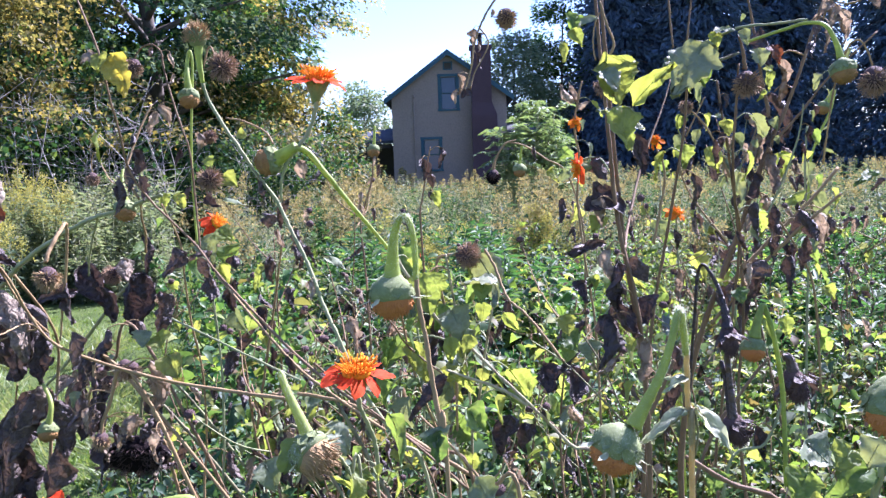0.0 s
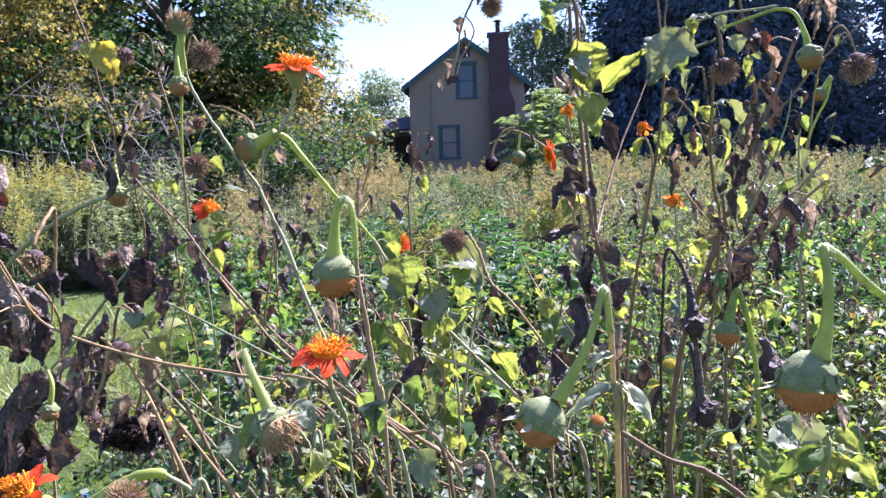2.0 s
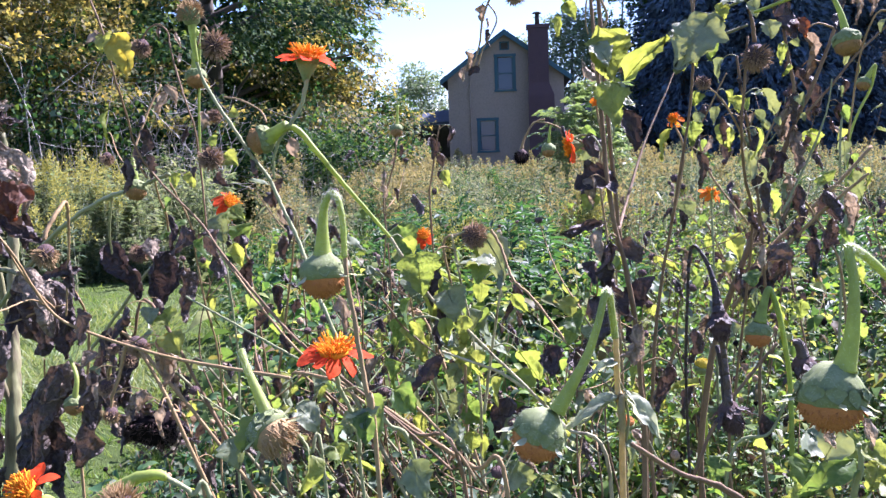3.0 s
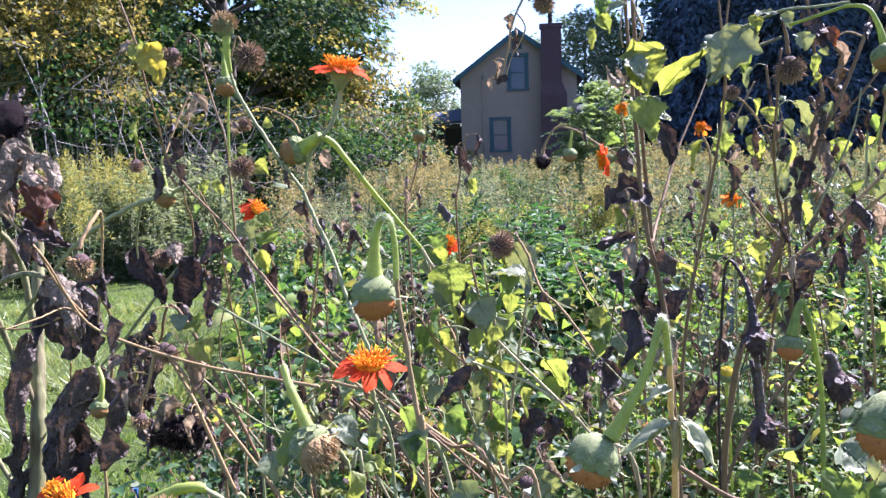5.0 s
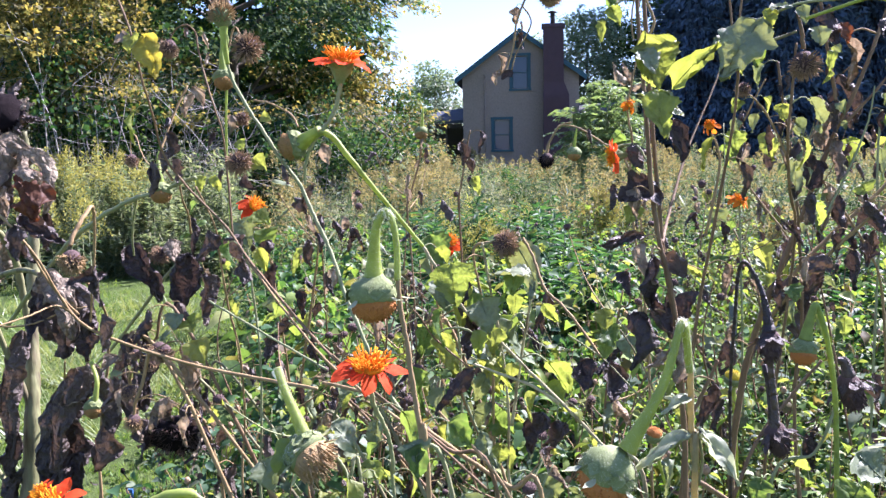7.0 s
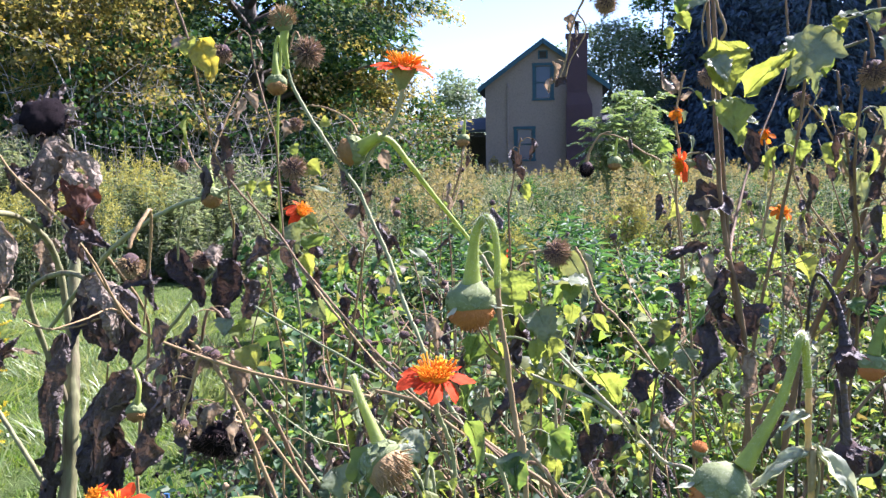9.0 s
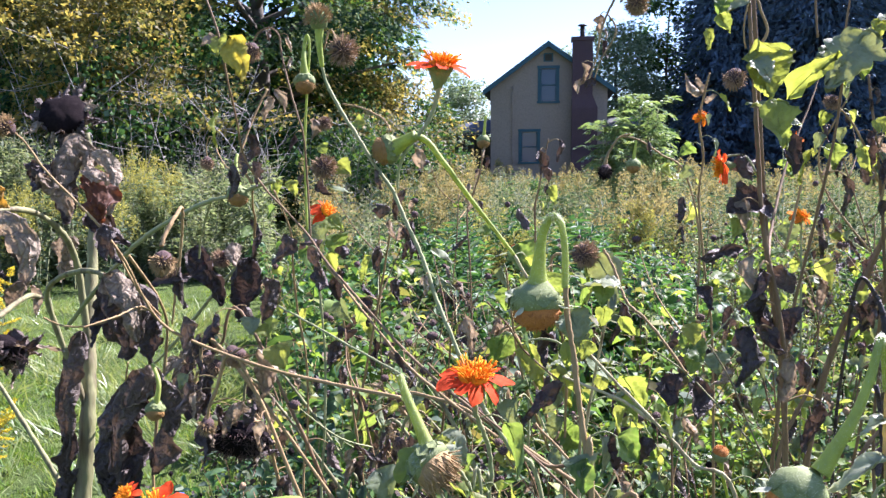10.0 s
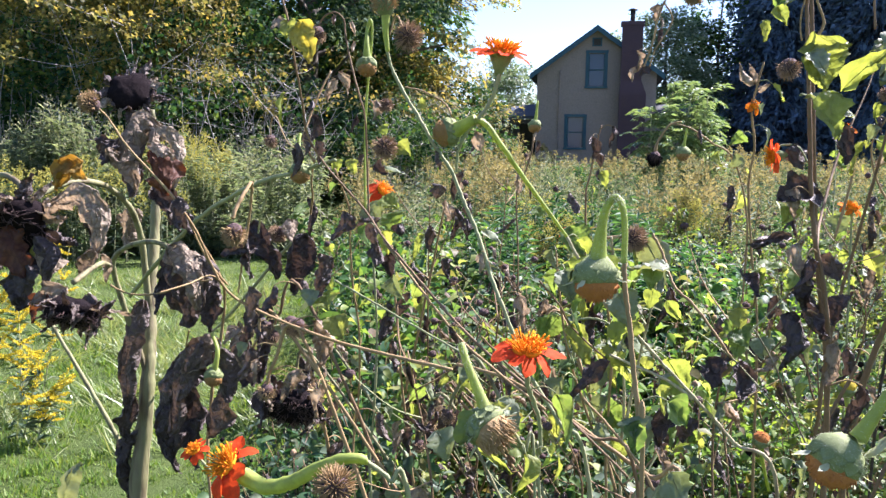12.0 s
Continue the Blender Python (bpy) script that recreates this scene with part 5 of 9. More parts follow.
def dress(p, path, count, kinds, size, seed, start=0.1, end=0.95, reach=0.6):
    """Side leaves on short stalks along a stem: kinds is a run of material names."""
    r = random.Random(seed)
    for i in range(count):
        k = start + (end - start) * (i + r.random()) / count
        q = Vector(path[min(len(path) - 1, int(k * len(path)))])
        mat_name = r.choice(kinds)
        a = r.random() * 6.28
        s = size * r.uniform(0.55, 1.25)
        out = Vector((math.cos(a), math.sin(a) * 0.7, r.uniform(-0.3, 0.3))) * s * reach
        foot = q + out
        stalk_pts = [rel(p, q), rel(p, q + out * 0.55 + Vector((0, 0, 0.12 * s))), rel(p, foot)]
        part("leaf_stalk", Heap().tube(smooth_path(stalk_pts, 3), s * 0.022, s * 0.014, 5).mesh("leaf_stalk", "stem" if mat_name in ("leaf", "leaf_yellow", "leaf_dull") else "stem_dry"), p)
        if mat_name in ("leaf_dead", "leaf_tan"):
            dead_leaf(p, foot, foot + Vector((r.gauss(0, 0.2), r.gauss(0, 0.2), -1)) * s, s * r.uniform(0.35, 0.55), mat_name, r.uniform(1.3, 2.4), crumple=r.uniform(0.07, 0.13))
        else:
            leaf(p, foot, foot + Vector((out.x * 0.6 / reach, out.y * 0.6 / reach, -s * r.uniform(0.5, 1.0))), s * r.uniform(0.45, 0.75), mat_name, (r.gauss(0, 0.5), r.gauss(-0.2, 0.5), 1), r.uniform(0.1, 0.8), r.uniform(0.2, 0.9), crumple=r.uniform(0.07, 0.14))


# ---- the tall plants of the flower bed ----
sunflower = plant("dead_sunflower_plant", "tall withered sunflower with a thick pale stalk and blackened leaves", (-1.150, 1.930, 0.000), category="sunflower")
stem(sunflower, [(-1.205, 2.060, 1.596), (-1.208, 2.080, 1.435), (-1.204, 2.060, 1.281), (-1.196, 2.020, 1.131), (-1.182, 1.980, 0.983), (-1.173, 1.950, 0.886), (-1.183, 1.940, 0.745), (-1.200, 1.930, 0.557), (-1.180, 1.930, 0.306), (-1.150, 1.930, -0.010)], 0.0106, 0.0276, "stem_pale", "stalk")
dead_sunflower(sunflower, (-1.248, 2.030, 1.639), (-0.35, 0.75, -0.45), 0.1178)
draped_leaf(sunflower, [(-1.104, 1.900, 1.505), (-1.102, 1.880, 1.542), (-1.121, 1.860, 1.550), (-1.140, 1.840, 1.511), (-1.154, 1.820, 1.463), (-1.173, 1.800, 1.494)], 0.0709, "leaf_tan", toward=(0.1, -1, 0.3), cup=1.2)
draped_leaf(sunflower, [(-1.157, 1.880, 1.542), (-1.176, 1.840, 1.494), (-1.200, 1.820, 1.510), (-1.218, 1.820, 1.515)], 0.0572, "leaf_dead", toward=(0, -1, 0.5), cup=1.0)
dead_leaf(sunflower, (-1.124, 1.840, 1.463), (-1.120, 1.820, 1.389), 0.0536, "leaf_tan", 1.5, face=(0.3, -1, 0.3), crumple=0.1)
dead_leaf(sunflower, (-1.107, 1.880, 1.548), (-1.066, 1.840, 1.485), 0.0405, "leaf_tan", 1.5)
dead_leaf(sunflower, (-1.141, 1.880, 1.441), (-1.151, 1.860, 1.379), 0.0466, "leaf_dead", 1.7)
dead_leaf(sunflower, (-1.172, 1.860, 1.504), (-1.182, 1.800, 1.442), 0.0602, "leaf_dead", 1.0)
draped_leaf(sunflower, [(-1.040, 1.780, 1.496), (-1.010, 1.750, 1.467), (-0.988, 1.730, 1.425), (-0.987, 1.730, 1.386)], 0.0861, "leaf_rust", toward=(-0.1, -1, 0.2), cup=0.8)
draped_leaf(sunflower, [(-1.049, 1.770, 1.501), (-1.003, 1.740, 1.496), (-0.978, 1.740, 1.484), (-0.976, 1.750, 1.467)], 0.0367, "leaf_tan", toward=(0, -0.8, 0.7), cup=0.9)
dead_leaf(sunflower, (-1.039, 1.780, 1.406), (-0.940, 1.740, 1.319), 0.0480, "leaf_dead", 1.5)
dead_leaf(sunflower, (-1.069, 1.900, 1.400), (-1.056, 1.900, 1.301), 0.0410, "leaf_dead", 1.6)
dead_leaf(sunflower, (-1.186, 1.950, 1.336), (-1.238, 1.950, 1.230), 0.0631, "leaf_tan", 1.7)
stem(sunflower, [(-1.173, 1.950, 0.886), (-1.194, 1.930, 0.994), (-1.203, 1.880, 1.123), (-1.194, 1.840, 1.210), (-1.129, 1.800, 1.256), (-1.032, 1.750, 1.278), (-0.955, 1.700, 1.268), (-0.899, 1.670, 1.232), (-0.871, 1.660, 1.203)], 0.0081, 0.0046, "stem_pale")
draped_leaf(sunflower, [(-0.956, 1.680, 1.273), (-0.905, 1.650, 1.254), (-0.865, 1.630, 1.208), (-0.857, 1.630, 1.146)], 0.0720, "leaf_tan", toward=(0.4, -1, 0.3), cup=1.1)
draped_leaf(sunflower, [(-0.950, 1.690, 1.266), (-0.936, 1.670, 1.211), (-0.913, 1.660, 1.150), (-0.893, 1.660, 1.100)], 0.0934, "leaf_dead", toward=(-0.2, -1, 0.1), cup=1.0)
dead_leaf(sunflower, (-0.963, 1.700, 1.245), (-0.961, 1.660, 1.122), 0.0504, "leaf_dead", 1.7)
dead_leaf(sunflower, (-0.845, 1.660, 1.198), (-0.833, 1.640, 1.095), 0.0626, "leaf_dead", 1.8)
stem(sunflower, [(-1.191, 2.000, 1.041), (-1.191, 1.980, 1.183), (-1.183, 1.950, 1.270), (-1.170, 1.880, 1.349), (-1.171, 1.780, 1.405), (-1.169, 1.660, 1.418), (-1.196, 1.580, 1.393), (-1.192, 1.520, 1.376)], 0.0100, 0.0046, "stem_pale")
draped_leaf(sunflower, [(-1.167, 1.560, 1.362), (-1.111, 1.540, 1.391), (-1.050, 1.520, 1.396), (-1.017, 1.510, 1.355), (-1.017, 1.510, 1.308), (-1.029, 1.500, 1.274)], 0.0604, "leaf_tan", toward=(0.1, -1, 0.4), cup=1.1)
dead_leaf(sunflower, (-1.055, 1.560, 1.391), (-1.046, 1.560, 1.284), 0.0336, "leaf_dead", 1.6)
dead_leaf(sunflower, (-1.020, 1.500, 1.292), (-1.054, 1.500, 1.226), 0.0404, "leaf_tan", 1.2)
dead_leaf(sunflower, (-1.014, 1.520, 1.278), (-0.997, 1.520, 1.220), 0.0328, "leaf_tan", 1.2)
dead_sunflower(sunflower, (-1.208, 1.500, 1.338), (0.1, -0.65, -0.6), 0.1555)
stem(sunflower, [(-1.198, 1.530, 1.413), (-1.259, 1.550, 1.435), (-1.393, 1.600, 1.418)], 0.0068, 0.0053, "stem_pale")
draped_leaf(sunflower, [(-1.214, 1.500, 1.297), (-1.173, 1.470, 1.255), (-1.162, 1.460, 1.199), (-1.170, 1.460, 1.163)], 0.0767, "leaf_dead", toward=(0, -1, 0.2), cup=1.0)
draped_leaf(sunflower, [(-1.135, 1.500, 1.294), (-1.113, 1.480, 1.256), (-1.114, 1.470, 1.211)], 0.0477, "leaf_tan", toward=(0.2, -1, 0.2), cup=1.0)
dead_leaf(sunflower, (-1.150, 1.520, 1.374), (-1.107, 1.500, 1.353), 0.0410, "leaf_tan", 0.9)
leaf(sunflower, (-1.142, 1.500, 1.299), (-1.118, 1.480, 1.221), 0.0518, "leaf_yellow", face=(0, -1, 0.2))
dead_leaf(sunflower, (-0.901, 1.300, 1.475), (-0.951, 1.280, 1.442), 0.0434, "leaf_gold", 1.2, face=(0, -1, 0.5), crumple=0.13)
dead_leaf(sunflower, (-0.928, 1.300, 1.481), (-0.943, 1.280, 1.422), 0.0350, "leaf_gold", 1.4, face=(0.3, -1, 0.2), crumple=0.13)
dead_leaf(sunflower, (-0.911, 1.290, 1.460), (-0.890, 1.290, 1.441), 0.0236, "leaf_gold", 1.3, face=(0.3, -1, 0.2), crumple=0.13)
dead_sunflower(sunflower, (-0.916, 1.280, 1.206), (0.1, -0.45, -0.85), 0.0955)
stem(sunflower, [(-0.920, 1.290, 1.260), (-0.927, 1.350, 1.274), (-0.947, 1.420, 1.276), (-1.015, 1.550, 1.250)], 0.0050, 0.0043, "stem_pale")
dead_leaf(sunflower, (-0.930, 1.280, 1.256), (-0.978, 1.260, 1.217), 0.0345, "leaf_tan", 1.0)
dead_leaf(sunflower, (-0.895, 1.300, 1.239), (-0.873, 1.280, 1.168), 0.0315, "leaf_dead", 1.3)
dead_leaf(sunflower, (-0.962, 1.270, 1.241), (-0.991, 1.260, 1.191), 0.0308, "leaf_rust", 0.9)
draped_leaf(sunflower, [(-1.166, 1.930, 1.101), (-1.188, 1.900, 1.016), (-1.198, 1.890, 0.913), (-1.201, 1.890, 0.783)], 0.0694, "leaf_dead", toward=(0.2, -1, 0.1), cup=1.1)
dead_leaf(sunflower, (-1.197, 1.900, 0.849), (-1.214, 1.900, 0.725), 0.0615, "leaf_dead", 1.6)
dead_leaf(sunflower, (-1.196, 1.920, 0.750), (-1.232, 1.900, 0.551), 0.0517, "leaf_dead", 1.8)
draped_leaf(sunflower, [(-0.888, 1.780, 1.047), (-0.939, 1.750, 1.003), (-0.971, 1.730, 0.931), (-0.978, 1.720, 0.837), (-0.975, 1.720, 0.782)], 0.1033, "leaf_dead", toward=(0.1, -1, 0.2), cup=1.1)
draped_leaf(sunflower, [(-0.943, 1.770, 0.991), (-0.948, 1.750, 0.927), (-0.959, 1.740, 0.846), (-0.954, 1.740, 0.790)], 0.0856, "leaf_dead", toward=(-0.2, -1, 0.1), cup=1.0)
draped_leaf(sunflower, [(-0.856, 1.770, 0.982), (-0.857, 1.740, 0.936), (-0.875, 1.730, 0.869), (-0.890, 1.730, 0.820)], 0.0734, "leaf_dead", toward=(-0.3, -1, 0.1), cup=1.2)
dead_leaf(sunflower, (-0.874, 1.750, 1.055), (-0.928, 1.700, 0.970), 0.0660, "leaf_tan", 1.2, face=(0, -0.8, 0.7), crumple=0.12)
dead_leaf(sunflower, (-0.979, 1.740, 0.927), (-0.977, 1.700, 0.734), 0.0657, "leaf_dead", 1.5)
dead_leaf(sunflower, (-0.927, 1.720, 0.869), (-0.905, 1.700, 0.754), 0.0556, "leaf_dead", 1.7)
bud(sunflower, (-0.841, 1.660, 0.989), (0.1, -0.4, -0.9), 0.0436, [(-0.838, 1.660, 1.006), (-0.835, 1.670, 1.049), (-0.863, 1.700, 1.080)], 0.0058, 0.0033, disc_mat='disc_dull')
stem(sunflower, [(-1.206, 1.930, 0.628), (-1.269, 1.930, 0.741), (-1.338, 1.940, 0.843), (-1.435, 1.960, 0.970), (-1.527, 1.980, 1.090)], 0.0069, 0.0049, "stem_pale")
stem(sunflower, [(-1.126, 1.720, 1.175), (-1.064, 1.700, 1.161), (-0.976, 1.670, 1.171), (-0.889, 1.650, 1.200), (-0.830, 1.640, 1.214)], 0.0023, 0.0019, "stem_dry")
stem(sunflower, [(-0.892, 1.650, 1.096), (-0.926, 1.700, 1.050), (-0.961, 1.750, 0.995)], 0.0019, 0.0020, "stem_dry")
dead_leaf(sunflower, (-0.757, 1.620, 1.116), (-0.788, 1.600, 1.082), 0.0393, "leaf_tan", 1.0)
dead_leaf(sunflower, (-0.737, 1.620, 1.161), (-0.733, 1.600, 1.048), 0.0227, "leaf_dead", 2.2)
dead_leaf(sunflower, (-0.758, 1.620, 1.079), (-0.731, 1.600, 0.986), 0.0611, "leaf_dead", 1.6)
draped_leaf(sunflower, [(-1.123, 1.900, 1.548), (-1.164, 1.880, 1.519), (-1.202, 1.860, 1.485), (-1.226, 1.840, 1.502)], 0.0620, "leaf_dead", toward=(-0.2, -0.8, 0.6), cup=1.0)
draped_leaf(sunflower, [(-1.133, 1.880, 1.537), (-1.150, 1.870, 1.476), (-1.159, 1.860, 1.416), (-1.139, 1.850, 1.375)], 0.0600, "leaf_dead", toward=(-0.3, -1, 0.1), cup=1.2)
draped_leaf(sunflower, [(-1.080, 1.860, 1.550), (-1.038, 1.850, 1.519), (-1.016, 1.840, 1.465), (-1.023, 1.830, 1.397)], 0.0500, "leaf_tan", toward=(0.4, -1, 0.2), cup=1.2)
draped_leaf(sunflower, [(-1.208, 1.470, 1.329), (-1.183, 1.465, 1.290), (-1.151, 1.460, 1.232)], 0.0750, "leaf_rust", toward=(0.1, -1, 0.2), cup=0.9)
draped_leaf(sunflower, [(-1.124, 1.460, 1.316), (-1.090, 1.455, 1.278), (-1.098, 1.450, 1.226)], 0.0400, "leaf_dead", toward=(0.1, -1, 0.2), cup=1.2)
draped_leaf(sunflower, [(-0.898, 1.700, 1.065), (-0.927, 1.695, 1.004), (-0.949, 1.690, 0.931), (-0.963, 1.685, 0.834)], 0.0700, "leaf_dead", toward=(-0.2, -1, 0.2), cup=1.2)
draped_leaf(sunflower, [(-0.836, 1.680, 1.050), (-0.821, 1.675, 0.997), (-0.811, 1.670, 0.931)], 0.0600, "leaf_dead", toward=(0.3, -1, 0.1), cup=1.2)
draped_leaf(sunflower, [(-0.879, 1.660, 1.260), (-0.847, 1.655, 1.205), (-0.857, 1.650, 1.123)], 0.0550, "leaf_dead", toward=(0.3, -1, 0.1), cup=1.2)

sunflower_low = plant("dead_sunflower_plant", "low withered sunflower with a drooping black head", (-0.550, 1.700, 0.000), category="sunflower")
dead_sunflower(sunflower_low, (-0.628, 1.590, 0.957), (0.05, -0.7, -0.6), 0.1077)
dress(sunflower_low, stem(sunflower_low, [(-0.618, 1.620, 0.988), (-0.600, 1.660, 0.965), (-0.588, 1.680, 0.882), (-0.581, 1.700, 0.770), (-0.569, 1.700, 0.423), (-0.550, 1.700, -0.010)], 0.0034, 0.0046, "stem_dry"), 7, ('leaf_dead', 'leaf_dead', 'leaf_tan'), 0.072, 5)
dead_leaf(sunflower_low, (-0.697, 1.580, 0.995), (-0.676, 1.560, 0.935), 0.0426, "leaf_dead", 1.5)
dead_leaf(sunflower_low, (-0.667, 1.600, 0.991), (-0.693, 1.600, 0.977), 0.0345, "leaf_dull", 0.6)

leaning = plant("mexican_sunflower_plant", "leaning Mexican sunflower with a long red-brown stem and dry heads", (0.160, 1.000, 0.000))
stem(leaning, [(-0.721, 1.060, 1.563), (-0.702, 1.070, 1.543), (-0.679, 1.080, 1.503), (-0.626, 1.100, 1.436), (-0.598, 1.120, 1.383), (-0.587, 1.150, 1.324), (-0.565, 1.170, 1.276), (-0.509, 1.190, 1.241), (-0.438, 1.200, 1.214), (-0.383, 1.200, 1.200), (-0.308, 1.190, 1.189), (-0.215, 1.160, 1.183)], 0.0013, 0.0028, "stem_dry")
stem(leaning, [(-0.209, 1.170, 1.189), (-0.138, 1.130, 1.186), (-0.075, 1.080, 1.172), (-0.010, 1.030, 1.145), (0.062, 1.000, 1.109), (0.102, 0.980, 1.089), (0.125, 0.988, 0.599), (0.160, 1.000, -0.010)], 0.0028, 0.0029, "stem_dry")
seed_head(leaning, (-0.718, 1.055, 1.562), (-0.4, -0.5, 0.4), 0.0321, "seed_gold")
dead_leaf(leaning, (-0.617, 1.100, 1.429), (-0.610, 1.100, 1.380), 0.0249, "leaf_dead", 1.3)
dead_leaf(leaning, (-0.615, 1.120, 1.403), (-0.598, 1.120, 1.374), 0.0241, "leaf_dead", 1.3)
seed_head(leaning, (-0.499, 1.040, 1.387), (0.1, -0.35, -0.9), 0.0345, "seed_gold")
stem(leaning, [(-0.505, 1.050, 1.406), (-0.503, 1.060, 1.424), (-0.498, 1.080, 1.444), (-0.499, 1.100, 1.453), (-0.509, 1.120, 1.426), (-0.524, 1.140, 1.383), (-0.543, 1.160, 1.322), (-0.554, 1.170, 1.279)], 0.0031, 0.0014, "stem_dry")
dead_leaf(leaning, (-0.531, 1.150, 1.366), (-0.518, 1.140, 1.309), 0.0310, "leaf_dead", 1.6)
dead_leaf(leaning, (-0.515, 1.150, 1.357), (-0.555, 1.120, 1.342), 0.0186, "leaf_dead", 1.9)
stem(leaning, [(-0.608, 1.120, 1.400), (-0.602, 1.130, 1.370), (-0.591, 1.150, 1.329), (-0.571, 1.170, 1.291)], 0.0015, 0.0016, "stem_dry")
dead_leaf(leaning, (-0.541, 1.180, 1.288), (-0.545, 1.170, 1.234), 0.0413, "leaf_dead", 1.5)
stem(leaning, [(-0.574, 1.160, 1.293), (-0.575, 1.120, 1.314), (-0.574, 1.050, 1.312), (-0.589, 1.000, 1.308)], 0.0016, 0.0010, "stem_dry")
seed_head(leaning, (-0.506, 1.300, 1.201), (0, -0.3, -0.9), 0.0341, "seed")
seed_head(leaning, (-0.538, 1.350, 1.192), (0, -0.3, -0.9), 0.0373, "seed")
seed_head(leaning, (-0.584, 1.360, 1.184), (0.2, -0.3, -0.9), 0.0207, "seed")
leaf(leaning, (-0.410, 1.200, 1.245), (-0.390, 1.180, 1.215), 0.0456, "leaf_yellow", face=(0, -0.7, 0.7))
leaf(leaning, (-0.461, 1.300, 1.257), (-0.444, 1.280, 1.242), 0.0404, "leaf_yellow", face=(0, -0.8, 0.6))
leaf(leaning, (-0.479, 1.300, 1.267), (-0.482, 1.280, 1.243), 0.0359, "leaf_dull", face=(0, -0.8, 0.6))

arching = plant("mexican_sunflower_plant", "arching Mexican sunflower branch with hanging black leaves", (-0.950, 1.950, 0.000))
stem(arching, [(-1.157, 1.850, 1.124), (-0.980, 1.750, 1.274), (-0.831, 1.620, 1.362), (-0.689, 1.500, 1.420), (-0.596, 1.430, 1.449), (-0.535, 1.390, 1.461), (-0.479, 1.360, 1.478), (-0.455, 1.350, 1.483)], 0.0054, 0.0029, "stem")
stem(arching, [(-0.906, 1.700, 1.318), (-0.908, 1.850, 1.175), (-0.947, 1.930, 1.045), (-0.989, 1.950, 0.864), (-1.006, 1.950, 0.668), (-0.984, 1.950, 0.367), (-0.950, 1.950, -0.010)], 0.0033, 0.0045, "stem_dry")
bud(arching, (-0.530, 1.380, 1.458), (0.1, -0.3, -0.9), 0.0381, [(-0.530, 1.380, 1.469), (-0.530, 1.380, 1.489), (-0.536, 1.390, 1.513), (-0.537, 1.400, 1.528)], 0.0062, 0.0024, disc_mat='disc_dull')
stem(arching, [(-0.598, 1.430, 1.451), (-0.641, 1.500, 1.413), (-0.698, 1.600, 1.361), (-0.748, 1.700, 1.314)], 0.0022, 0.0020, "stem")
dead_leaf(arching, (-0.796, 1.800, 1.334), (-0.745, 1.780, 1.193), 0.0602, "leaf_dead", 1.7, face=(0.3, -1, 0.1), crumple=0.09)
dead_leaf(arching, (-0.798, 1.820, 1.312), (-0.777, 1.800, 1.242), 0.0392, "leaf_dead", 1.9)
stem(arching, [(-0.549, 1.500, 1.469), (-0.588, 1.600, 1.432), (-0.621, 1.700, 1.396), (-0.662, 1.800, 1.350)], 0.0017, 0.0028, "stem_dry")
dead_leaf(arching, (-0.683, 1.850, 1.385), (-0.687, 1.860, 1.284), 0.0339, "leaf_dead", 2.2)
dead_leaf(arching, (-0.700, 1.870, 1.296), (-0.718, 1.860, 1.149), 0.0806, "leaf_dead", 1.6, face=(0.2, -1, 0.1), crumple=0.1)
dead_leaf(arching, (-0.662, 1.860, 1.250), (-0.657, 1.850, 1.130), 0.0501, "leaf_dead", 1.7)
seed_head(arching, (-0.782, 1.900, 1.290), (-0.4, -0.6, -0.4), 0.0473, "seed")
dead_leaf(arching, (-0.757, 1.900, 1.328), (-0.738, 1.880, 1.276), 0.0461, "leaf_tan", 1.3)
stem(arching, [(-0.740, 1.950, 1.280), (-0.804, 1.970, 1.229), (-0.884, 2.000, 1.145), (-1.013, 2.050, 1.016), (-1.146, 2.100, 0.909)], 0.0045, 0.0037, "stem")
dead_leaf(arching, (-0.830, 1.750, 1.070), (-0.775, 1.730, 1.056), 0.0566, "leaf_tan", 1.0)
dead_leaf(arching, (-0.768, 1.740, 1.117), (-0.759, 1.720, 0.994), 0.0469, "leaf_dead", 1.9)
dead_leaf(arching, (-0.793, 1.740, 1.053), (-0.751, 1.720, 0.968), 0.0750, "leaf_dead", 1.5)
dead_leaf(arching, (-0.757, 1.740, 1.013), (-0.805, 1.720, 0.955), 0.0563, "leaf_dead", 1.5)

yellow_leaved = plant("mexican_sunflower_plant", "dry Mexican sunflower stem with one bright yellow leaf", (0.120, 1.080, 0.000))
dress(yellow_leaved, stem(yellow_leaved, [(-0.533, 1.260, 1.788), (-0.515, 1.250, 1.748), (-0.501, 1.250, 1.704), (-0.493, 1.260, 1.637), (-0.493, 1.290, 1.581), (-0.495, 1.320, 1.527), (-0.467, 1.330, 1.475), (-0.400, 1.320, 1.408), (-0.351, 1.280, 1.360), (-0.297, 1.220, 1.324), (-0.228, 1.150, 1.277), (-0.169, 1.100, 1.238), (-0.092, 1.050, 1.195), (-0.016, 1.020, 1.149), (0.047, 1.000, 1.098), (0.076, 1.032, 0.604), (0.120, 1.080, -0.010)], 0.0017, 0.0024, "stem_purple"), 8, ('leaf_dead', 'leaf_dead', 'leaf', 'leaf_yellow'), 0.043, 11, 0.2, 0.75)
leaf(yellow_leaved, (-0.481, 1.245, 1.697), (-0.452, 1.230, 1.641), 0.0396, "leaf_amber", face=(0.3, -1, 0.2), sag=0.1, fold=0.2)
leaf(yellow_leaved, (-0.495, 1.250, 1.704), (-0.501, 1.230, 1.674), 0.0276, "leaf_yellow", face=(-0.3, -1, 0.2))
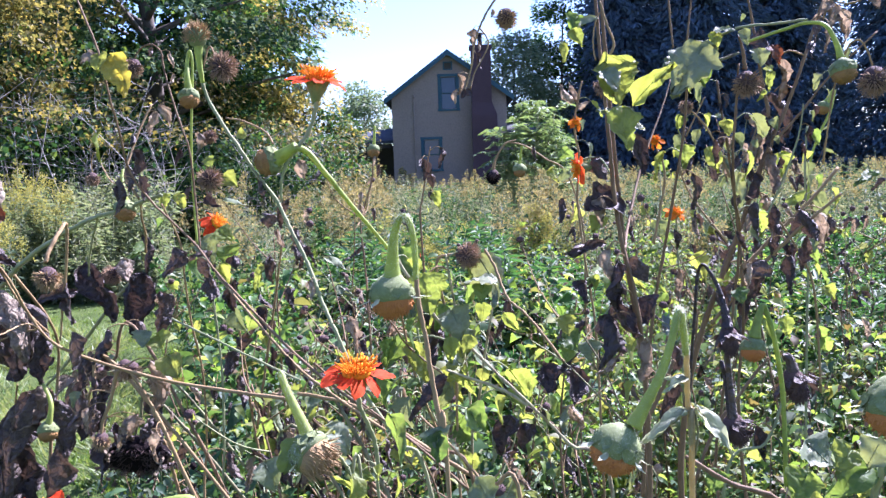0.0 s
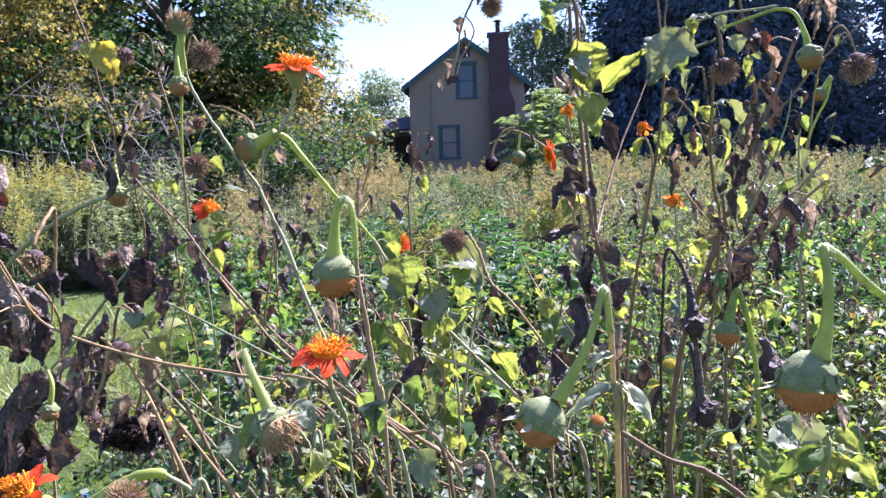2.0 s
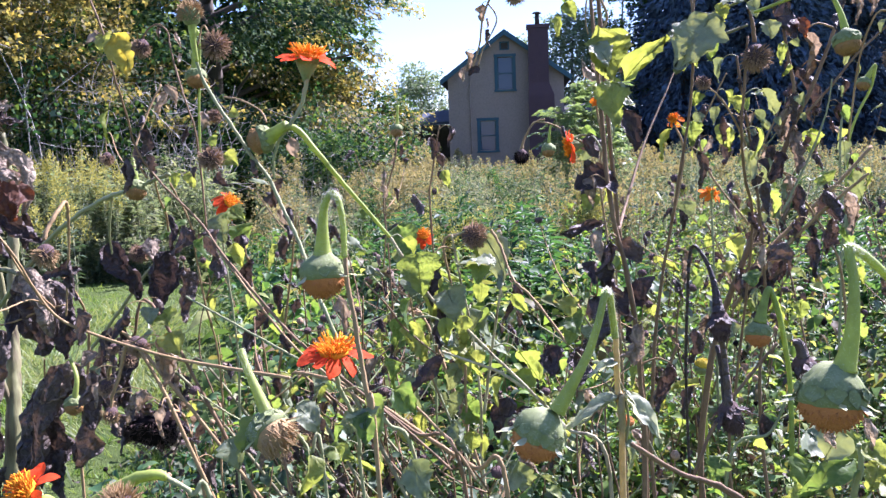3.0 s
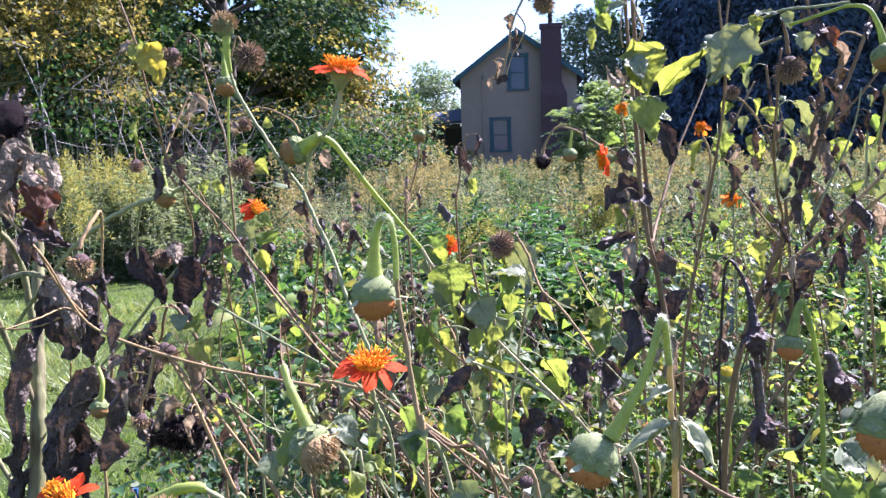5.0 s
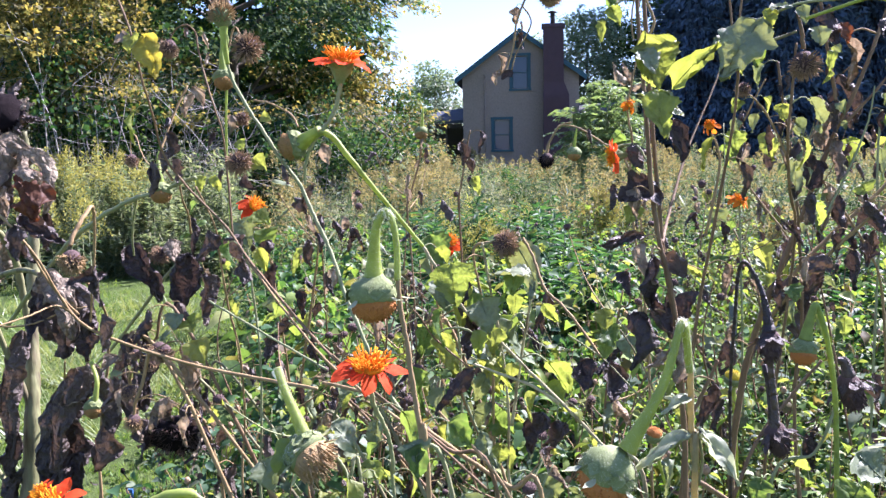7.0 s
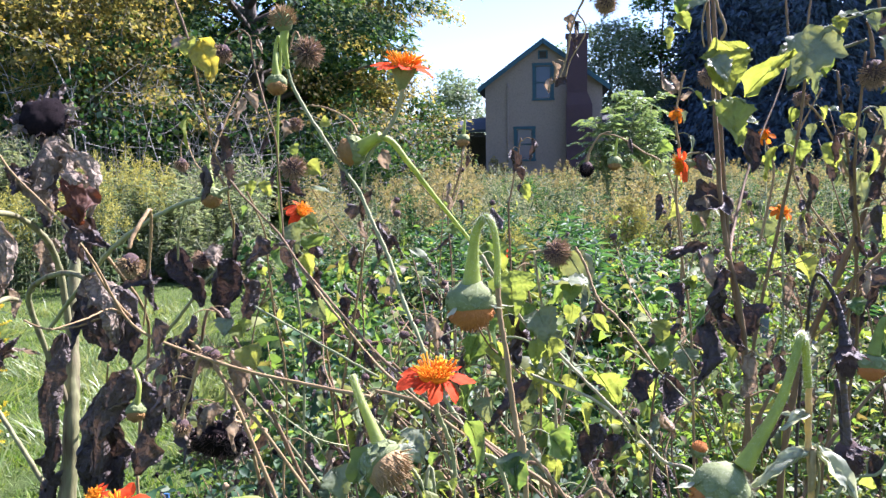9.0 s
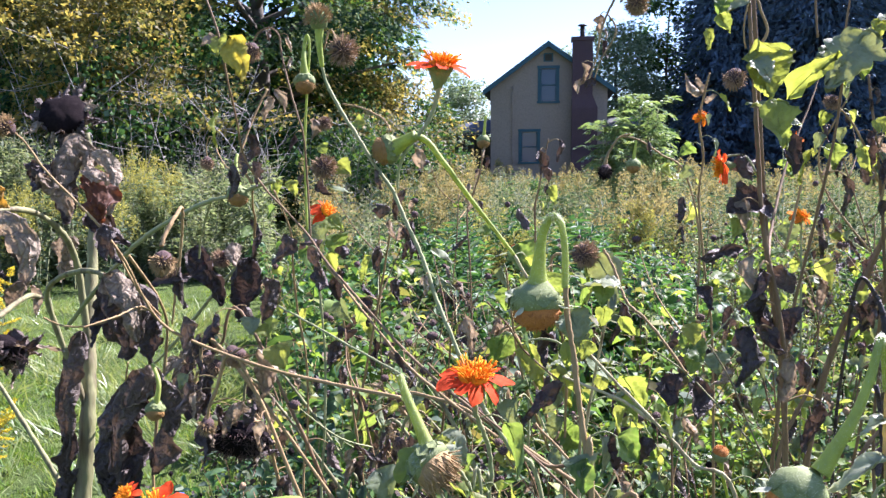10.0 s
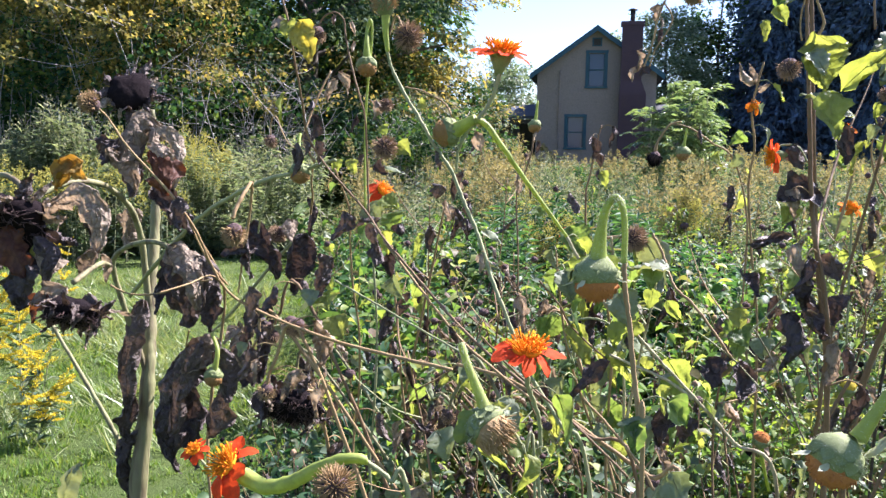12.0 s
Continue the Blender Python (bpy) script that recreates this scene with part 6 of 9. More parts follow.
leaf(yellow_leaved, (-0.509, 1.260, 1.704), (-0.530, 1.250, 1.689), 0.0261, "leaf_tan", face=(-0.3, -0.9, 0.4))
seed_head(yellow_leaved, (-0.492, 1.360, 1.695), (-0.3, -0.4, -0.8), 0.0338, "seed")
dress(yellow_leaved, stem(yellow_leaved, [(-0.488, 1.360, 1.709), (-0.478, 1.360, 1.724), (-0.456, 1.350, 1.729), (-0.441, 1.350, 1.717), (-0.438, 1.350, 1.691), (-0.425, 1.340, 1.644), (-0.408, 1.330, 1.592), (-0.398, 1.330, 1.555), (-0.397, 1.340, 1.486), (-0.390, 1.330, 1.392)], 0.0014, 0.0018, "stem_purple"), 6, ('leaf_tan', 'leaf_dead'), 0.032, 12)
bud(yellow_leaved, (-0.409, 1.380, 1.643), (0.15, -0.3, -0.9), 0.0362, [(-0.409, 1.380, 1.656), (-0.410, 1.380, 1.679), (-0.411, 1.390, 1.708), (-0.406, 1.390, 1.722), (-0.403, 1.390, 1.703), (-0.407, 1.390, 1.647), (-0.412, 1.390, 1.590), (-0.415, 1.390, 1.514), (-0.411, 1.380, 1.397)], 0.0069, 0.0021, disc_mat='disc_dull')
dress(yellow_leaved, stem(yellow_leaved, [(-0.480, 1.400, 1.637), (-0.494, 1.380, 1.598), (-0.505, 1.360, 1.555), (-0.509, 1.340, 1.518), (-0.486, 1.330, 1.480)], 0.0019, 0.0023, "stem_dry"), 4, ('leaf_dead', 'leaf_dead', 'leaf_tan'), 0.036, 13)
dead_leaf(yellow_leaved, (-0.489, 1.340, 1.559), (-0.483, 1.330, 1.517), 0.0260, "leaf_dead", 1.8)
dead_leaf(yellow_leaved, (-0.483, 1.330, 1.517), (-0.479, 1.330, 1.475), 0.0272, "leaf_dead", 1.8)
seed_head(yellow_leaved, (-0.613, 1.450, 1.515), (0, -0.2, -1), 0.0261, "seed")
stem(yellow_leaved, [(-0.613, 1.450, 1.522), (-0.613, 1.450, 1.545), (-0.603, 1.440, 1.560), (-0.591, 1.430, 1.554), (-0.570, 1.400, 1.529), (-0.544, 1.370, 1.507), (-0.507, 1.340, 1.497)], 0.0011, 0.0010, "stem_dry")
stem(yellow_leaved, [(-0.351, 1.280, 1.356), (-0.275, 1.200, 1.297), (-0.205, 1.150, 1.235), (-0.139, 1.100, 1.199), (-0.072, 1.060, 1.165)], 0.0020, 0.0021, "stem_dry")
stem(yellow_leaved, [(-0.460, 1.360, 1.468), (-0.446, 1.400, 1.396), (-0.460, 1.450, 1.330), (-0.469, 1.500, 1.237), (-0.471, 1.550, 1.136), (-0.487, 1.600, 0.982), (-0.498, 1.600, 0.824), (-0.459, 1.608, 0.453), (-0.400, 1.620, -0.010)], 0.0016, 0.0028, "stem_dry")
stem(yellow_leaved, [(-0.506, 1.500, 1.250), (-0.411, 1.400, 1.235), (-0.310, 1.300, 1.217), (-0.211, 1.200, 1.201)], 0.0020, 0.0019, "stem")
dead_leaf(yellow_leaved, (-0.441, 1.360, 1.395), (-0.455, 1.360, 1.342), 0.0455, "leaf_dead", 1.1)
dead_leaf(yellow_leaved, (-0.417, 1.360, 1.380), (-0.383, 1.350, 1.323), 0.0550, "leaf_dead", 1.1)
dead_leaf(yellow_leaved, (-0.385, 1.360, 1.341), (-0.384, 1.350, 1.299), 0.0330, "leaf_dead", 1.5)
dead_leaf(yellow_leaved, (-0.356, 1.400, 1.374), (-0.353, 1.400, 1.349), 0.0272, "leaf_dead", 1.3)
seed_head(yellow_leaved, (-0.337, 1.230, 1.507), (0.3, -0.6, -0.3), 0.0391, "seed")
leaf(yellow_leaved, (-0.322, 1.250, 1.512), (-0.302, 1.240, 1.495), 0.0294, "leaf_yellow", face=(0, -1, 0.4))
leaf(yellow_leaved, (-0.474, 1.420, 1.485), (-0.474, 1.410, 1.458), 0.0236, "leaf_yellow", face=(0, -1, 0.2))
leaf(yellow_leaved, (-0.448, 1.420, 1.484), (-0.443, 1.410, 1.457), 0.0236, "leaf_yellow", face=(0, -1, 0.2))
leaf(yellow_leaved, (-0.360, 1.300, 1.542), (-0.353, 1.290, 1.526), 0.0216, "leaf_yellow", face=(0, -1, 0.2))

small_flowered = plant("mexican_sunflower_plant", "Mexican sunflower with a small half-spent orange flower", (-0.380, 1.600, 0.000))
flower(small_flowered, (-0.420, 1.530, 1.424), (0.80, -0.35, 0.5), 0.0620, petals=9, droop=0.95, missing=(1, 3, 4))
dress(small_flowered, stem(small_flowered, [(-0.433, 1.540, 1.413), (-0.450, 1.560, 1.370), (-0.450, 1.580, 1.266), (-0.448, 1.600, 1.123), (-0.453, 1.600, 0.958), (-0.461, 1.600, 0.825), (-0.429, 1.600, 0.454), (-0.380, 1.600, -0.010)], 0.0021, 0.0031, "stem"), 9, ('leaf_dull', 'leaf', 'leaf_yellow', 'leaf_dead'), 0.050, 21)
leaf(small_flowered, (-0.413, 1.500, 1.412), (-0.375, 1.480, 1.397), 0.0415, "leaf_yellow", face=(0, -0.7, 0.8))
leaf(small_flowered, (-0.435, 1.500, 1.402), (-0.415, 1.480, 1.356), 0.0466, "leaf_dull", face=(0, -0.9, 0.5))
leaf(small_flowered, (-0.410, 1.550, 1.380), (-0.394, 1.530, 1.344), 0.0482, "leaf", face=(0, -0.9, 0.5))
dead_leaf(small_flowered, (-0.413, 1.450, 1.477), (-0.384, 1.440, 1.461), 0.0234, "leaf_dead", 1.5)
dead_leaf(small_flowered, (-0.259, 1.300, 1.446), (-0.270, 1.300, 1.424), 0.0308, "leaf_dead", 1.4)

tall_flowered = plant("mexican_sunflower_plant", "tall Mexican sunflower with an orange flower and seed heads", (0.100, 1.120, 0.000))
seed_head(tall_flowered, (-0.310, 1.120, 1.700), (-0.05, -0.25, 1), 0.0372, "seed_gold", cup='calyx')
stem(tall_flowered, [(-0.309, 1.120, 1.689), (-0.309, 1.120, 1.667), (-0.306, 1.120, 1.637)], 0.0068, 0.0028, "neck", "neck")
dress(tall_flowered, stem(tall_flowered, [(-0.306, 1.120, 1.638), (-0.299, 1.120, 1.613), (-0.279, 1.115, 1.578), (-0.258, 1.110, 1.547), (-0.238, 1.110, 1.512), (-0.213, 1.110, 1.477), (-0.192, 1.100, 1.434), (-0.170, 1.090, 1.389), (-0.149, 1.070, 1.338), (-0.125, 1.050, 1.289), (-0.096, 1.040, 1.224), (-0.053, 1.030, 1.160), (-0.012, 1.030, 1.085), (0.033, 1.066, 0.597), (0.100, 1.120, -0.010)], 0.0022, 0.0030, "stem"), 9, ('leaf_dead', 'leaf_tan', 'leaf_yellow'), 0.040, 31, 0.3, 0.8)
seed_head(tall_flowered, (-0.275, 1.110, 1.656), (0.5, -0.75, -0.1), 0.0414, "seed")
stem(tall_flowered, [(-0.287, 1.120, 1.673), (-0.293, 1.125, 1.685), (-0.298, 1.125, 1.682), (-0.304, 1.122, 1.659)], 0.0013, 0.0013, "stem_dry")
leaf(tall_flowered, (-0.258, 1.100, 1.567), (-0.244, 1.100, 1.563), 0.0167, "leaf_yellow", face=(0, -1, 0.4))
dead_leaf(tall_flowered, (-0.371, 1.300, 1.581), (-0.378, 1.300, 1.548), 0.0210, "leaf_tan", 1.3)
seed_head(tall_flowered, (-0.360, 1.320, 1.576), (0.3, -0.5, -0.5), 0.0237, "seed")
flower(tall_flowered, (-0.144, 1.085, 1.631), (0.16, -0.12, 0.97), 0.0840, petals=10, droop=0.15)
stem(tall_flowered, [(-0.145, 1.085, 1.617), (-0.149, 1.087, 1.593), (-0.160, 1.090, 1.565), (-0.176, 1.090, 1.543), (-0.194, 1.100, 1.522), (-0.203, 1.105, 1.499), (-0.205, 1.110, 1.476)], 0.0031, 0.0017, "stem")
bud(tall_flowered, (-0.218, 1.105, 1.528), (-0.93, -0.3, -0.25), 0.0397, [(-0.207, 1.100, 1.530), (-0.191, 1.095, 1.539), (-0.177, 1.090, 1.546)], 0.0093, 0.0060, disc_mat='disc_dull')
stem(tall_flowered, [(-0.179, 1.090, 1.545), (-0.163, 1.095, 1.538), (-0.139, 1.100, 1.506), (-0.113, 1.115, 1.468), (-0.083, 1.130, 1.427), (-0.054, 1.140, 1.388)], 0.0046, 0.0022, "neck", "neck")
dress(tall_flowered, stem(tall_flowered, [(-0.054, 1.140, 1.388), (-0.022, 1.150, 1.330), (0.007, 1.160, 1.287), (0.046, 1.165, 1.251), (0.093, 1.160, 1.203), (0.139, 1.160, 1.156), (0.185, 1.155, 1.107), (0.246, 1.150, 1.035), (0.236, 1.162, 0.569), (0.220, 1.180, -0.010)], 0.0022, 0.0027, "stem_straw"), 6, ('leaf', 'leaf', 'leaf_yellow', 'leaf_dull'), 0.043, 32, 0.0, 0.8)
dead_leaf(tall_flowered, (-0.178, 1.100, 1.529), (-0.173, 1.100, 1.501), 0.0142, "leaf_tan", 1.2)
stem(tall_flowered, [(-0.299, 1.200, 1.595), (-0.268, 1.180, 1.588), (-0.231, 1.150, 1.570), (-0.217, 1.130, 1.553)], 0.0014, 0.0013, "stem_dry")
dead_leaf(tall_flowered, (-0.254, 1.300, 1.424), (-0.248, 1.300, 1.392), 0.0175, "leaf_tan", 1.3)
leaf(tall_flowered, (-0.098, 1.150, 1.427), (-0.085, 1.140, 1.416), 0.0238, "leaf", face=(0, -0.8, 0.6))
leaf(tall_flowered, (-0.053, 1.200, 1.397), (-0.028, 1.180, 1.358), 0.0456, "leaf", face=(0, -0.8, 0.6))
leaf(tall_flowered, (-0.014, 1.125, 1.367), (-0.011, 1.105, 1.313), 0.0560, "leaf_yellow", face=(0, -1, 0.15), sag=0.05, fold=0.15)
leaf(tall_flowered, (0.092, 1.200, 1.342), (0.034, 1.180, 1.350), 0.0381, "leaf_dull", face=(0, -0.35, 1), sag=0.1, fold=0.1)
leaf(tall_flowered, (0.068, 1.200, 1.340), (0.064, 1.180, 1.315), 0.0299, "leaf", face=(0, -1, 0.1))
leaf(tall_flowered, (0.070, 1.200, 1.311), (0.066, 1.200, 1.279), 0.0232, "leaf", face=(0, -1, 0.1))
leaf(tall_flowered, (0.020, 1.170, 1.309), (0.039, 1.150, 1.264), 0.0485, "leaf_dull", face=(0, -0.9, 0.5))
leaf(tall_flowered, (0.047, 1.160, 1.270), (0.037, 1.150, 1.244), 0.0257, "leaf_yellow", face=(0, -0.9, 0.4))
stem(tall_flowered, [(0.022, 1.160, 1.256), (-0.003, 1.180, 1.265), (-0.030, 1.200, 1.261), (-0.046, 1.210, 1.250)], 0.0018, 0.0014, "stem")
leaf(tall_flowered, (-0.046, 1.210, 1.252), (-0.019, 1.200, 1.189), 0.0334, "leaf_yellow", face=(0.4, -1, 0.1), sag=0.1, fold=0.4)
stem(tall_flowered, [(0.011, 1.140, 1.225), (0.045, 1.150, 1.209), (0.092, 1.155, 1.189), (0.127, 1.160, 1.163)], 0.0018, 0.0025, "stem_straw")
leaf(tall_flowered, (0.065, 1.160, 1.221), (0.061, 1.160, 1.198), 0.0192, "leaf_yellow", face=(0, -1, 0.2))
leaf(tall_flowered, (0.009, 1.170, 1.240), (0.037, 1.170, 1.227), 0.0323, "leaf_dull", face=(0, -0.5, 0.9))
stem(tall_flowered, [(-0.089, 1.120, 1.328), (-0.061, 1.130, 1.294), (-0.041, 1.150, 1.257), (0.006, 1.150, 1.216)], 0.0014, 0.0014, "stem_purple")
dead_leaf(tall_flowered, (0.008, 1.170, 1.211), (-0.044, 1.150, 1.151), 0.0214, "leaf_dead", 1.7)

near_flowered = plant("mexican_sunflower_plant", "Mexican sunflower with a fresh red-orange flower", (0.030, 0.980, 0.000))
flower(near_flowered, (-0.086, 0.900, 1.283), (0.04, -0.22, 0.97), 0.0833, petals=9, droop=0.3)
dress(near_flowered, stem(near_flowered, [(-0.086, 0.903, 1.262), (-0.084, 0.910, 1.239), (-0.076, 0.920, 1.214), (-0.071, 0.930, 1.189), (-0.070, 0.940, 1.151), (-0.071, 0.950, 1.112), (-0.030, 0.962, 0.612), (0.030, 0.980, -0.010)], 0.0030, 0.0020, "stem"), 5, ('leaf', 'leaf', 'leaf_yellow', 'leaf_dull'), 0.043, 41)
leaf(near_flowered, (-0.107, 0.930, 1.162), (-0.072, 0.920, 1.152), 0.0257, "leaf", face=(0, -0.6, 0.8))
stem(near_flowered, [(-0.151, 1.000, 1.273), (-0.107, 1.020, 1.223), (-0.035, 1.000, 1.171), (0.035, 0.980, 1.114)], 0.0014, 0.0017, "stem_purple")
stem(near_flowered, [(-0.023, 1.000, 1.203), (0.015, 0.990, 1.167), (0.049, 0.980, 1.128), (0.065, 0.970, 1.104)], 0.0017, 0.0021, "stem_dry")

hook_budded = plant("mexican_sunflower_plant", "Mexican sunflower with a hooked green neck and nodding bud", (0.060, 0.620, 0.000))
bud(hook_budded, (-0.015, 0.572, 1.419), (0.08, -0.12, -1), 0.0332, [(-0.014, 0.572, 1.433), (-0.013, 0.571, 1.449), (-0.011, 0.570, 1.465), (-0.007, 0.569, 1.474), (-0.003, 0.568, 1.476), (0.001, 0.566, 1.469), (0.003, 0.565, 1.453), (0.003, 0.564, 1.432)], 0.0057, 0.0021)
dress(hook_budded, stem(hook_budded, [(0.003, 0.564, 1.434), (0.005, 0.562, 1.413), (0.009, 0.560, 1.387), (0.013, 0.558, 1.356), (0.017, 0.556, 1.325), (0.021, 0.555, 1.285), (0.037, 0.581, 0.707), (0.060, 0.620, -0.010)], 0.0017, 0.0019, "stem_dry"), 5, ('leaf', 'leaf', 'leaf_yellow', 'leaf_dull'), 0.036, 43, 0.65, 0.95)
leaf(hook_budded, (0.011, 0.552, 1.329), (0.016, 0.545, 1.317), 0.0221, "leaf_dull", face=(0, -0.5, 0.9), sag=0.4, fold=0.2)
leaf(hook_budded, (0.015, 0.550, 1.327), (0.013, 0.545, 1.305), 0.0167, "leaf", face=(0.2, -1, 0.1), sag=0.1, fold=0.3)
leaf(hook_budded, (0.041, 0.575, 1.284), (0.057, 0.565, 1.254), 0.0223, "leaf_dull", face=(0, -0.6, 0.8), sag=0.2, fold=0.1)

stub_headed = plant("mexican_sunflower_plant", "Mexican sunflower with a cut hollow neck and a dried head", (-0.020, 0.750, 0.000))
bud(stub_headed, (-0.105, 0.715, 1.256), (0.75, -0.45, -0.45), 0.0415, [(-0.107, 0.717, 1.269), (-0.116, 0.722, 1.288), (-0.127, 0.728, 1.310), (-0.135, 0.735, 1.328)], 0.0060, 0.0030, disc_mat='seed_gold')
dress(stub_headed, stem(stub_headed, [(-0.091, 0.720, 1.260), (-0.081, 0.725, 1.248), (-0.073, 0.730, 1.230), (-0.063, 0.740, 1.198), (-0.046, 0.744, 0.659), (-0.020, 0.750, -0.010)], 0.0018, 0.0016, "stem"), 4, ('leaf', 'leaf', 'leaf_yellow', 'leaf_dull'), 0.036, 45)
leaf(stub_headed, (-0.118, 0.710, 1.272), (-0.129, 0.700, 1.242), 0.0236, "leaf", face=(-0.4, -0.9, 0.3))
leaf(stub_headed, (-0.109, 0.820, 1.247), (-0.079, 0.810, 1.227), 0.0329, "leaf_dull", face=(0.1, -0.5, 0.9), sag=0.3)
leaf(stub_headed, (-0.159, 0.750, 1.238), (-0.141, 0.740, 1.214), 0.0311, "leaf_dull", face=(0, -0.5, 0.9), sag=0.3)
leaf(stub_headed, (-0.108, 0.750, 1.265), (-0.089, 0.740, 1.269), 0.0124, "leaf_yellow", face=(0, -0.6, 0.9))

bowed_flowered = plant("mexican_sunflower_plant", "Mexican sunflower with a drooping ragged orange flower", (0.020, 0.800, 0.000))
flower(bowed_flowered, (-0.400, 0.800, 1.162), (-0.35, -0.45, 0.55), 0.0719, petals=10, droop=0.6, missing=(2,))
stem(bowed_flowered, [(-0.383, 0.800, 1.153), (-0.352, 0.790, 1.145), (-0.318, 0.785, 1.157), (-0.285, 0.780, 1.178), (-0.258, 0.780, 1.189), (-0.238, 0.785, 1.187)], 0.0097, 0.0048, "neck", "neck")
stem(bowed_flowered, [(-0.241, 0.785, 1.187), (-0.215, 0.790, 1.165), (-0.193, 0.800, 1.126), (-0.108, 0.800, 0.619), (0.020, 0.800, -0.010)], 0.0027, 0.0023, "stem")
seed_head(bowed_flowered, (-0.245, 0.700, 1.193), (-0.1, -0.5, 0.75), 0.0397, "seed_gold")
stem(bowed_flowered, [(-0.244, 0.710, 1.173), (-0.237, 0.740, 1.138), (-0.212, 0.780, 1.091), (-0.119, 0.796, 0.600), (0.020, 0.820, -0.010)], 0.0019, 0.0015, "stem_dry")
flower(bowed_flowered, (-0.543, 1.000, 1.091), (-0.2, -0.4, 0.7), 0.0415, petals=9, droop=0.3)
stem(bowed_flowered, [(-0.539, 1.000, 1.083), (-0.496, 0.980, 1.061), (-0.435, 0.950, 1.041)], 0.0017, 0.0017, "stem")
leaf(bowed_flowered, (-0.676, 0.900, 1.047), (-0.643, 0.880, 1.109), 0.0224, "leaf_dull", face=(0.3, -1, 0.2))

near_budded = plant("mexican_sunflower_plant", "Mexican sunflower with a big nodding bud and pale torn leaves", (0.200, 0.580, 0.000))
bud(near_budded, (0.131, 0.514, 1.323), (-0.40, 0.02, -0.9), 0.0341, [(0.143, 0.515, 1.338), (0.153, 0.517, 1.355), (0.163, 0.520, 1.373), (0.170, 0.523, 1.392), (0.174, 0.525, 1.407), (0.177, 0.527, 1.411), (0.179, 0.528, 1.399), (0.181, 0.529, 1.381)], 0.0046, 0.0022)
stem(near_budded, [(0.181, 0.529, 1.385), (0.182, 0.530, 1.363), (0.183, 0.530, 1.341), (0.185, 0.530, 1.320), (0.185, 0.530, 1.297), (0.191, 0.550, 0.714), (0.200, 0.580, -0.010)], 0.0017, 0.0023, "straw_thin")
leaf(near_budded, (0.182, 0.530, 1.365), (0.166, 0.525, 1.368), 0.0059, "leaf_pale", face=(0, -0.4, 1))
leaf(near_budded, (0.182, 0.530, 1.345), (0.152, 0.520, 1.336), 0.0095, "leaf_pale", face=(0, -0.3, 1), sag=0.4, fold=0.5, form="lance")
leaf(near_budded, (0.186, 0.530, 1.347), (0.207, 0.520, 1.329), 0.0125, "leaf_pale", face=(0, -0.3, 1), sag=0.35, fold=0.4, form="lance")
stem(near_budded, [(0.187, 0.530, 1.341), (0.189, 0.530, 1.327), (0.187, 0.530, 1.312)], 0.0009, 0.0009, "stem_pale")
stem(near_budded, [(0.200, 0.600, 1.285), (0.227, 0.600, 1.267), (0.261, 0.600, 1.253), (0.290, 0.600, 1.233)], 0.0010, 0.0015, "stem_purple")
bud(near_budded, (0.297, 0.487, 1.353), (-0.08, -0.1, -1), 0.0384, [(0.304, 0.487, 1.370), (0.308, 0.488, 1.388), (0.310, 0.490, 1.407), (0.310, 0.492, 1.423), (0.308, 0.494, 1.438), (0.313, 0.496, 1.437), (0.322, 0.499, 1.431), (0.337, 0.503, 1.417), (0.354, 0.507, 1.403), (0.367, 0.511, 1.392), (0.381, 0.516, 1.374), (0.391, 0.525, 1.329)], 0.0058, 0.0024)
stem(near_budded, [(0.391, 0.525, 1.332), (0.391, 0.530, 1.267), (0.33, 0.56, 0.8), (0.22, 0.58, 0.2), (0.20, 0.58, -0.01)], 0.0018, 0.003, "stem")
bud(near_budded, (0.366, 0.470, 1.363), (-0.1, -0.3, -0.95), 0.0370, [(0.369, 0.475, 1.372), (0.376, 0.485, 1.379), (0.382, 0.498, 1.384), (0.380, 0.508, 1.388)], 0.0050, 0.0026, disc_mat="disc_dull")
dead_leaf(near_budded, (0.364, 0.505, 1.394), (0.378, 0.500, 1.379), 0.0130, "leaf_tan", 1.2)
dead_leaf(near_budded, (0.366, 0.508, 1.398), (0.388, 0.500, 1.393), 0.0140, "leaf_tan", 1.0)
leaf(near_budded, (0.368, 0.508, 1.386), (0.355, 0.500, 1.368), 0.0120, "leaf_dull", face=(0, -0.7, 0.7), sag=0.4, fold=0.6)
leaf(near_budded, (0.320, 0.500, 1.337), (0.332, 0.500, 1.315), 0.0080, "leaf_tan", face=(0.3, -1, 0.2), sag=0.3, fold=0.5)
flower(near_budded, (0.711, 1.150, 1.317), (-0.8, -0.3, 0.3), 0.0480, petals=9, droop=0.3)
stem(near_budded, [(0.719, 1.160, 1.309), (0.703, 1.100, 1.231), (0.665, 1.000, 1.041), (0.50, 0.90, 0.5), (0.24, 0.60, -0.01)], 0.0022, 0.0035, "stem")
leaf(near_budded, (0.347, 0.600, 1.296), (0.335, 0.600, 1.272), 0.0249, "leaf_dull", face=(0, -0.6, 0.8))
leaf(near_budded, (0.186, 0.530, 1.344), (0.211, 0.510, 1.327), 0.0130, "leaf_pale", face=(0.3, -0.6, 0.8), sag=0.35, fold=0.35)
leaf(near_budded, (0.183, 0.530, 1.341), (0.150, 0.510, 1.338), 0.0100, "leaf_pale", face=(-0.2, -0.6, 0.8), sag=0.35, fold=0.35)
leaf(near_budded, (0.181, 0.530, 1.365), (0.164, 0.510, 1.369), 0.0070, "leaf_pale", face=(0, -0.5, 0.9), sag=0.35, fold=0.35)
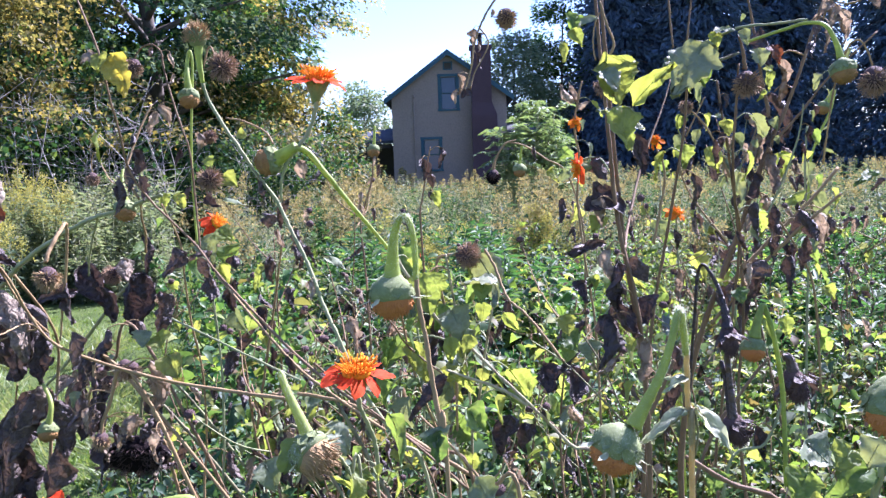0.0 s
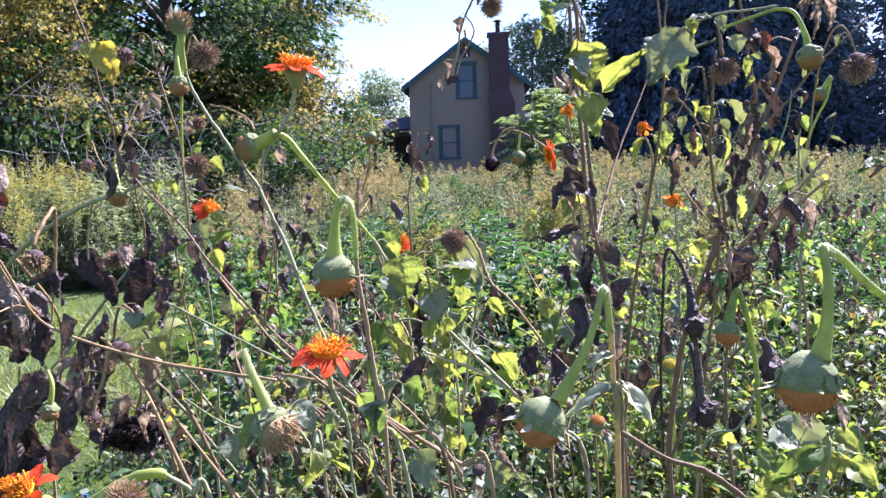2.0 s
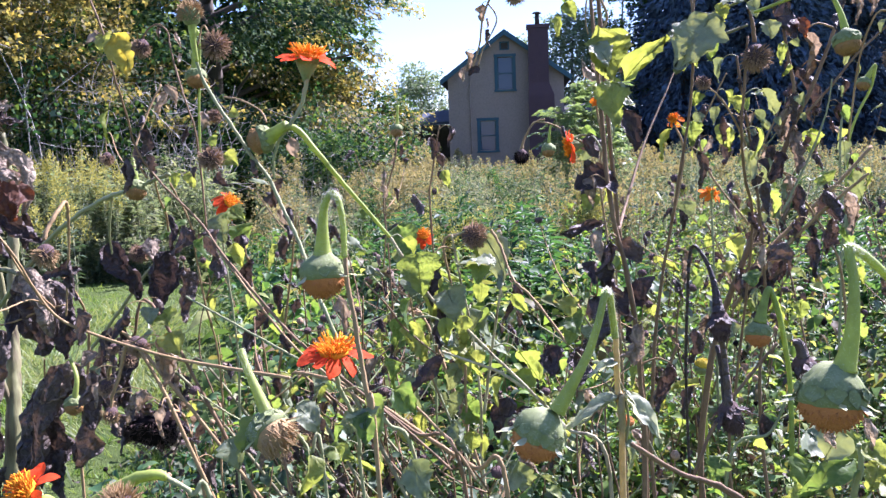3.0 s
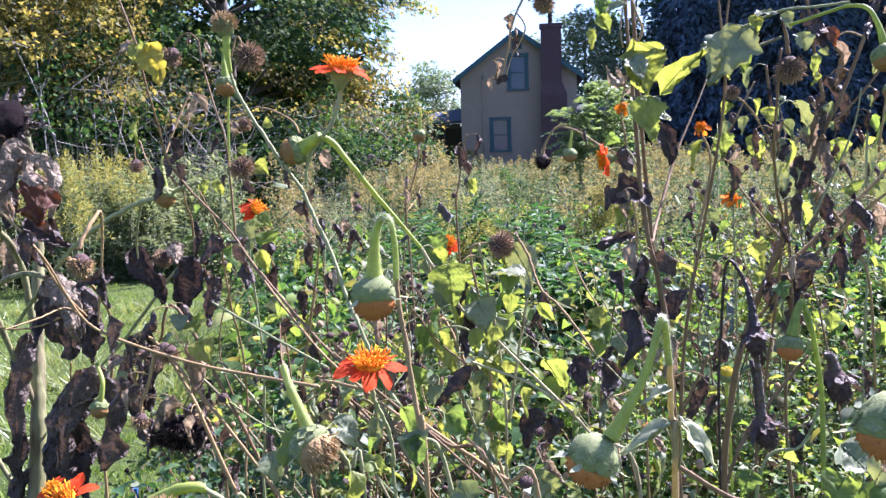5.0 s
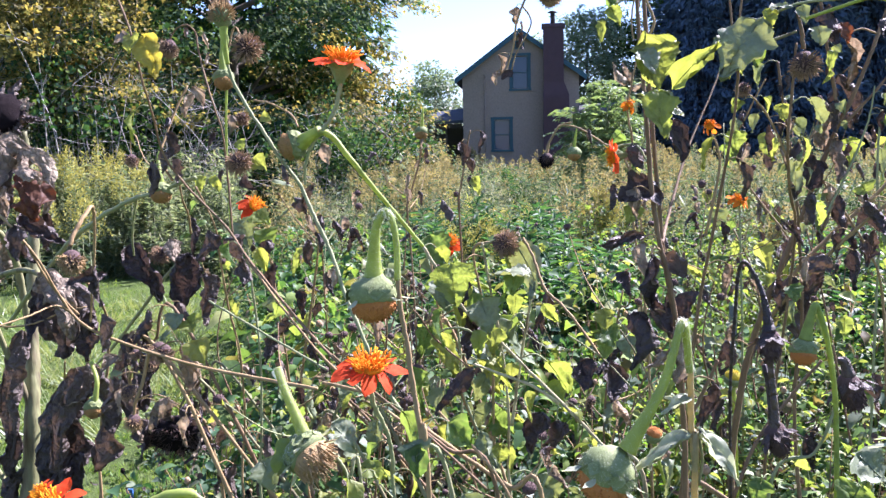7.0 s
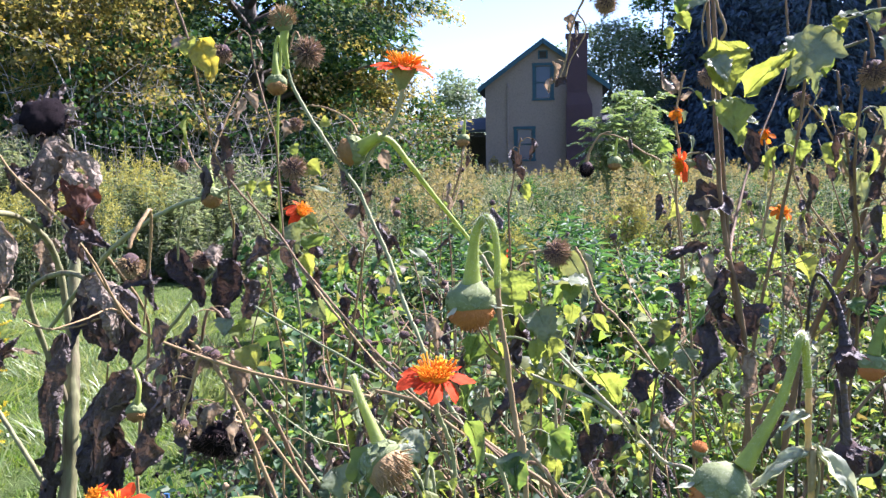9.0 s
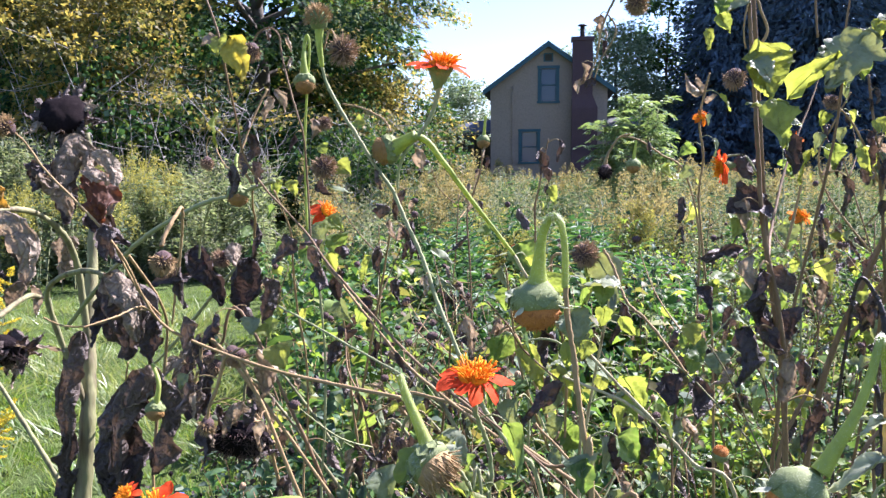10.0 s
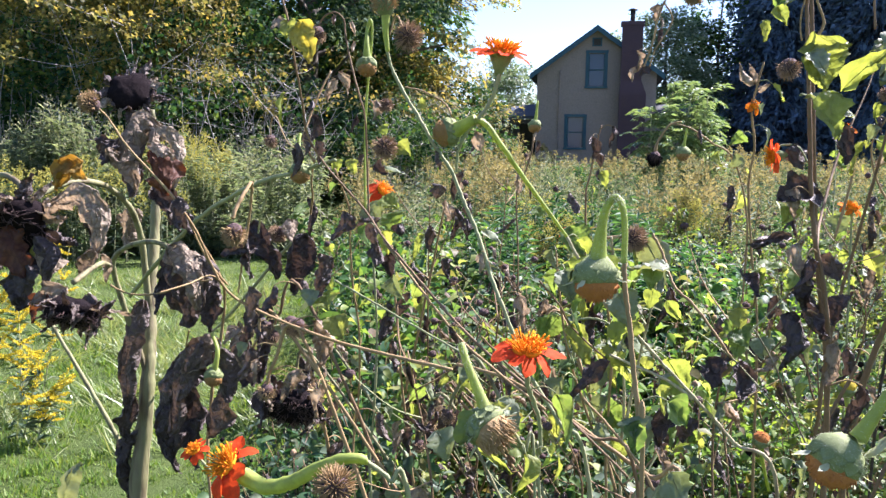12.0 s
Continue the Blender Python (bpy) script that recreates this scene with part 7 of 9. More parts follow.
leaf(near_budded, (0.417, 0.750, 1.215), (0.368, 0.730, 1.191), 0.0279, "leaf", face=(0, -0.7, 0.7), sag=0.3, fold=0.7, crumple=0.12)
leaf(near_budded, (0.411, 0.720, 1.237), (0.433, 0.700, 1.228), 0.0248, "leaf_yellow", face=(0.2, -0.8, 0.6), sag=0.3, fold=0.7, crumple=0.12)
leaf(near_budded, (0.395, 0.800, 1.162), (0.366, 0.780, 1.139), 0.0310, "leaf_yellow", face=(0, -0.8, 0.6), sag=0.3, fold=0.7, crumple=0.12)
leaf(near_budded, (0.419, 0.700, 1.218), (0.439, 0.680, 1.201), 0.0279, "leaf_yellow", face=(0, -0.8, 0.6), sag=0.3, fold=0.7, crumple=0.12)
stem(near_budded, [(0.413, 0.730, 1.236), (0.417, 0.735, 1.215), (0.416, 0.745, 1.184), (0.412, 0.750, 1.138), (0.30, 0.70, 0.4), (0.24, 0.62, -0.01)], 0.0022, 0.0035, "stem")
stem(near_budded, [(0.200, 0.600, 1.286), (0.234, 0.600, 1.264), (0.267, 0.600, 1.252), (0.294, 0.600, 1.231)], 0.0016, 0.0022, "stem_purple")
dead_leaf(near_budded, (0.301, 0.500, 1.331), (0.305, 0.500, 1.318), 0.0059, "leaf_tan", 1.3)

glowing_leaved = plant("mexican_sunflower_plant", "tall Mexican sunflower with glowing yellow-green leaves and red flower", (0.270, 1.080, 0.000))
dress(glowing_leaved, stem(glowing_leaved, [(0.216, 1.065, 1.775), (0.218, 1.060, 1.714), (0.221, 1.055, 1.659), (0.226, 1.050, 1.591), (0.230, 1.045, 1.530), (0.234, 1.040, 1.468), (0.243, 1.040, 1.406), (0.256, 1.040, 1.350), (0.267, 1.045, 1.285), (0.276, 1.060, 1.193), (0.282, 1.070, 1.069), (0.277, 1.074, 0.588), (0.270, 1.080, -0.010)], 0.0020, 0.0039, "stem_purple"), 7, ('leaf_dead', 'leaf_dead', 'leaf_tan'), 0.054, 51, 0.42, 0.75)
leaf(glowing_leaved, (0.215, 1.050, 1.632), (0.260, 1.020, 1.632), 0.0290, "leaf_yellow", face=(0.1, -1, 0.2), sag=0.05, fold=0.2)
leaf(glowing_leaved, (0.236, 1.050, 1.641), (0.245, 1.030, 1.582), 0.0522, "leaf_yellow", face=(0.1, -1, 0.2), sag=0.05, fold=0.25)
leaf(glowing_leaved, (0.227, 1.050, 1.625), (0.228, 1.030, 1.591), 0.0247, "leaf_yellow", face=(-0.1, -1, 0.2), sag=0.1, fold=0.2)
leaf(glowing_leaved, (0.221, 1.030, 1.624), (0.239, 1.010, 1.604), 0.0313, "leaf_dull", face=(0.1, -0.6, 0.8), sag=0.3, fold=0.2)
leaf(glowing_leaved, (0.254, 1.020, 1.580), (0.293, 0.990, 1.629), 0.0282, "leaf", face=(-0.4, -1, 0.3), sag=0.15, fold=0.5)
leaf(glowing_leaved, (0.216, 1.020, 1.573), (0.261, 0.980, 1.564), 0.0437, "leaf_dull", face=(0, -0.3, 1), sag=0.25, fold=0.3)
leaf(glowing_leaved, (0.232, 0.980, 1.574), (0.234, 0.955, 1.523), 0.0352, "leaf_yellow", face=(0.1, -1, 0.1), sag=0.02, fold=0.3)
dead_leaf(glowing_leaved, (0.260, 1.040, 1.545), (0.269, 1.030, 1.495), 0.0292, "leaf_dead", 1.2)
leaf(glowing_leaved, (0.199, 1.080, 1.702), (0.188, 1.070, 1.684), 0.0299, "leaf", face=(0, -0.8, 0.6))
leaf(glowing_leaved, (0.190, 1.080, 1.685), (0.200, 1.070, 1.661), 0.0194, "leaf_yellow", face=(0, -1, 0.1))
leaf(glowing_leaved, (0.182, 1.090, 1.670), (0.179, 1.080, 1.643), 0.0136, "leaf_yellow", face=(0, -1, 0.1))
leaf(glowing_leaved, (0.219, 1.060, 1.694), (0.193, 1.050, 1.683), 0.0220, "leaf_dull", face=(0, -0.4, 1))
stem(glowing_leaved, [(0.227, 1.050, 1.638), (0.238, 1.050, 1.658), (0.229, 1.050, 1.685), (0.221, 1.050, 1.712)], 0.0018, 0.0014, "stem_dry")
stem(glowing_leaved, [(0.215, 1.050, 1.639), (0.212, 1.050, 1.659), (0.215, 1.050, 1.685), (0.221, 1.050, 1.698)], 0.0010, 0.0010, "stem_dry")
dead_leaf(glowing_leaved, (0.240, 1.050, 1.471), (0.197, 1.030, 1.443), 0.0374, "leaf_dead", 0.9, face=(0, -1, 0.4))
leaf(glowing_leaved, (0.216, 1.050, 1.444), (0.208, 1.040, 1.422), 0.0247, "leaf_yellow", face=(0, -1, 0.1))
stem(glowing_leaved, [(0.230, 1.045, 1.496), (0.219, 1.050, 1.515), (0.203, 1.055, 1.517), (0.190, 1.050, 1.511)], 0.0014, 0.0014, "stem")
flower(glowing_leaved, (0.192, 1.050, 1.504), (-1.0, 0.05, -0.12), 0.0450, petals=9, droop=0.1)
dead_leaf(glowing_leaved, (0.214, 1.050, 1.518), (0.226, 1.040, 1.489), 0.0311, "leaf_dead", 1.2)
dead_leaf(glowing_leaved, (0.255, 1.060, 1.386), (0.277, 1.050, 1.355), 0.0343, "leaf_dead", 1.0)
dead_leaf(glowing_leaved, (0.271, 1.080, 1.328), (0.284, 1.070, 1.297), 0.0408, "leaf_dead", 1.2)
leaf(glowing_leaved, (0.253, 1.150, 1.355), (0.239, 1.130, 1.328), 0.0238, "leaf", face=(0, -1, 0.2))
dead_leaf(glowing_leaved, (0.243, 1.150, 1.394), (0.180, 1.130, 1.390), 0.0186, "leaf_dead", 1.7)
stem(glowing_leaved, [(0.374, 1.300, 1.637), (0.354, 1.270, 1.594), (0.305, 1.200, 1.506), (0.268, 1.120, 1.427), (0.250, 1.060, 1.396)], 0.0009, 0.0026, "stem_purple")

dull_leaved = plant("mexican_sunflower_plant", "Mexican sunflower with a large dull leaf and nodding bristly heads", (0.460, 1.300, 0.000))
dress(dull_leaved, stem(dull_leaved, [(0.381, 1.200, 1.761), (0.376, 1.200, 1.717), (0.372, 1.200, 1.672), (0.374, 1.210, 1.612), (0.372, 1.220, 1.551), (0.363, 1.230, 1.480), (0.352, 1.250, 1.389), (0.341, 1.270, 1.302), (0.332, 1.280, 1.213), (0.329, 1.290, 1.121), (0.330, 1.300, 0.970), (0.382, 1.300, 0.534), (0.460, 1.300, -0.010)], 0.0012, 0.0036, "stem_purple"), 9, ('leaf_dead', 'leaf_dull', 'leaf_dead', 'leaf_tan', 'leaf_yellow'), 0.043, 61, 0.15, 0.8)
leaf(dull_leaved, (0.393, 1.190, 1.673), (0.344, 1.160, 1.602), 0.0658, "leaf_dull", face=(-0.2, -1, 0.2), sag=0.1, fold=0.15)
leaf(dull_leaved, (0.392, 1.200, 1.671), (0.389, 1.180, 1.616), 0.0332, "leaf", face=(0.3, -1, 0.2), sag=0.1, fold=0.3)
leaf(dull_leaved, (0.355, 1.200, 1.658), (0.332, 1.180, 1.642), 0.0166, "leaf_dull", face=(0, -0.8, 0.6))
stem(dull_leaved, [(0.381, 1.200, 1.672), (0.404, 1.190, 1.680), (0.441, 1.180, 1.694), (0.458, 1.100, 1.684), (0.471, 1.030, 1.677)], 0.0019, 0.0016, "stem")
stem(dull_leaved, [(0.403, 1.190, 1.648), (0.423, 1.190, 1.653), (0.443, 1.190, 1.660)], 0.0023, 0.0018, "stem_pale")
leaf(dull_leaved, (0.408, 1.190, 1.691), (0.438, 1.180, 1.695), 0.0214, "leaf_dull", face=(0, -0.5, 0.8))
leaf(dull_leaved, (0.408, 1.190, 1.691), (0.409, 1.180, 1.666), 0.0214, "leaf_yellow", face=(0, -1, 0.2))
leaf(dull_leaved, (0.448, 1.190, 1.693), (0.453, 1.180, 1.669), 0.0181, "leaf_dull", face=(0, -0.8, 0.4))
seed_head(dull_leaved, (0.456, 1.195, 1.618), (0.2, -0.4, -0.85), 0.0413, "seed")
stem(dull_leaved, [(0.455, 1.200, 1.638), (0.453, 1.200, 1.657), (0.449, 1.200, 1.676), (0.446, 1.200, 1.683)], 0.0035, 0.0012, "stem_purple")
leaf(dull_leaved, (0.473, 1.200, 1.667), (0.476, 1.190, 1.641), 0.0282, "leaf_dull", face=(0, -1, 0.2))
leaf(dull_leaved, (0.499, 1.220, 1.638), (0.494, 1.210, 1.607), 0.0135, "leaf_yellow", face=(0, -1, 0.2))
dress(dull_leaved, stem(dull_leaved, [(0.446, 1.200, 1.646), (0.442, 1.200, 1.585), (0.441, 1.210, 1.516), (0.457, 1.250, 1.451), (0.482, 1.300, 1.389), (0.487, 1.350, 1.249), (0.479, 1.380, 1.092), (0.477, 1.400, 0.928), (0.534, 1.408, 0.510), (0.620, 1.420, -0.010)], 0.0017, 0.0029, "stem_purple"), 10, ('leaf_dead', 'leaf_dull', 'leaf_dead', 'leaf_tan', 'leaf_yellow'), 0.043, 62, 0.1, 0.6)
leaf(dull_leaved, (0.381, 1.250, 1.535), (0.381, 1.240, 1.499), 0.0311, "leaf_yellow", face=(0, -1, 0.2))
leaf(dull_leaved, (0.438, 1.300, 1.530), (0.445, 1.290, 1.488), 0.0305, "leaf_yellow", face=(0, -1, 0.2))
leaf(dull_leaved, (0.444, 1.250, 1.569), (0.444, 1.240, 1.545), 0.0242, "leaf_yellow", face=(0, -1, 0.2))
dead_leaf(dull_leaved, (0.446, 1.300, 1.505), (0.442, 1.300, 1.475), 0.0210, "leaf_dead", 1.4)
dead_leaf(dull_leaved, (0.393, 1.250, 1.515), (0.387, 1.250, 1.487), 0.0202, "leaf_dead", 1.4)
flower(dull_leaved, (0.422, 1.600, 1.550), (-0.3, -0.5, 0.4), 0.0398, petals=6, droop=0.9, rays='petal_orange')
stem(dull_leaved, [(0.425, 1.600, 1.537), (0.440, 1.600, 1.479), (0.417, 1.600, 1.352)], 0.0019, 0.0028, "stem_dry")
bud(dull_leaved, (0.493, 0.980, 1.607), (0.1, -0.25, -0.95), 0.0312, [(0.492, 0.985, 1.623), (0.488, 0.990, 1.643), (0.480, 1.000, 1.664), (0.468, 1.020, 1.671), (0.459, 1.050, 1.671), (0.433, 1.120, 1.666)], 0.0039, 0.0020, disc_mat='disc_dull')
seed_head(dull_leaved, (0.719, 1.355, 1.630), (0.1, -0.3, -0.9), 0.0524, "seed")
stem(dull_leaved, [(0.718, 1.360, 1.650), (0.709, 1.360, 1.677), (0.695, 1.360, 1.695), (0.682, 1.370, 1.684), (0.674, 1.400, 1.625), (0.679, 1.450, 1.497)], 0.0016, 0.0017, "stem_dry")

forked = plant("mexican_sunflower_plant", "large forked Mexican sunflower with purple-brown stems and black leaves", (0.620, 1.680, 0.000))
dress(forked, stem(forked, [(0.782, 1.630, 1.882), (0.750, 1.620, 1.802), (0.727, 1.620, 1.734), (0.700, 1.610, 1.663), (0.671, 1.610, 1.589), (0.647, 1.610, 1.538), (0.618, 1.610, 1.461), (0.592, 1.620, 1.372), (0.559, 1.630, 1.275), (0.523, 1.650, 1.155), (0.499, 1.660, 1.027), (0.490, 1.680, 0.808), (0.542, 1.680, 0.444), (0.620, 1.680, -0.010)], 0.0023, 0.0075, "stem_purple"), 12, ('leaf_dead', 'leaf_dead', 'leaf_tan'), 0.079, 71, 0.1, 0.8)
dress(forked, stem(forked, [(0.581, 1.600, 1.897), (0.606, 1.600, 1.787), (0.625, 1.600, 1.676), (0.642, 1.605, 1.595), (0.648, 1.610, 1.538)], 0.0022, 0.0039, "stem_purple"), 9, ('leaf_dead', 'leaf_dull', 'leaf_yellow', 'leaf_dead'), 0.032, 72)
dress(forked, stem(forked, [(0.862, 1.630, 1.748), (0.763, 1.620, 1.661), (0.713, 1.615, 1.602), (0.662, 1.610, 1.548)], 0.0017, 0.0033, "stem_purple"), 6, ('leaf_dead', 'leaf_dull'), 0.032, 73)
dead_leaf(forked, (0.640, 1.600, 1.589), (0.654, 1.600, 1.533), 0.0345, "leaf_dead", 1.3)
dead_leaf(forked, (0.618, 1.580, 1.753), (0.629, 1.570, 1.682), 0.0341, "leaf_dead", 1.3)
leaf(forked, (0.639, 1.580, 1.722), (0.651, 1.570, 1.686), 0.0371, "leaf_rust", face=(0.5, -1, 0.1))
dead_leaf(forked, (0.620, 1.600, 1.482), (0.600, 1.600, 1.426), 0.0535, "leaf_dead", 1.2)
dead_leaf(forked, (0.546, 1.600, 1.263), (0.551, 1.600, 1.198), 0.0517, "leaf_dead", 1.2)
dress(forked, stem(forked, [(0.821, 1.700, 1.485), (0.752, 1.680, 1.417), (0.676, 1.670, 1.349), (0.607, 1.650, 1.287), (0.562, 1.640, 1.234)], 0.0033, 0.0044, "stem_dry"), 7, ('leaf_dead', 'leaf_dull', 'leaf_dead', 'leaf_tan', 'leaf_yellow'), 0.065, 74)
dress(forked, stem(forked, [(0.735, 1.500, 1.441), (0.680, 1.520, 1.388), (0.644, 1.550, 1.341), (0.595, 1.580, 1.276), (0.536, 1.620, 1.184)], 0.0026, 0.0038, "stem_dry"), 6, ('leaf_dead', 'leaf_dead', 'leaf_tan'), 0.058, 75)
dead_leaf(forked, (0.655, 1.600, 1.419), (0.646, 1.600, 1.335), 0.0345, "leaf_dead", 1.5)
dead_leaf(forked, (0.672, 1.550, 1.391), (0.702, 1.540, 1.360), 0.0368, "leaf_dead", 1.0)
dead_leaf(forked, (0.682, 1.550, 1.339), (0.674, 1.540, 1.295), 0.0334, "leaf_dead", 1.4)
dead_leaf(forked, (0.598, 1.500, 1.322), (0.569, 1.500, 1.293), 0.0485, "leaf_dead", 1.0)
dress(forked, stem(forked, [(0.569, 1.600, 1.526), (0.600, 1.600, 1.473), (0.647, 1.620, 1.418), (0.710, 1.620, 1.321), (0.741, 1.620, 1.234), (0.768, 1.650, 1.028)], 0.0019, 0.0026, "stem_dry"), 8, ('leaf_dead', 'leaf_dull', 'leaf_dead', 'leaf_tan', 'leaf_yellow'), 0.050, 76)
dress(forked, stem(forked, [(0.842, 1.900, 1.581), (0.838, 1.900, 1.459), (0.847, 1.900, 1.310), (0.845, 1.900, 1.082), (0.852, 1.900, 0.715), (0.931, 1.920, 0.393), (1.050, 1.950, -0.010)], 0.0026, 0.0033, "stem"), 12, ('leaf', 'leaf', 'leaf_yellow', 'leaf_dull'), 0.050, 77, 0.05, 0.7)
leaf(forked, (0.705, 1.700, 1.522), (0.708, 1.690, 1.473), 0.0399, "leaf", face=(0, -1, 0.2))
leaf(forked, (0.728, 1.700, 1.433), (0.740, 1.690, 1.411), 0.0470, "leaf", face=(0, -0.8, 0.5))
bud(forked, (0.954, 2.070, 1.630), (-0.3, -0.3, -0.9), 0.0343, [(0.959, 2.070, 1.639), (0.967, 2.070, 1.653), (0.980, 2.070, 1.672), (0.970, 2.070, 1.619), (0.944, 2.070, 1.565), (0.923, 2.070, 1.497), (0.918, 2.070, 1.386)], 0.0082, 0.0031, disc_mat='disc_dull')
stem(forked, [(0.706, 1.450, 1.815), (0.691, 1.450, 1.776), (0.675, 1.450, 1.743), (0.662, 1.450, 1.708)], 0.0022, 0.0012, "stem_dry")
stem(forked, [(0.764, 1.450, 1.812), (0.745, 1.450, 1.779), (0.721, 1.450, 1.770), (0.698, 1.450, 1.774)], 0.0022, 0.0014, "stem_dry")
dead_leaf(forked, (0.691, 1.450, 1.774), (0.655, 1.430, 1.745), 0.0200, "leaf_tan", 1.8)
dead_leaf(forked, (0.698, 1.450, 1.771), (0.679, 1.430, 1.722), 0.0220, "leaf_tan", 2.0)
dead_leaf(forked, (0.706, 1.450, 1.766), (0.707, 1.430, 1.699), 0.0200, "leaf_tan", 2.2)
dead_leaf(forked, (0.675, 1.450, 1.747), (0.655, 1.430, 1.711), 0.0160, "leaf_dead", 1.8)
dead_leaf(forked, (0.755, 1.450, 1.783), (0.762, 1.430, 1.755), 0.0200, "leaf_tan", 1.4)
dead_leaf(forked, (0.662, 1.450, 1.710), (0.653, 1.430, 1.676), 0.0180, "leaf_dead", 1.6)
stem(forked, [(0.448, 1.600, 1.848), (0.453, 1.600, 1.782), (0.458, 1.600, 1.727)], 0.0018, 0.0022, "stem_purple")

nodding = plant("mexican_sunflower_plant", "Mexican sunflower with nodding withered heads and one orange bud", (0.420, 1.150, 0.000))
bud(nodding, (0.348, 0.950, 1.297), (0.05, -0.3, -0.95), 0.0328, [(0.347, 0.950, 1.311), (0.345, 0.955, 1.333), (0.341, 0.960, 1.354), (0.335, 0.965, 1.370), (0.325, 0.970, 1.385), (0.321, 0.980, 1.371), (0.323, 1.000, 1.321), (0.331, 1.050, 1.211), (0.346, 1.100, 1.057)], 0.0061, 0.0019, dead=True, neck_mat='leaf_dead')
bud(nodding, (0.374, 1.010, 1.167), (0.1, -0.3, -0.95), 0.0279, [(0.373, 1.010, 1.180), (0.369, 1.012, 1.207), (0.366, 1.015, 1.232), (0.362, 1.020, 1.256)], 0.0055, 0.0025, dead=True, neck_mat='leaf_dead')
bud(nodding, (0.376, 1.010, 1.170), (0.3, -0.2, -0.9), 0.0391, [(0.373, 1.010, 1.184), (0.371, 1.010, 1.215), (0.368, 1.010, 1.246), (0.362, 1.000, 1.273)], 0.0055, 0.0030, dead=True, neck_mat='leaf_dead')
bud(nodding, (0.447, 1.144, 1.240), (-0.1, -0.3, -0.95), 0.0364, [(0.449, 1.144, 1.257), (0.454, 1.145, 1.282), (0.460, 1.146, 1.301), (0.465, 1.147, 1.297), (0.476, 1.150, 1.265), (0.484, 1.150, 1.226), (0.492, 1.150, 1.164), (0.497, 1.150, 1.036)], 0.0074, 0.0034)
bud(nodding, (0.530, 1.200, 1.172), (0.2, -0.3, -0.9), 0.0498, [(0.526, 1.200, 1.193), (0.520, 1.200, 1.213), (0.512, 1.200, 1.213)], 0.0078, 0.0042, dead=True, neck_mat='leaf_dead')
dress(nodding, stem(nodding, [(0.492, 1.150, 1.164), (0.467, 1.150, 1.100), (0.407, 1.150, 1.035), (0.412, 1.150, 0.569), (0.420, 1.150, -0.010)], 0.0018, 0.0031, "stem"), 5, ('leaf_dull', 'leaf', 'leaf_yellow', 'leaf_dead'), 0.058, 81)
stem(nodding, [(0.490, 1.200, 1.214), (0.448, 1.190, 1.168), (0.397, 1.170, 1.109), (0.362, 1.150, 1.035)], 0.0023, 0.0028, "stem_purple")
stem(nodding, [(0.350, 1.200, 1.215), (0.330, 1.200, 1.166), (0.310, 1.200, 1.116), (0.301, 1.200, 1.005)], 0.0025, 0.0033, "stem_purple")
stem(nodding, [(0.221, 1.250, 1.248), (0.253, 1.250, 1.195), (0.286, 1.250, 1.116), (0.330, 1.220, 1.022)], 0.0012, 0.0014, "stem_pale")
stem(nodding, [(0.147, 1.300, 1.229), (0.199, 1.300, 1.192), (0.240, 1.280, 1.152), (0.286, 1.250, 1.103)], 0.0013, 0.0015, "stem_pale")
leaf(nodding, (0.476, 1.300, 1.303), (0.483, 1.280, 1.284), 0.0323, "leaf", face=(0, -0.6, 0.8))
leaf(nodding, (0.555, 1.300, 1.257), (0.554, 1.290, 1.227), 0.0270, "leaf_yellow", face=(0, -1, 0.2))
leaf(nodding, (0.457, 1.350, 1.313), (0.458, 1.340, 1.295), 0.0261, "leaf_yellow", face=(0, -1, 0.2))
leaf(nodding, (0.498, 1.250, 1.268), (0.522, 1.240, 1.228), 0.0138, "leaf", face=(0.3, -1, 0.2), sag=0.1, fold=0.3, form="lance")
leaf(nodding, (0.481, 1.050, 1.137), (0.513, 1.030, 1.109), 0.0581, "leaf_dull", face=(0, -0.5, 0.8))
leaf(nodding, (0.568, 1.100, 1.107), (0.537, 1.080, 1.083), 0.0456, "leaf", face=(0, -0.8, 0.6))
leaf(nodding, (0.590, 1.100, 1.099), (0.619, 1.080, 1.082), 0.0456, "leaf", face=(0, -0.8, 0.6))
leaf(nodding, (0.591, 1.100, 1.075), (0.575, 1.080, 1.043), 0.0350, "leaf_yellow", face=(0, -0.9, 0.4))
leaf(nodding, (0.508, 1.100, 1.076), (0.478, 1.080, 1.045), 0.0502, "leaf", face=(0, -0.8, 0.6))
leaf(nodding, (0.198, 1.267, 1.275), (0.200, 1.250, 1.248), 0.0315, "leaf_yellow", face=(0, -1, 0.2))
leaf(nodding, (0.197, 1.267, 1.244), (0.216, 1.250, 1.226), 0.0438, "leaf", face=(0, -0.6, 0.8))
leaf(nodding, (0.205, 1.267, 1.227), (0.195, 1.250, 1.205), 0.0315, "leaf", face=(0, -0.9, 0.4))
leaf(nodding, (0.235, 1.267, 1.235), (0.237, 1.250, 1.204), 0.0350, "leaf_dull", face=(0, -0.9, 0.4))
dead_leaf(nodding, (0.182, 1.300, 1.192), (0.170, 1.280, 1.143), 0.0420, "leaf_dead", 1.1)
dead_leaf(nodding, (0.212, 1.300, 1.187), (0.205, 1.280, 1.125), 0.0420, "leaf_dead", 1.1)
dead_leaf(nodding, (0.099, 1.200, 1.138), (0.094, 1.190, 1.077), 0.0453, "leaf_dead", 1.1)
dead_leaf(nodding, (0.124, 1.200, 1.125), (0.127, 1.190, 1.086), 0.0323, "leaf_dead", 1.2)

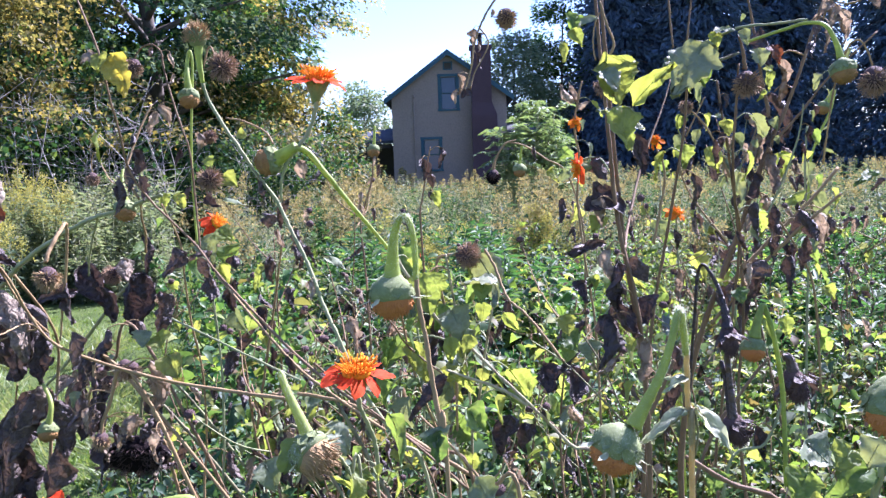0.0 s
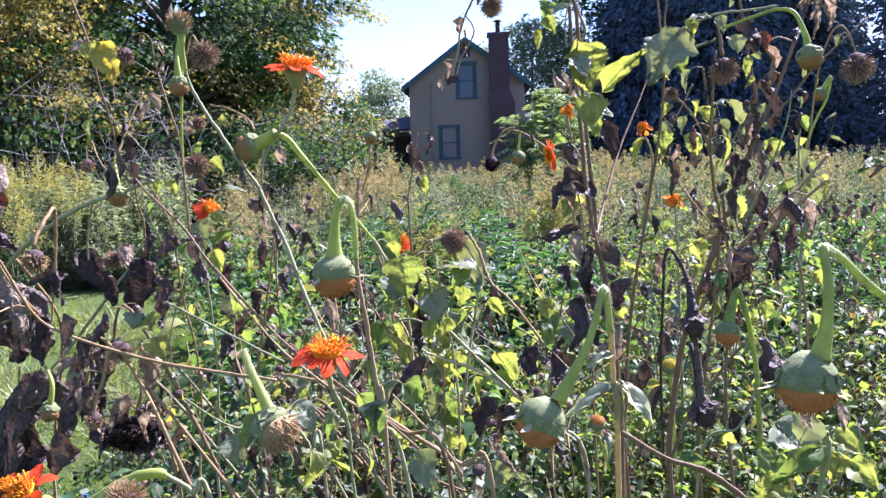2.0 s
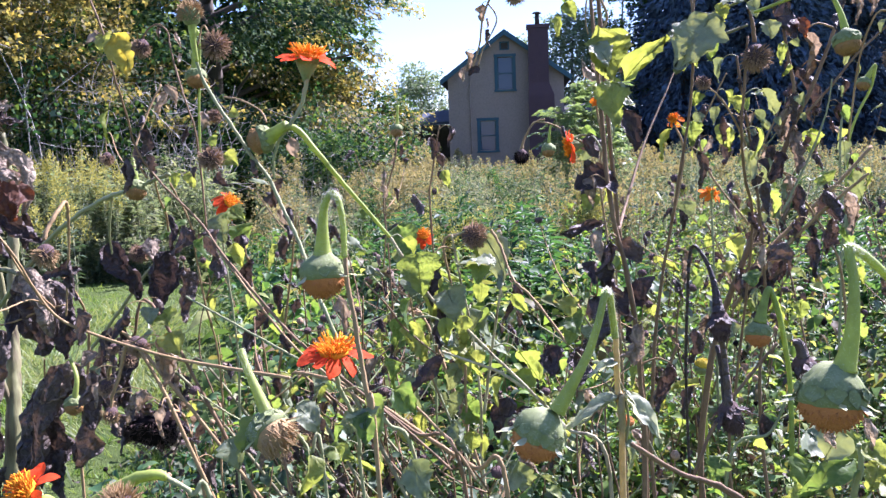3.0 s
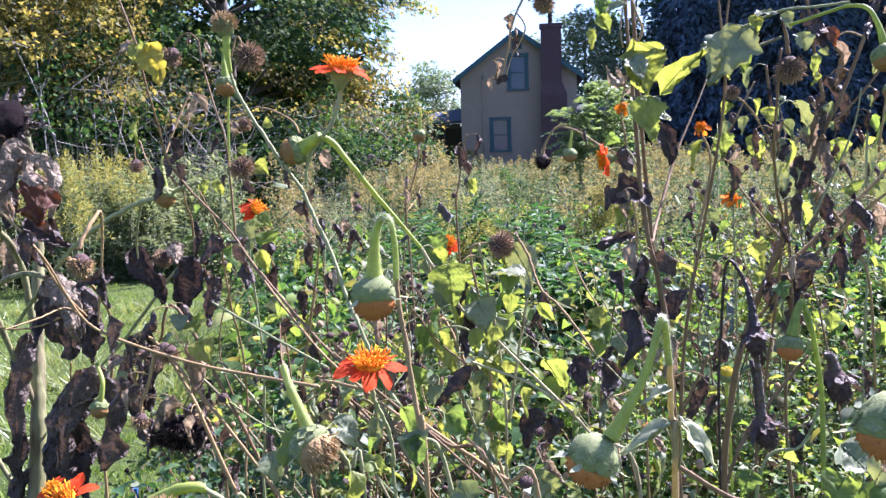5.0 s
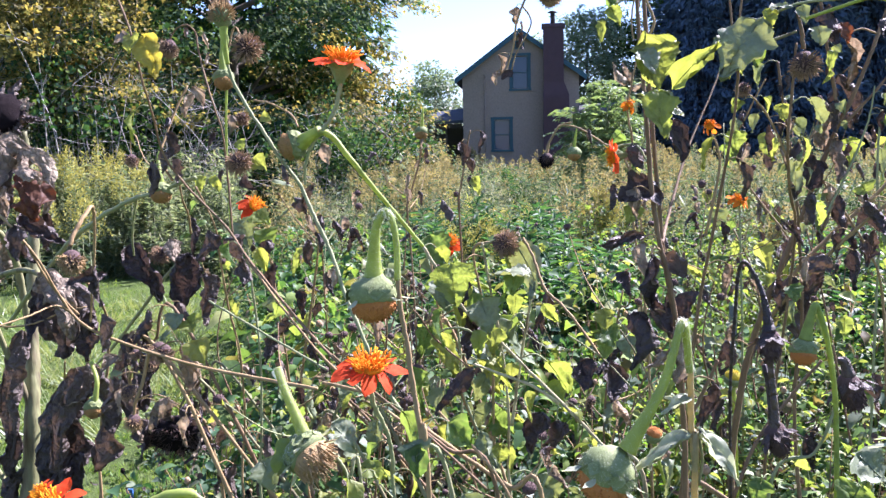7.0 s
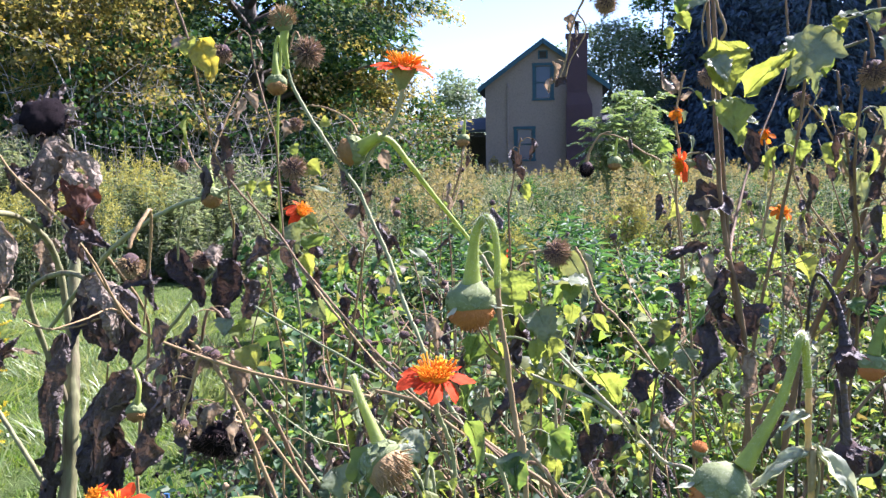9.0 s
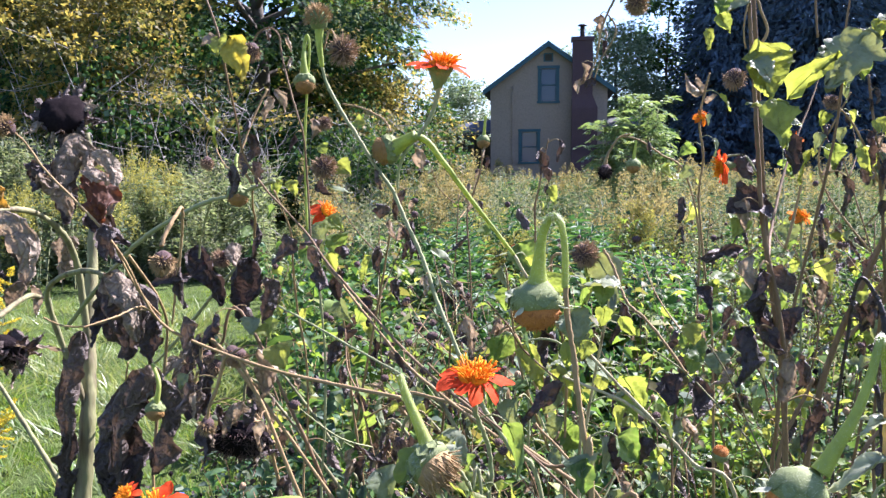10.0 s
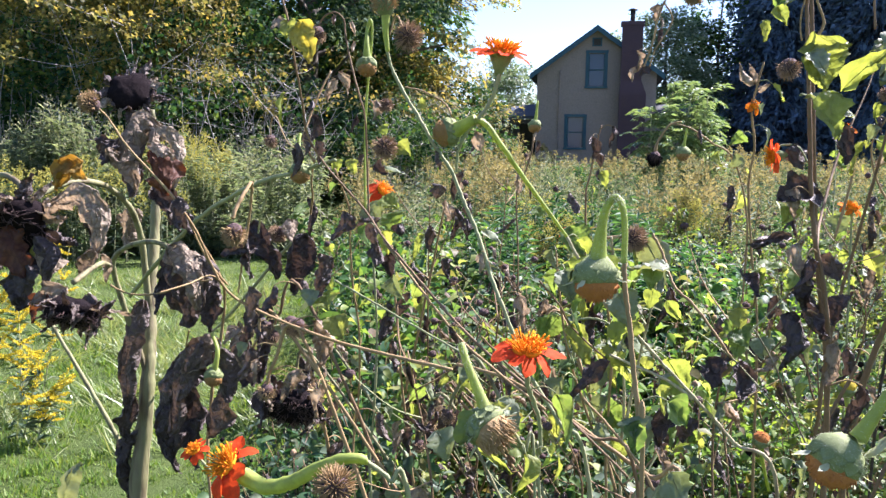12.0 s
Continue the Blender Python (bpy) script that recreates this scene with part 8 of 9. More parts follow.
back_bed = plant("mexican_sunflower_plant", "Mexican sunflower with a brown bristly head behind the others", (0.100, 1.500, 0.000))
seed_head(back_bed, (0.048, 1.410, 1.360), (0.7, -0.5, -0.1), 0.0487, "seed")
dress(back_bed, stem(back_bed, [(0.031, 1.420, 1.361), (0.001, 1.430, 1.356), (-0.005, 1.430, 1.332), (0.007, 1.440, 1.260), (0.022, 1.460, 1.143), (0.023, 1.500, 0.883), (0.054, 1.500, 0.485), (0.100, 1.500, -0.010)], 0.0025, 0.0026, "stem_dry"), 8, ('leaf_dull', 'leaf', 'leaf_yellow', 'leaf_dead'), 0.050, 91)
stem(back_bed, [(0.079, 1.400, 1.370), (0.096, 1.390, 1.339), (0.114, 1.360, 1.291), (0.149, 1.330, 1.259), (0.199, 1.300, 1.192)], 0.0024, 0.0023, "stem_dry")
flower(back_bed, (-0.060, 1.600, 1.344), (0.3, -0.5, 0.5), 0.0487, petals=8, droop=0.5)
dress(back_bed, stem(back_bed, [(-0.058, 1.600, 1.332), (-0.058, 1.600, 1.254), (-0.046, 1.600, 1.118), (-0.047, 1.600, 0.933)], 0.0022, 0.0025, "stem"), 7, ('leaf', 'leaf', 'leaf_yellow', 'leaf_dull'), 0.058, 92)
dress(back_bed, stem(back_bed, [(-0.011, 1.500, 1.552), (-0.019, 1.500, 1.512), (-0.029, 1.500, 1.457), (-0.034, 1.500, 1.426), (-0.031, 1.500, 1.323), (-0.032, 1.500, 1.133)], 0.0013, 0.0021, "stem_purple"), 7, ('leaf_dead', 'leaf_dead', 'leaf_yellow'), 0.036, 93, 0.0, 0.6)
bud(back_bed, (-0.174, 2.100, 1.564), (0, -0.4, -0.9), 0.0348, [(-0.173, 2.100, 1.574), (-0.171, 2.100, 1.592), (-0.168, 2.100, 1.628)], 0.0052, 0.0021, disc_mat='disc_dull')
dress(back_bed, stem(back_bed, [(-0.176, 2.100, 1.553), (-0.181, 2.100, 1.493), (-0.201, 2.100, 1.429), (-0.215, 2.100, 1.379), (-0.207, 2.100, 1.232), (-0.202, 2.100, 0.993)], 0.0022, 0.0022, "stem_purple"), 6, ('leaf_tan', 'leaf_dead'), 0.036, 94, 0.0, 0.5)

top_twig = plant("mexican_sunflower_plant", "dry dangling branch end of a tall Mexican sunflower", (0.290, 1.110, 0.000))
dress(top_twig, stem(top_twig, [(0.171, 1.500, 1.897), (0.130, 1.480, 1.829), (0.095, 1.460, 1.776), (0.075, 1.450, 1.729), (0.068, 1.450, 1.687), (0.053, 1.447, 1.640)], 0.0023, 0.0014, "stem_dry"), 6, ('leaf_tan', 'leaf_dead'), 0.029, 95, 0.3, 1.0)
stem(top_twig, [(0.085, 1.450, 1.751), (0.098, 1.450, 1.723), (0.073, 1.450, 1.677), (0.065, 1.450, 1.649)], 0.0014, 0.0011, "stem_dry")
seed_head(top_twig, (0.130, 1.450, 1.768), (0.2, -0.4, -0.9), 0.0401, "seed_gold")
dead_leaf(top_twig, (0.063, 1.447, 1.649), (0.046, 1.445, 1.632), 0.0172, "leaf_dead", 1.2)
stem(top_twig, [(0.171, 1.5, 1.897), (0.215, 1.36, 1.95), (0.226, 1.14, 1.86), (0.235, 1.08, 1.62), (0.252, 1.07, 1.40), (0.285, 1.09, 1.15), (0.29, 1.1, 0.6), (0.29, 1.11, -0.01)], 0.0022, 0.0034, "stem_purple")

far_pair = plant("mexican_sunflower_plant", "thin stem with two nodding spent heads above the goldenrod", (0.750, 2.500, 0.000))
seed_head(far_pair, (0.144, 2.400, 1.487), (-0.2, -0.2, -0.9), 0.0464, "seed_dark")
stem(far_pair, [(0.144, 2.400, 1.502), (0.153, 2.400, 1.537), (0.181, 2.400, 1.579), (0.213, 2.400, 1.589)], 0.0046, 0.0019, "stem_dry")
bud(far_pair, (0.221, 2.400, 1.500), (0, -0.2, -0.95), 0.0398, [(0.221, 2.400, 1.515), (0.225, 2.400, 1.545), (0.229, 2.400, 1.572)], 0.0048, 0.0024, disc_mat='disc_dull')
dress(far_pair, stem(far_pair, [(0.189, 2.400, 1.583), (0.237, 2.400, 1.572), (0.301, 2.420, 1.531), (0.366, 2.440, 1.483), (0.415, 2.460, 1.300), (0.433, 2.500, 0.953), (0.560, 2.500, 0.524), (0.750, 2.500, -0.010)], 0.0023, 0.0039, "stem_dry"), 7, ('leaf_dull', 'leaf', 'leaf_yellow', 'leaf_dead'), 0.065, 96)

far_flowered = plant("mexican_sunflower_plant", "Mexican sunflower with a small orange flower and dried bracts", (0.400, 1.950, 0.000))
flower(far_flowered, (0.311, 1.870, 1.606), (0.2, -0.5, 0.5), 0.0439, petals=8, droop=0.4, rays='petal_orange')
dress(far_flowered, stem(far_flowered, [(0.325, 1.870, 1.698), (0.314, 1.870, 1.651), (0.306, 1.870, 1.592), (0.318, 1.880, 1.520), (0.314, 1.900, 1.433), (0.333, 1.920, 1.281), (0.360, 1.940, 1.083), (0.376, 1.944, 0.596), (0.400, 1.950, -0.010)], 0.0022, 0.0034, "stem_dry"), 11, ('leaf_dull', 'leaf', 'leaf_yellow', 'leaf_dead'), 0.050, 97)
dead_leaf(far_flowered, (0.308, 1.870, 1.651), (0.271, 1.870, 1.693), 0.0202, "leaf_tan", 1.6)
dead_leaf(far_flowered, (0.311, 1.870, 1.651), (0.299, 1.870, 1.698), 0.0181, "leaf_tan", 1.6)
dead_leaf(far_flowered, (0.314, 1.870, 1.639), (0.342, 1.870, 1.651), 0.0161, "leaf_tan", 1.6)
seed_head(far_flowered, (0.376, 1.870, 1.686), (0, -0.4, -0.9), 0.0491, "seed")

far_orange = plant("mexican_sunflower_plant", "Mexican sunflower with one small orange flower in the meadow edge", (0.700, 2.500, 0.000))
flower(far_orange, (0.694, 2.470, 1.357), (0.3, -0.3, 0.8), 0.0751, petals=9, droop=0.5, rays='petal_orange')
dress(far_orange, stem(far_orange, [(0.694, 2.470, 1.340), (0.701, 2.480, 1.240), (0.714, 2.500, 1.017), (0.723, 2.500, 0.670), (0.714, 2.500, 0.368), (0.700, 2.500, -0.010)], 0.0029, 0.0039, "stem"), 10, ('leaf', 'leaf', 'leaf_yellow', 'leaf_dull'), 0.072, 98)
leaf(far_orange, (0.503, 1.900, 1.377), (0.505, 1.900, 1.333), 0.0525, "leaf_dull", face=(0, -0.5, 0.9))

yellow_domed = plant("mexican_sunflower_plant", "small plant with yellow domed heads on green cups", (0.620, 1.850, 0.000))
bud(yellow_domed, (0.519, 1.800, 1.020), (0.1, -0.2, 0.95), 0.0373, [(0.519, 1.800, 0.998), (0.523, 1.800, 0.960), (0.533, 1.820, 0.864), (0.546, 1.850, 0.735)], 0.0045, 0.0027, disc_mat='plume_bright')
bud(yellow_domed, (0.355, 1.800, 0.893), (0.1, -0.2, 0.95), 0.0373, [(0.356, 1.800, 0.874), (0.365, 1.820, 0.836), (0.388, 1.850, 0.760)], 0.0045, 0.0027, disc_mat='bud_disc')
stem(yellow_domed, [(0.605, 1.85, 0.62), (0.61, 1.85, 0.3), (0.62, 1.85, -0.01)], 0.003, 0.004, "stem")

twiggy = plant("mexican_sunflower_plant", "thin twiggy Mexican sunflower with small limp leaves", (0.720, 1.620, 0.000))
dress(twiggy, stem(twiggy, [(0.510, 1.500, 1.651), (0.522, 1.500, 1.574), (0.541, 1.520, 1.496), (0.565, 1.550, 1.373), (0.586, 1.580, 1.202), (0.584, 1.600, 0.978), (0.638, 1.608, 0.538), (0.720, 1.620, -0.010)], 0.0021, 0.0039, "stem_purple"), 16, ('leaf_dull', 'leaf_dead', 'leaf_dull', 'leaf_dead', 'leaf_tan', 'leaf_yellow'), 0.036, 201, 0.0, 0.6)
dress(twiggy, stem(twiggy, [(0.449, 1.480, 1.605), (0.482, 1.500, 1.581), (0.512, 1.510, 1.536), (0.540, 1.520, 1.476)], 0.0014, 0.0024, "stem_dry"), 9, ('leaf_dull', 'leaf_dead', 'leaf_dull', 'leaf_dead', 'leaf_tan', 'leaf_yellow'), 0.029, 202)
dress(twiggy, stem(twiggy, [(0.605, 1.560, 1.574), (0.588, 1.550, 1.534), (0.558, 1.530, 1.485), (0.549, 1.530, 1.436)], 0.0015, 0.0024, "stem_dry"), 8, ('leaf_dull', 'leaf_dead', 'leaf_dull', 'leaf_dead', 'leaf_tan', 'leaf_yellow'), 0.029, 203)
dress(twiggy, stem(twiggy, [(0.707, 1.600, 1.612), (0.698, 1.600, 1.551), (0.662, 1.580, 1.471), (0.608, 1.560, 1.371)], 0.0015, 0.0024, "stem"), 10, ('leaf_dull', 'leaf', 'leaf_dead'), 0.032, 204)
dress(twiggy, stem(twiggy, [(0.518, 1.600, 1.631), (0.488, 1.600, 1.570), (0.468, 1.600, 1.519), (0.489, 1.600, 1.445), (0.552, 1.570, 1.351)], 0.0015, 0.0021, "stem_dry"), 9, ('leaf_dull', 'leaf_dead', 'leaf_dull', 'leaf_dead', 'leaf_tan', 'leaf_yellow'), 0.029, 205)
seed_head(twiggy, (0.449, 1.480, 1.607), (-0.3, -0.4, -0.8), 0.0266, "seed")

mid_leafy = plant("mexican_sunflower_plant", "Mexican sunflower stem with limp yellow-green leaves in the bed", (0.160, 1.500, 0.000))
dress(mid_leafy, stem(mid_leafy, [(0.012, 1.400, 1.364), (0.023, 1.420, 1.283), (0.039, 1.450, 1.176), (0.049, 1.480, 1.042), (0.049, 1.500, 0.883), (0.093, 1.500, 0.486), (0.160, 1.500, -0.010)], 0.0019, 0.0032, "stem_straw"), 13, ('leaf', 'leaf_dull', 'leaf_yellow', 'leaf', 'leaf_dead'), 0.076, 211, 0.0, 0.7)
dress(mid_leafy, stem(mid_leafy, [(0.097, 1.450, 1.326), (0.091, 1.460, 1.255), (0.073, 1.470, 1.150), (0.054, 1.480, 1.021)], 0.0017, 0.0029, "stem_straw"), 9, ('leaf', 'leaf_dull', 'leaf_yellow', 'leaf', 'leaf_dead'), 0.072, 212, 0.0, 0.9)
dress(mid_leafy, stem(mid_leafy, [(-0.082, 1.450, 1.331), (-0.071, 1.460, 1.237), (-0.052, 1.480, 1.128), (-0.006, 1.500, 0.992)], 0.0017, 0.0026, "stem_dry"), 10, ('leaf', 'leaf_dull', 'leaf_yellow', 'leaf', 'leaf_dead'), 0.072, 213, 0.0, 0.9)

edge_leafy = plant("mexican_sunflower_plant", "half-dry Mexican sunflower with limp leaves near the lawn", (-0.280, 1.750, 0.000))
dress(edge_leafy, stem(edge_leafy, [(-0.443, 1.650, 1.371), (-0.436, 1.680, 1.249), (-0.426, 1.700, 1.098), (-0.420, 1.730, 0.937), (-0.364, 1.738, 0.515), (-0.280, 1.750, -0.010)], 0.0019, 0.0033, "stem_dry"), 12, ('leaf_dead', 'leaf_yellow', 'leaf_dead', 'leaf_tan', 'leaf_dull'), 0.065, 214, 0.0, 0.8)
dress(edge_leafy, stem(edge_leafy, [(-0.310, 1.600, 1.395), (-0.341, 1.650, 1.275), (-0.376, 1.680, 1.126), (-0.415, 1.720, 0.966)], 0.0019, 0.0030, "stem_dry"), 10, ('leaf_dead', 'leaf_yellow', 'leaf_dead', 'leaf_dull'), 0.061, 215, 0.0, 0.9)


# ---- leafy plants that fill the bed ----
def bushy(label, seed, height, leaf_mat, leaves, leaf_size, template=LEAF6, dead=0, stalks=6, spread=0.22, balls=0):
    r, nr = random.Random(seed), np.random.default_rng(seed)
    t = thing("leafy_plant", label, "plant", "leafy plants filling the bed", Matrix.Translation((0, -30, 0)))
    pl, al, pts_all = [], [], []
    for i in range(stalks):
        a = i * 2.4 + r.random()
        top = Vector((math.cos(a) * spread * r.uniform(0.5, 1.3), math.sin(a) * spread * r.uniform(0.5, 1.3), height * r.uniform(0.7, 1.05)))
        path = smooth_path([Vector((math.cos(a) * 0.02, math.sin(a) * 0.02, -0.02)), top * 0.55 + Vector((r.gauss(0, 0.03), r.gauss(0, 0.03), 0)), top], 6)
        part("stalk", Heap().tube(path[::2], 0.0031, 0.0013, 4).mesh("stalk", r.choice(("stem", "stem_dry", "stem_purple"))), t)
        for _ in range(leaves // stalks):
            q = path[r.randrange(2, len(path))] + Vector((r.gauss(0, 0.045), r.gauss(0, 0.045), r.gauss(0, 0.05)))
            pts_all.append(q)
            b = r.random() * 6.28
            pl.append(tuple(q))
            al.append((math.cos(b), math.sin(b), r.uniform(-0.7, 0.3)))
    n = len(pl)
    pl, al = np.array(pl), np.array(al)
    which = nr.integers(0, 3, n)
    vs, fs, k = [], [], 0
    for shape, lo, hi in ((template, 0.7, 1.2), (CURLED, 0.8, 1.5), (template if template is LANCE or template is MAPLE else OVAL, 0.7, 1.15)):
        sel = which == len(fs)
        m = int(sel.sum())
        v, f = scatter(pl[sel], al[sel], np.tile([0.0, 0.0, 1.0], (m, 1)) + unit(nr, m) * 0.65, leaf_size * nr.uniform(0.3, 1.25, m), shape, nr, nr.uniform(lo, hi, m))
        vs.append(v)
        fs.append(f + k)
        k += len(v)
    part("foliage", quick_mesh("foliage", np.concatenate(vs), [np.concatenate(fs)], leaf_mat), t)
    if dead:
        q = np.array([tuple(pts_all[r.randrange(n)]) for _ in range(dead)]) + nr.normal(size=(dead, 3)) * 0.04
        v, f = scatter(q, np.tile([0.0, 0.0, -1.0], (dead, 1)) + unit(nr, dead) * 0.6, unit(nr, dead), leaf_size * nr.uniform(0.25, 0.75, dead), CURLED, nr, nr.uniform(0.7, 1.5, dead))
        part("withered_foliage", quick_mesh("withered_foliage", v, [f], "leaf_dead"), t)
    if balls:
        h = Heap()
        for i in range(balls):
            c = pts_all[r.randrange(n)] + Vector((r.gauss(0, 0.06), r.gauss(0, 0.06), r.uniform(0.0, 0.08)))
            s = r.uniform(0.006, 0.012)
            h.lathe([(0.4 * s, -s), (0.95 * s, -0.4 * s), (s, 0.2 * s), (0.5 * s, 0.9 * s)], Matrix.Translation(c), 6, 0.2, r)
            h.tube([c + Vector((0, 0, -s)), c + Vector((r.gauss(0, 0.02), r.gauss(0, 0.02), -0.07))], 0.0016, 0.002, 4)
        part("seed_ball", h.mesh("seed_ball", r.choice(("seed", "calyx", "seed_dark"))), t, "small round dry seed balls")["kind"] = "stuff"
    return t


models = [
    bushy("bright green leafy plant with soft leaves", 201, 0.95, "bush_leaf", 400, 0.047, OVAL, 24, 5),
    bushy("green bushy plant with small lit leaves", 202, 0.85, "bush_leaf", 700, 0.036, MAPLE, 34, 6, balls=10),
    bushy("half-withered leafy plant with brown hanging leaves", 203, 1.0, "bush_leaf", 280, 0.05, OVAL, 76, 6, balls=8),
    bushy("brown withered plant with a few green leaves", 204, 1.0, "weed_leaf", 230, 0.045, OVAL, 110, 7, 0.26, balls=14),
    bushy("low plant with long narrow lit leaves", 205, 0.75, "bush_leaf", 420, 0.08, LANCE, 0, 6, 0.2),
    bushy("light green plant with crinkled yellowing leaves", 206, 0.9, "bush_lit", 420, 0.042, OVAL, 40, 5, 0.24, balls=6),
    bushy("plant with large bright green drooping leaves", 207, 1.02, "bush_leaf", 150, 0.10, OVAL, 0, 5, 0.26),
    bushy("lush dark green plant with large glossy leaves", 209, 0.95, "lush_leaf", 210, 0.085, OVAL, 0, 5, 0.25),
    bushy("low green plant with small deeply cut leaves", 210, 0.62, "lush_leaf", 720, 0.04, MAPLE, 0, 6, 0.26),
    # darker leaf colour here stands in for shade from the plants around
    bushy("leafy plant whose dark green carries its neighbours' shade", 208, 0.9, "herb_leaf", 420, 0.052, OVAL, 50, 6, 0.24, balls=10),
]
rb = random.Random(77)
first = [True] * len(models)


def put(kind, x, y, s):
    m = pose(x, y, 0, rb.gauss(0, 4), rb.gauss(0, 4), rb.random() * 360) @ Matrix.Diagonal((s, s, s * rb.uniform(0.88, 1.1), 1))
    if first[kind]:
        models[kind].matrix_basis = m
        first[kind] = False
        return
    made = copy_thing(models[kind], Matrix())
    made.matrix_basis = m


spots = []
tries = 0
while len(spots) < 265 and tries < 20000:
    tries += 1
    y = 1.25 + 6.2 * rb.random() ** 1.25
    x = rb.uniform(bed_edge(y) + 0.22, 0.78 * y + 0.5)
    gap = 0.12 + 0.035 * y
    if y < 1.6 and x < -0.25:
        continue
    if all((x - a) ** 2 + (y - b) ** 2 > gap * gap for a, b in spots):
        spots.append((x, y))
for x, y in spots:
    if x > 0.12 * y + 0.35:
        kind = rb.choice((0, 1, 2, 2, 3, 3, 4, 5))
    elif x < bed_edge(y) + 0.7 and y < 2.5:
        # mostly withered kinds, and kind 9 with shade in its leaf colour
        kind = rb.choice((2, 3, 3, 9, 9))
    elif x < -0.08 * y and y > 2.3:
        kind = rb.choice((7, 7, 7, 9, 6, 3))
    else:
        kind = rb.choice((0, 1, 1, 2, 3, 3, 4, 5, 9))
    if 2.6 < y < 5.5 and -0.08 * y < x < 0.25 * y and rb.random() < 0.55:
        kind = rb.choice((6, 7, 9))
    high = 0.72 + 0.05 * min(y, 4.0) if y < 2.2 else 0.95
    if 0.19 < x / y < 0.37 and y > 2.5:
        high = 1.15 - 0.2 * y if y < 4.2 else 0.28 if y < 5.4 else high
    put(kind, x, y, high * rb.uniform(0.85, 1.1))


# low cover between the taller plants
for i in range(34):
    y = 1.35 + 2.6 * rb.random()
    put(8, rb.uniform(bed_edge(y) + 0.5, 0.62 * y + 0.1), y, rb.uniform(0.9, 1.25))


# withered plants that lean out over the lawn's edge
for x, y, s in ((-0.52, 1.72, 0.78), (-0.74, 1.92, 0.72), (-0.66, 2.15, 0.85), (-0.90, 2.25, 0.7), (-0.48, 2.0, 0.9), (-1.02, 2.6, 0.75), (-0.85, 2.65, 0.9), (-0.62, 1.58, 0.66), (-0.78, 2.4, 0.85)):
    put(rb.choice((3, 3, 9)), x, y, s)


# ---- upright green herbs with narrow leaves at the back of the bed ----
def herb(seed, height):
    r, nr = random.Random(seed), np.random.default_rng(seed)
    t = thing("upright_herb", "upright green herb with narrow pointed leaves up its stems", "plant", "green herbs behind the flowers", Matrix.Translation((0, -32, 0)))
    pl, al = [], []
    for i in range(6):
        a = i * 1.1 + r.random()
        top = Vector((math.cos(a) * r.uniform(0.05, 0.2), math.sin(a) * r.uniform(0.05, 0.2), height * r.uniform(0.75, 1.05)))
        path = smooth_path([Vector((math.cos(a) * 0.03, math.sin(a) * 0.03, -0.02)), top * 0.5 + Vector((math.cos(a) * 0.03, 0, 0)), top], 10)
        part("stalk", Heap().tube(path, 0.005, 0.002, 5).mesh("stalk", "stem"), t)
        for j in range(70):
            k = 0.2 + 0.8 * j / 70
            b = j * 2.4
            pl.append(tuple(path[min(len(path) - 1, int(k * len(path)))] + Vector((r.gauss(0, 0.004), r.gauss(0, 0.004), r.uniform(-0.02, 0.02)))))
            al.append((math.cos(b), math.sin(b), r.uniform(0.1, 0.9)))
    n = len(pl)
    v, f = scatter(np.array(pl), np.array(al), np.tile([0.0, 0.0, 1.0], (n, 1)) + unit(nr, n) * 0.2, nr.uniform(0.06, 0.13, n), LANCE, nr, nr.uniform(0.9, 1.6, n))
    part("foliage", quick_mesh("foliage", v, [f], "herb_leaf"), t)
    return t


herbs = [herb(500 + i, h) for i, h in enumerate((0.95, 1.08, 0.85))]
rh = random.Random(99)
for i in range(30):
    y = rh.uniform(3.6, 6.6)
    x = rh.choice((-0.08, 0.04, 0.12, 0.43, 0.5)) * y + rh.gauss(0, 0.16)
    m = pose(x, y, 0, rh.gauss(0, 4), rh.gauss(0, 4), rh.random() * 360)
    if i < 3:
        herbs[i].matrix_basis = m
    else:
        copy_thing(herbs[i % 3], m)


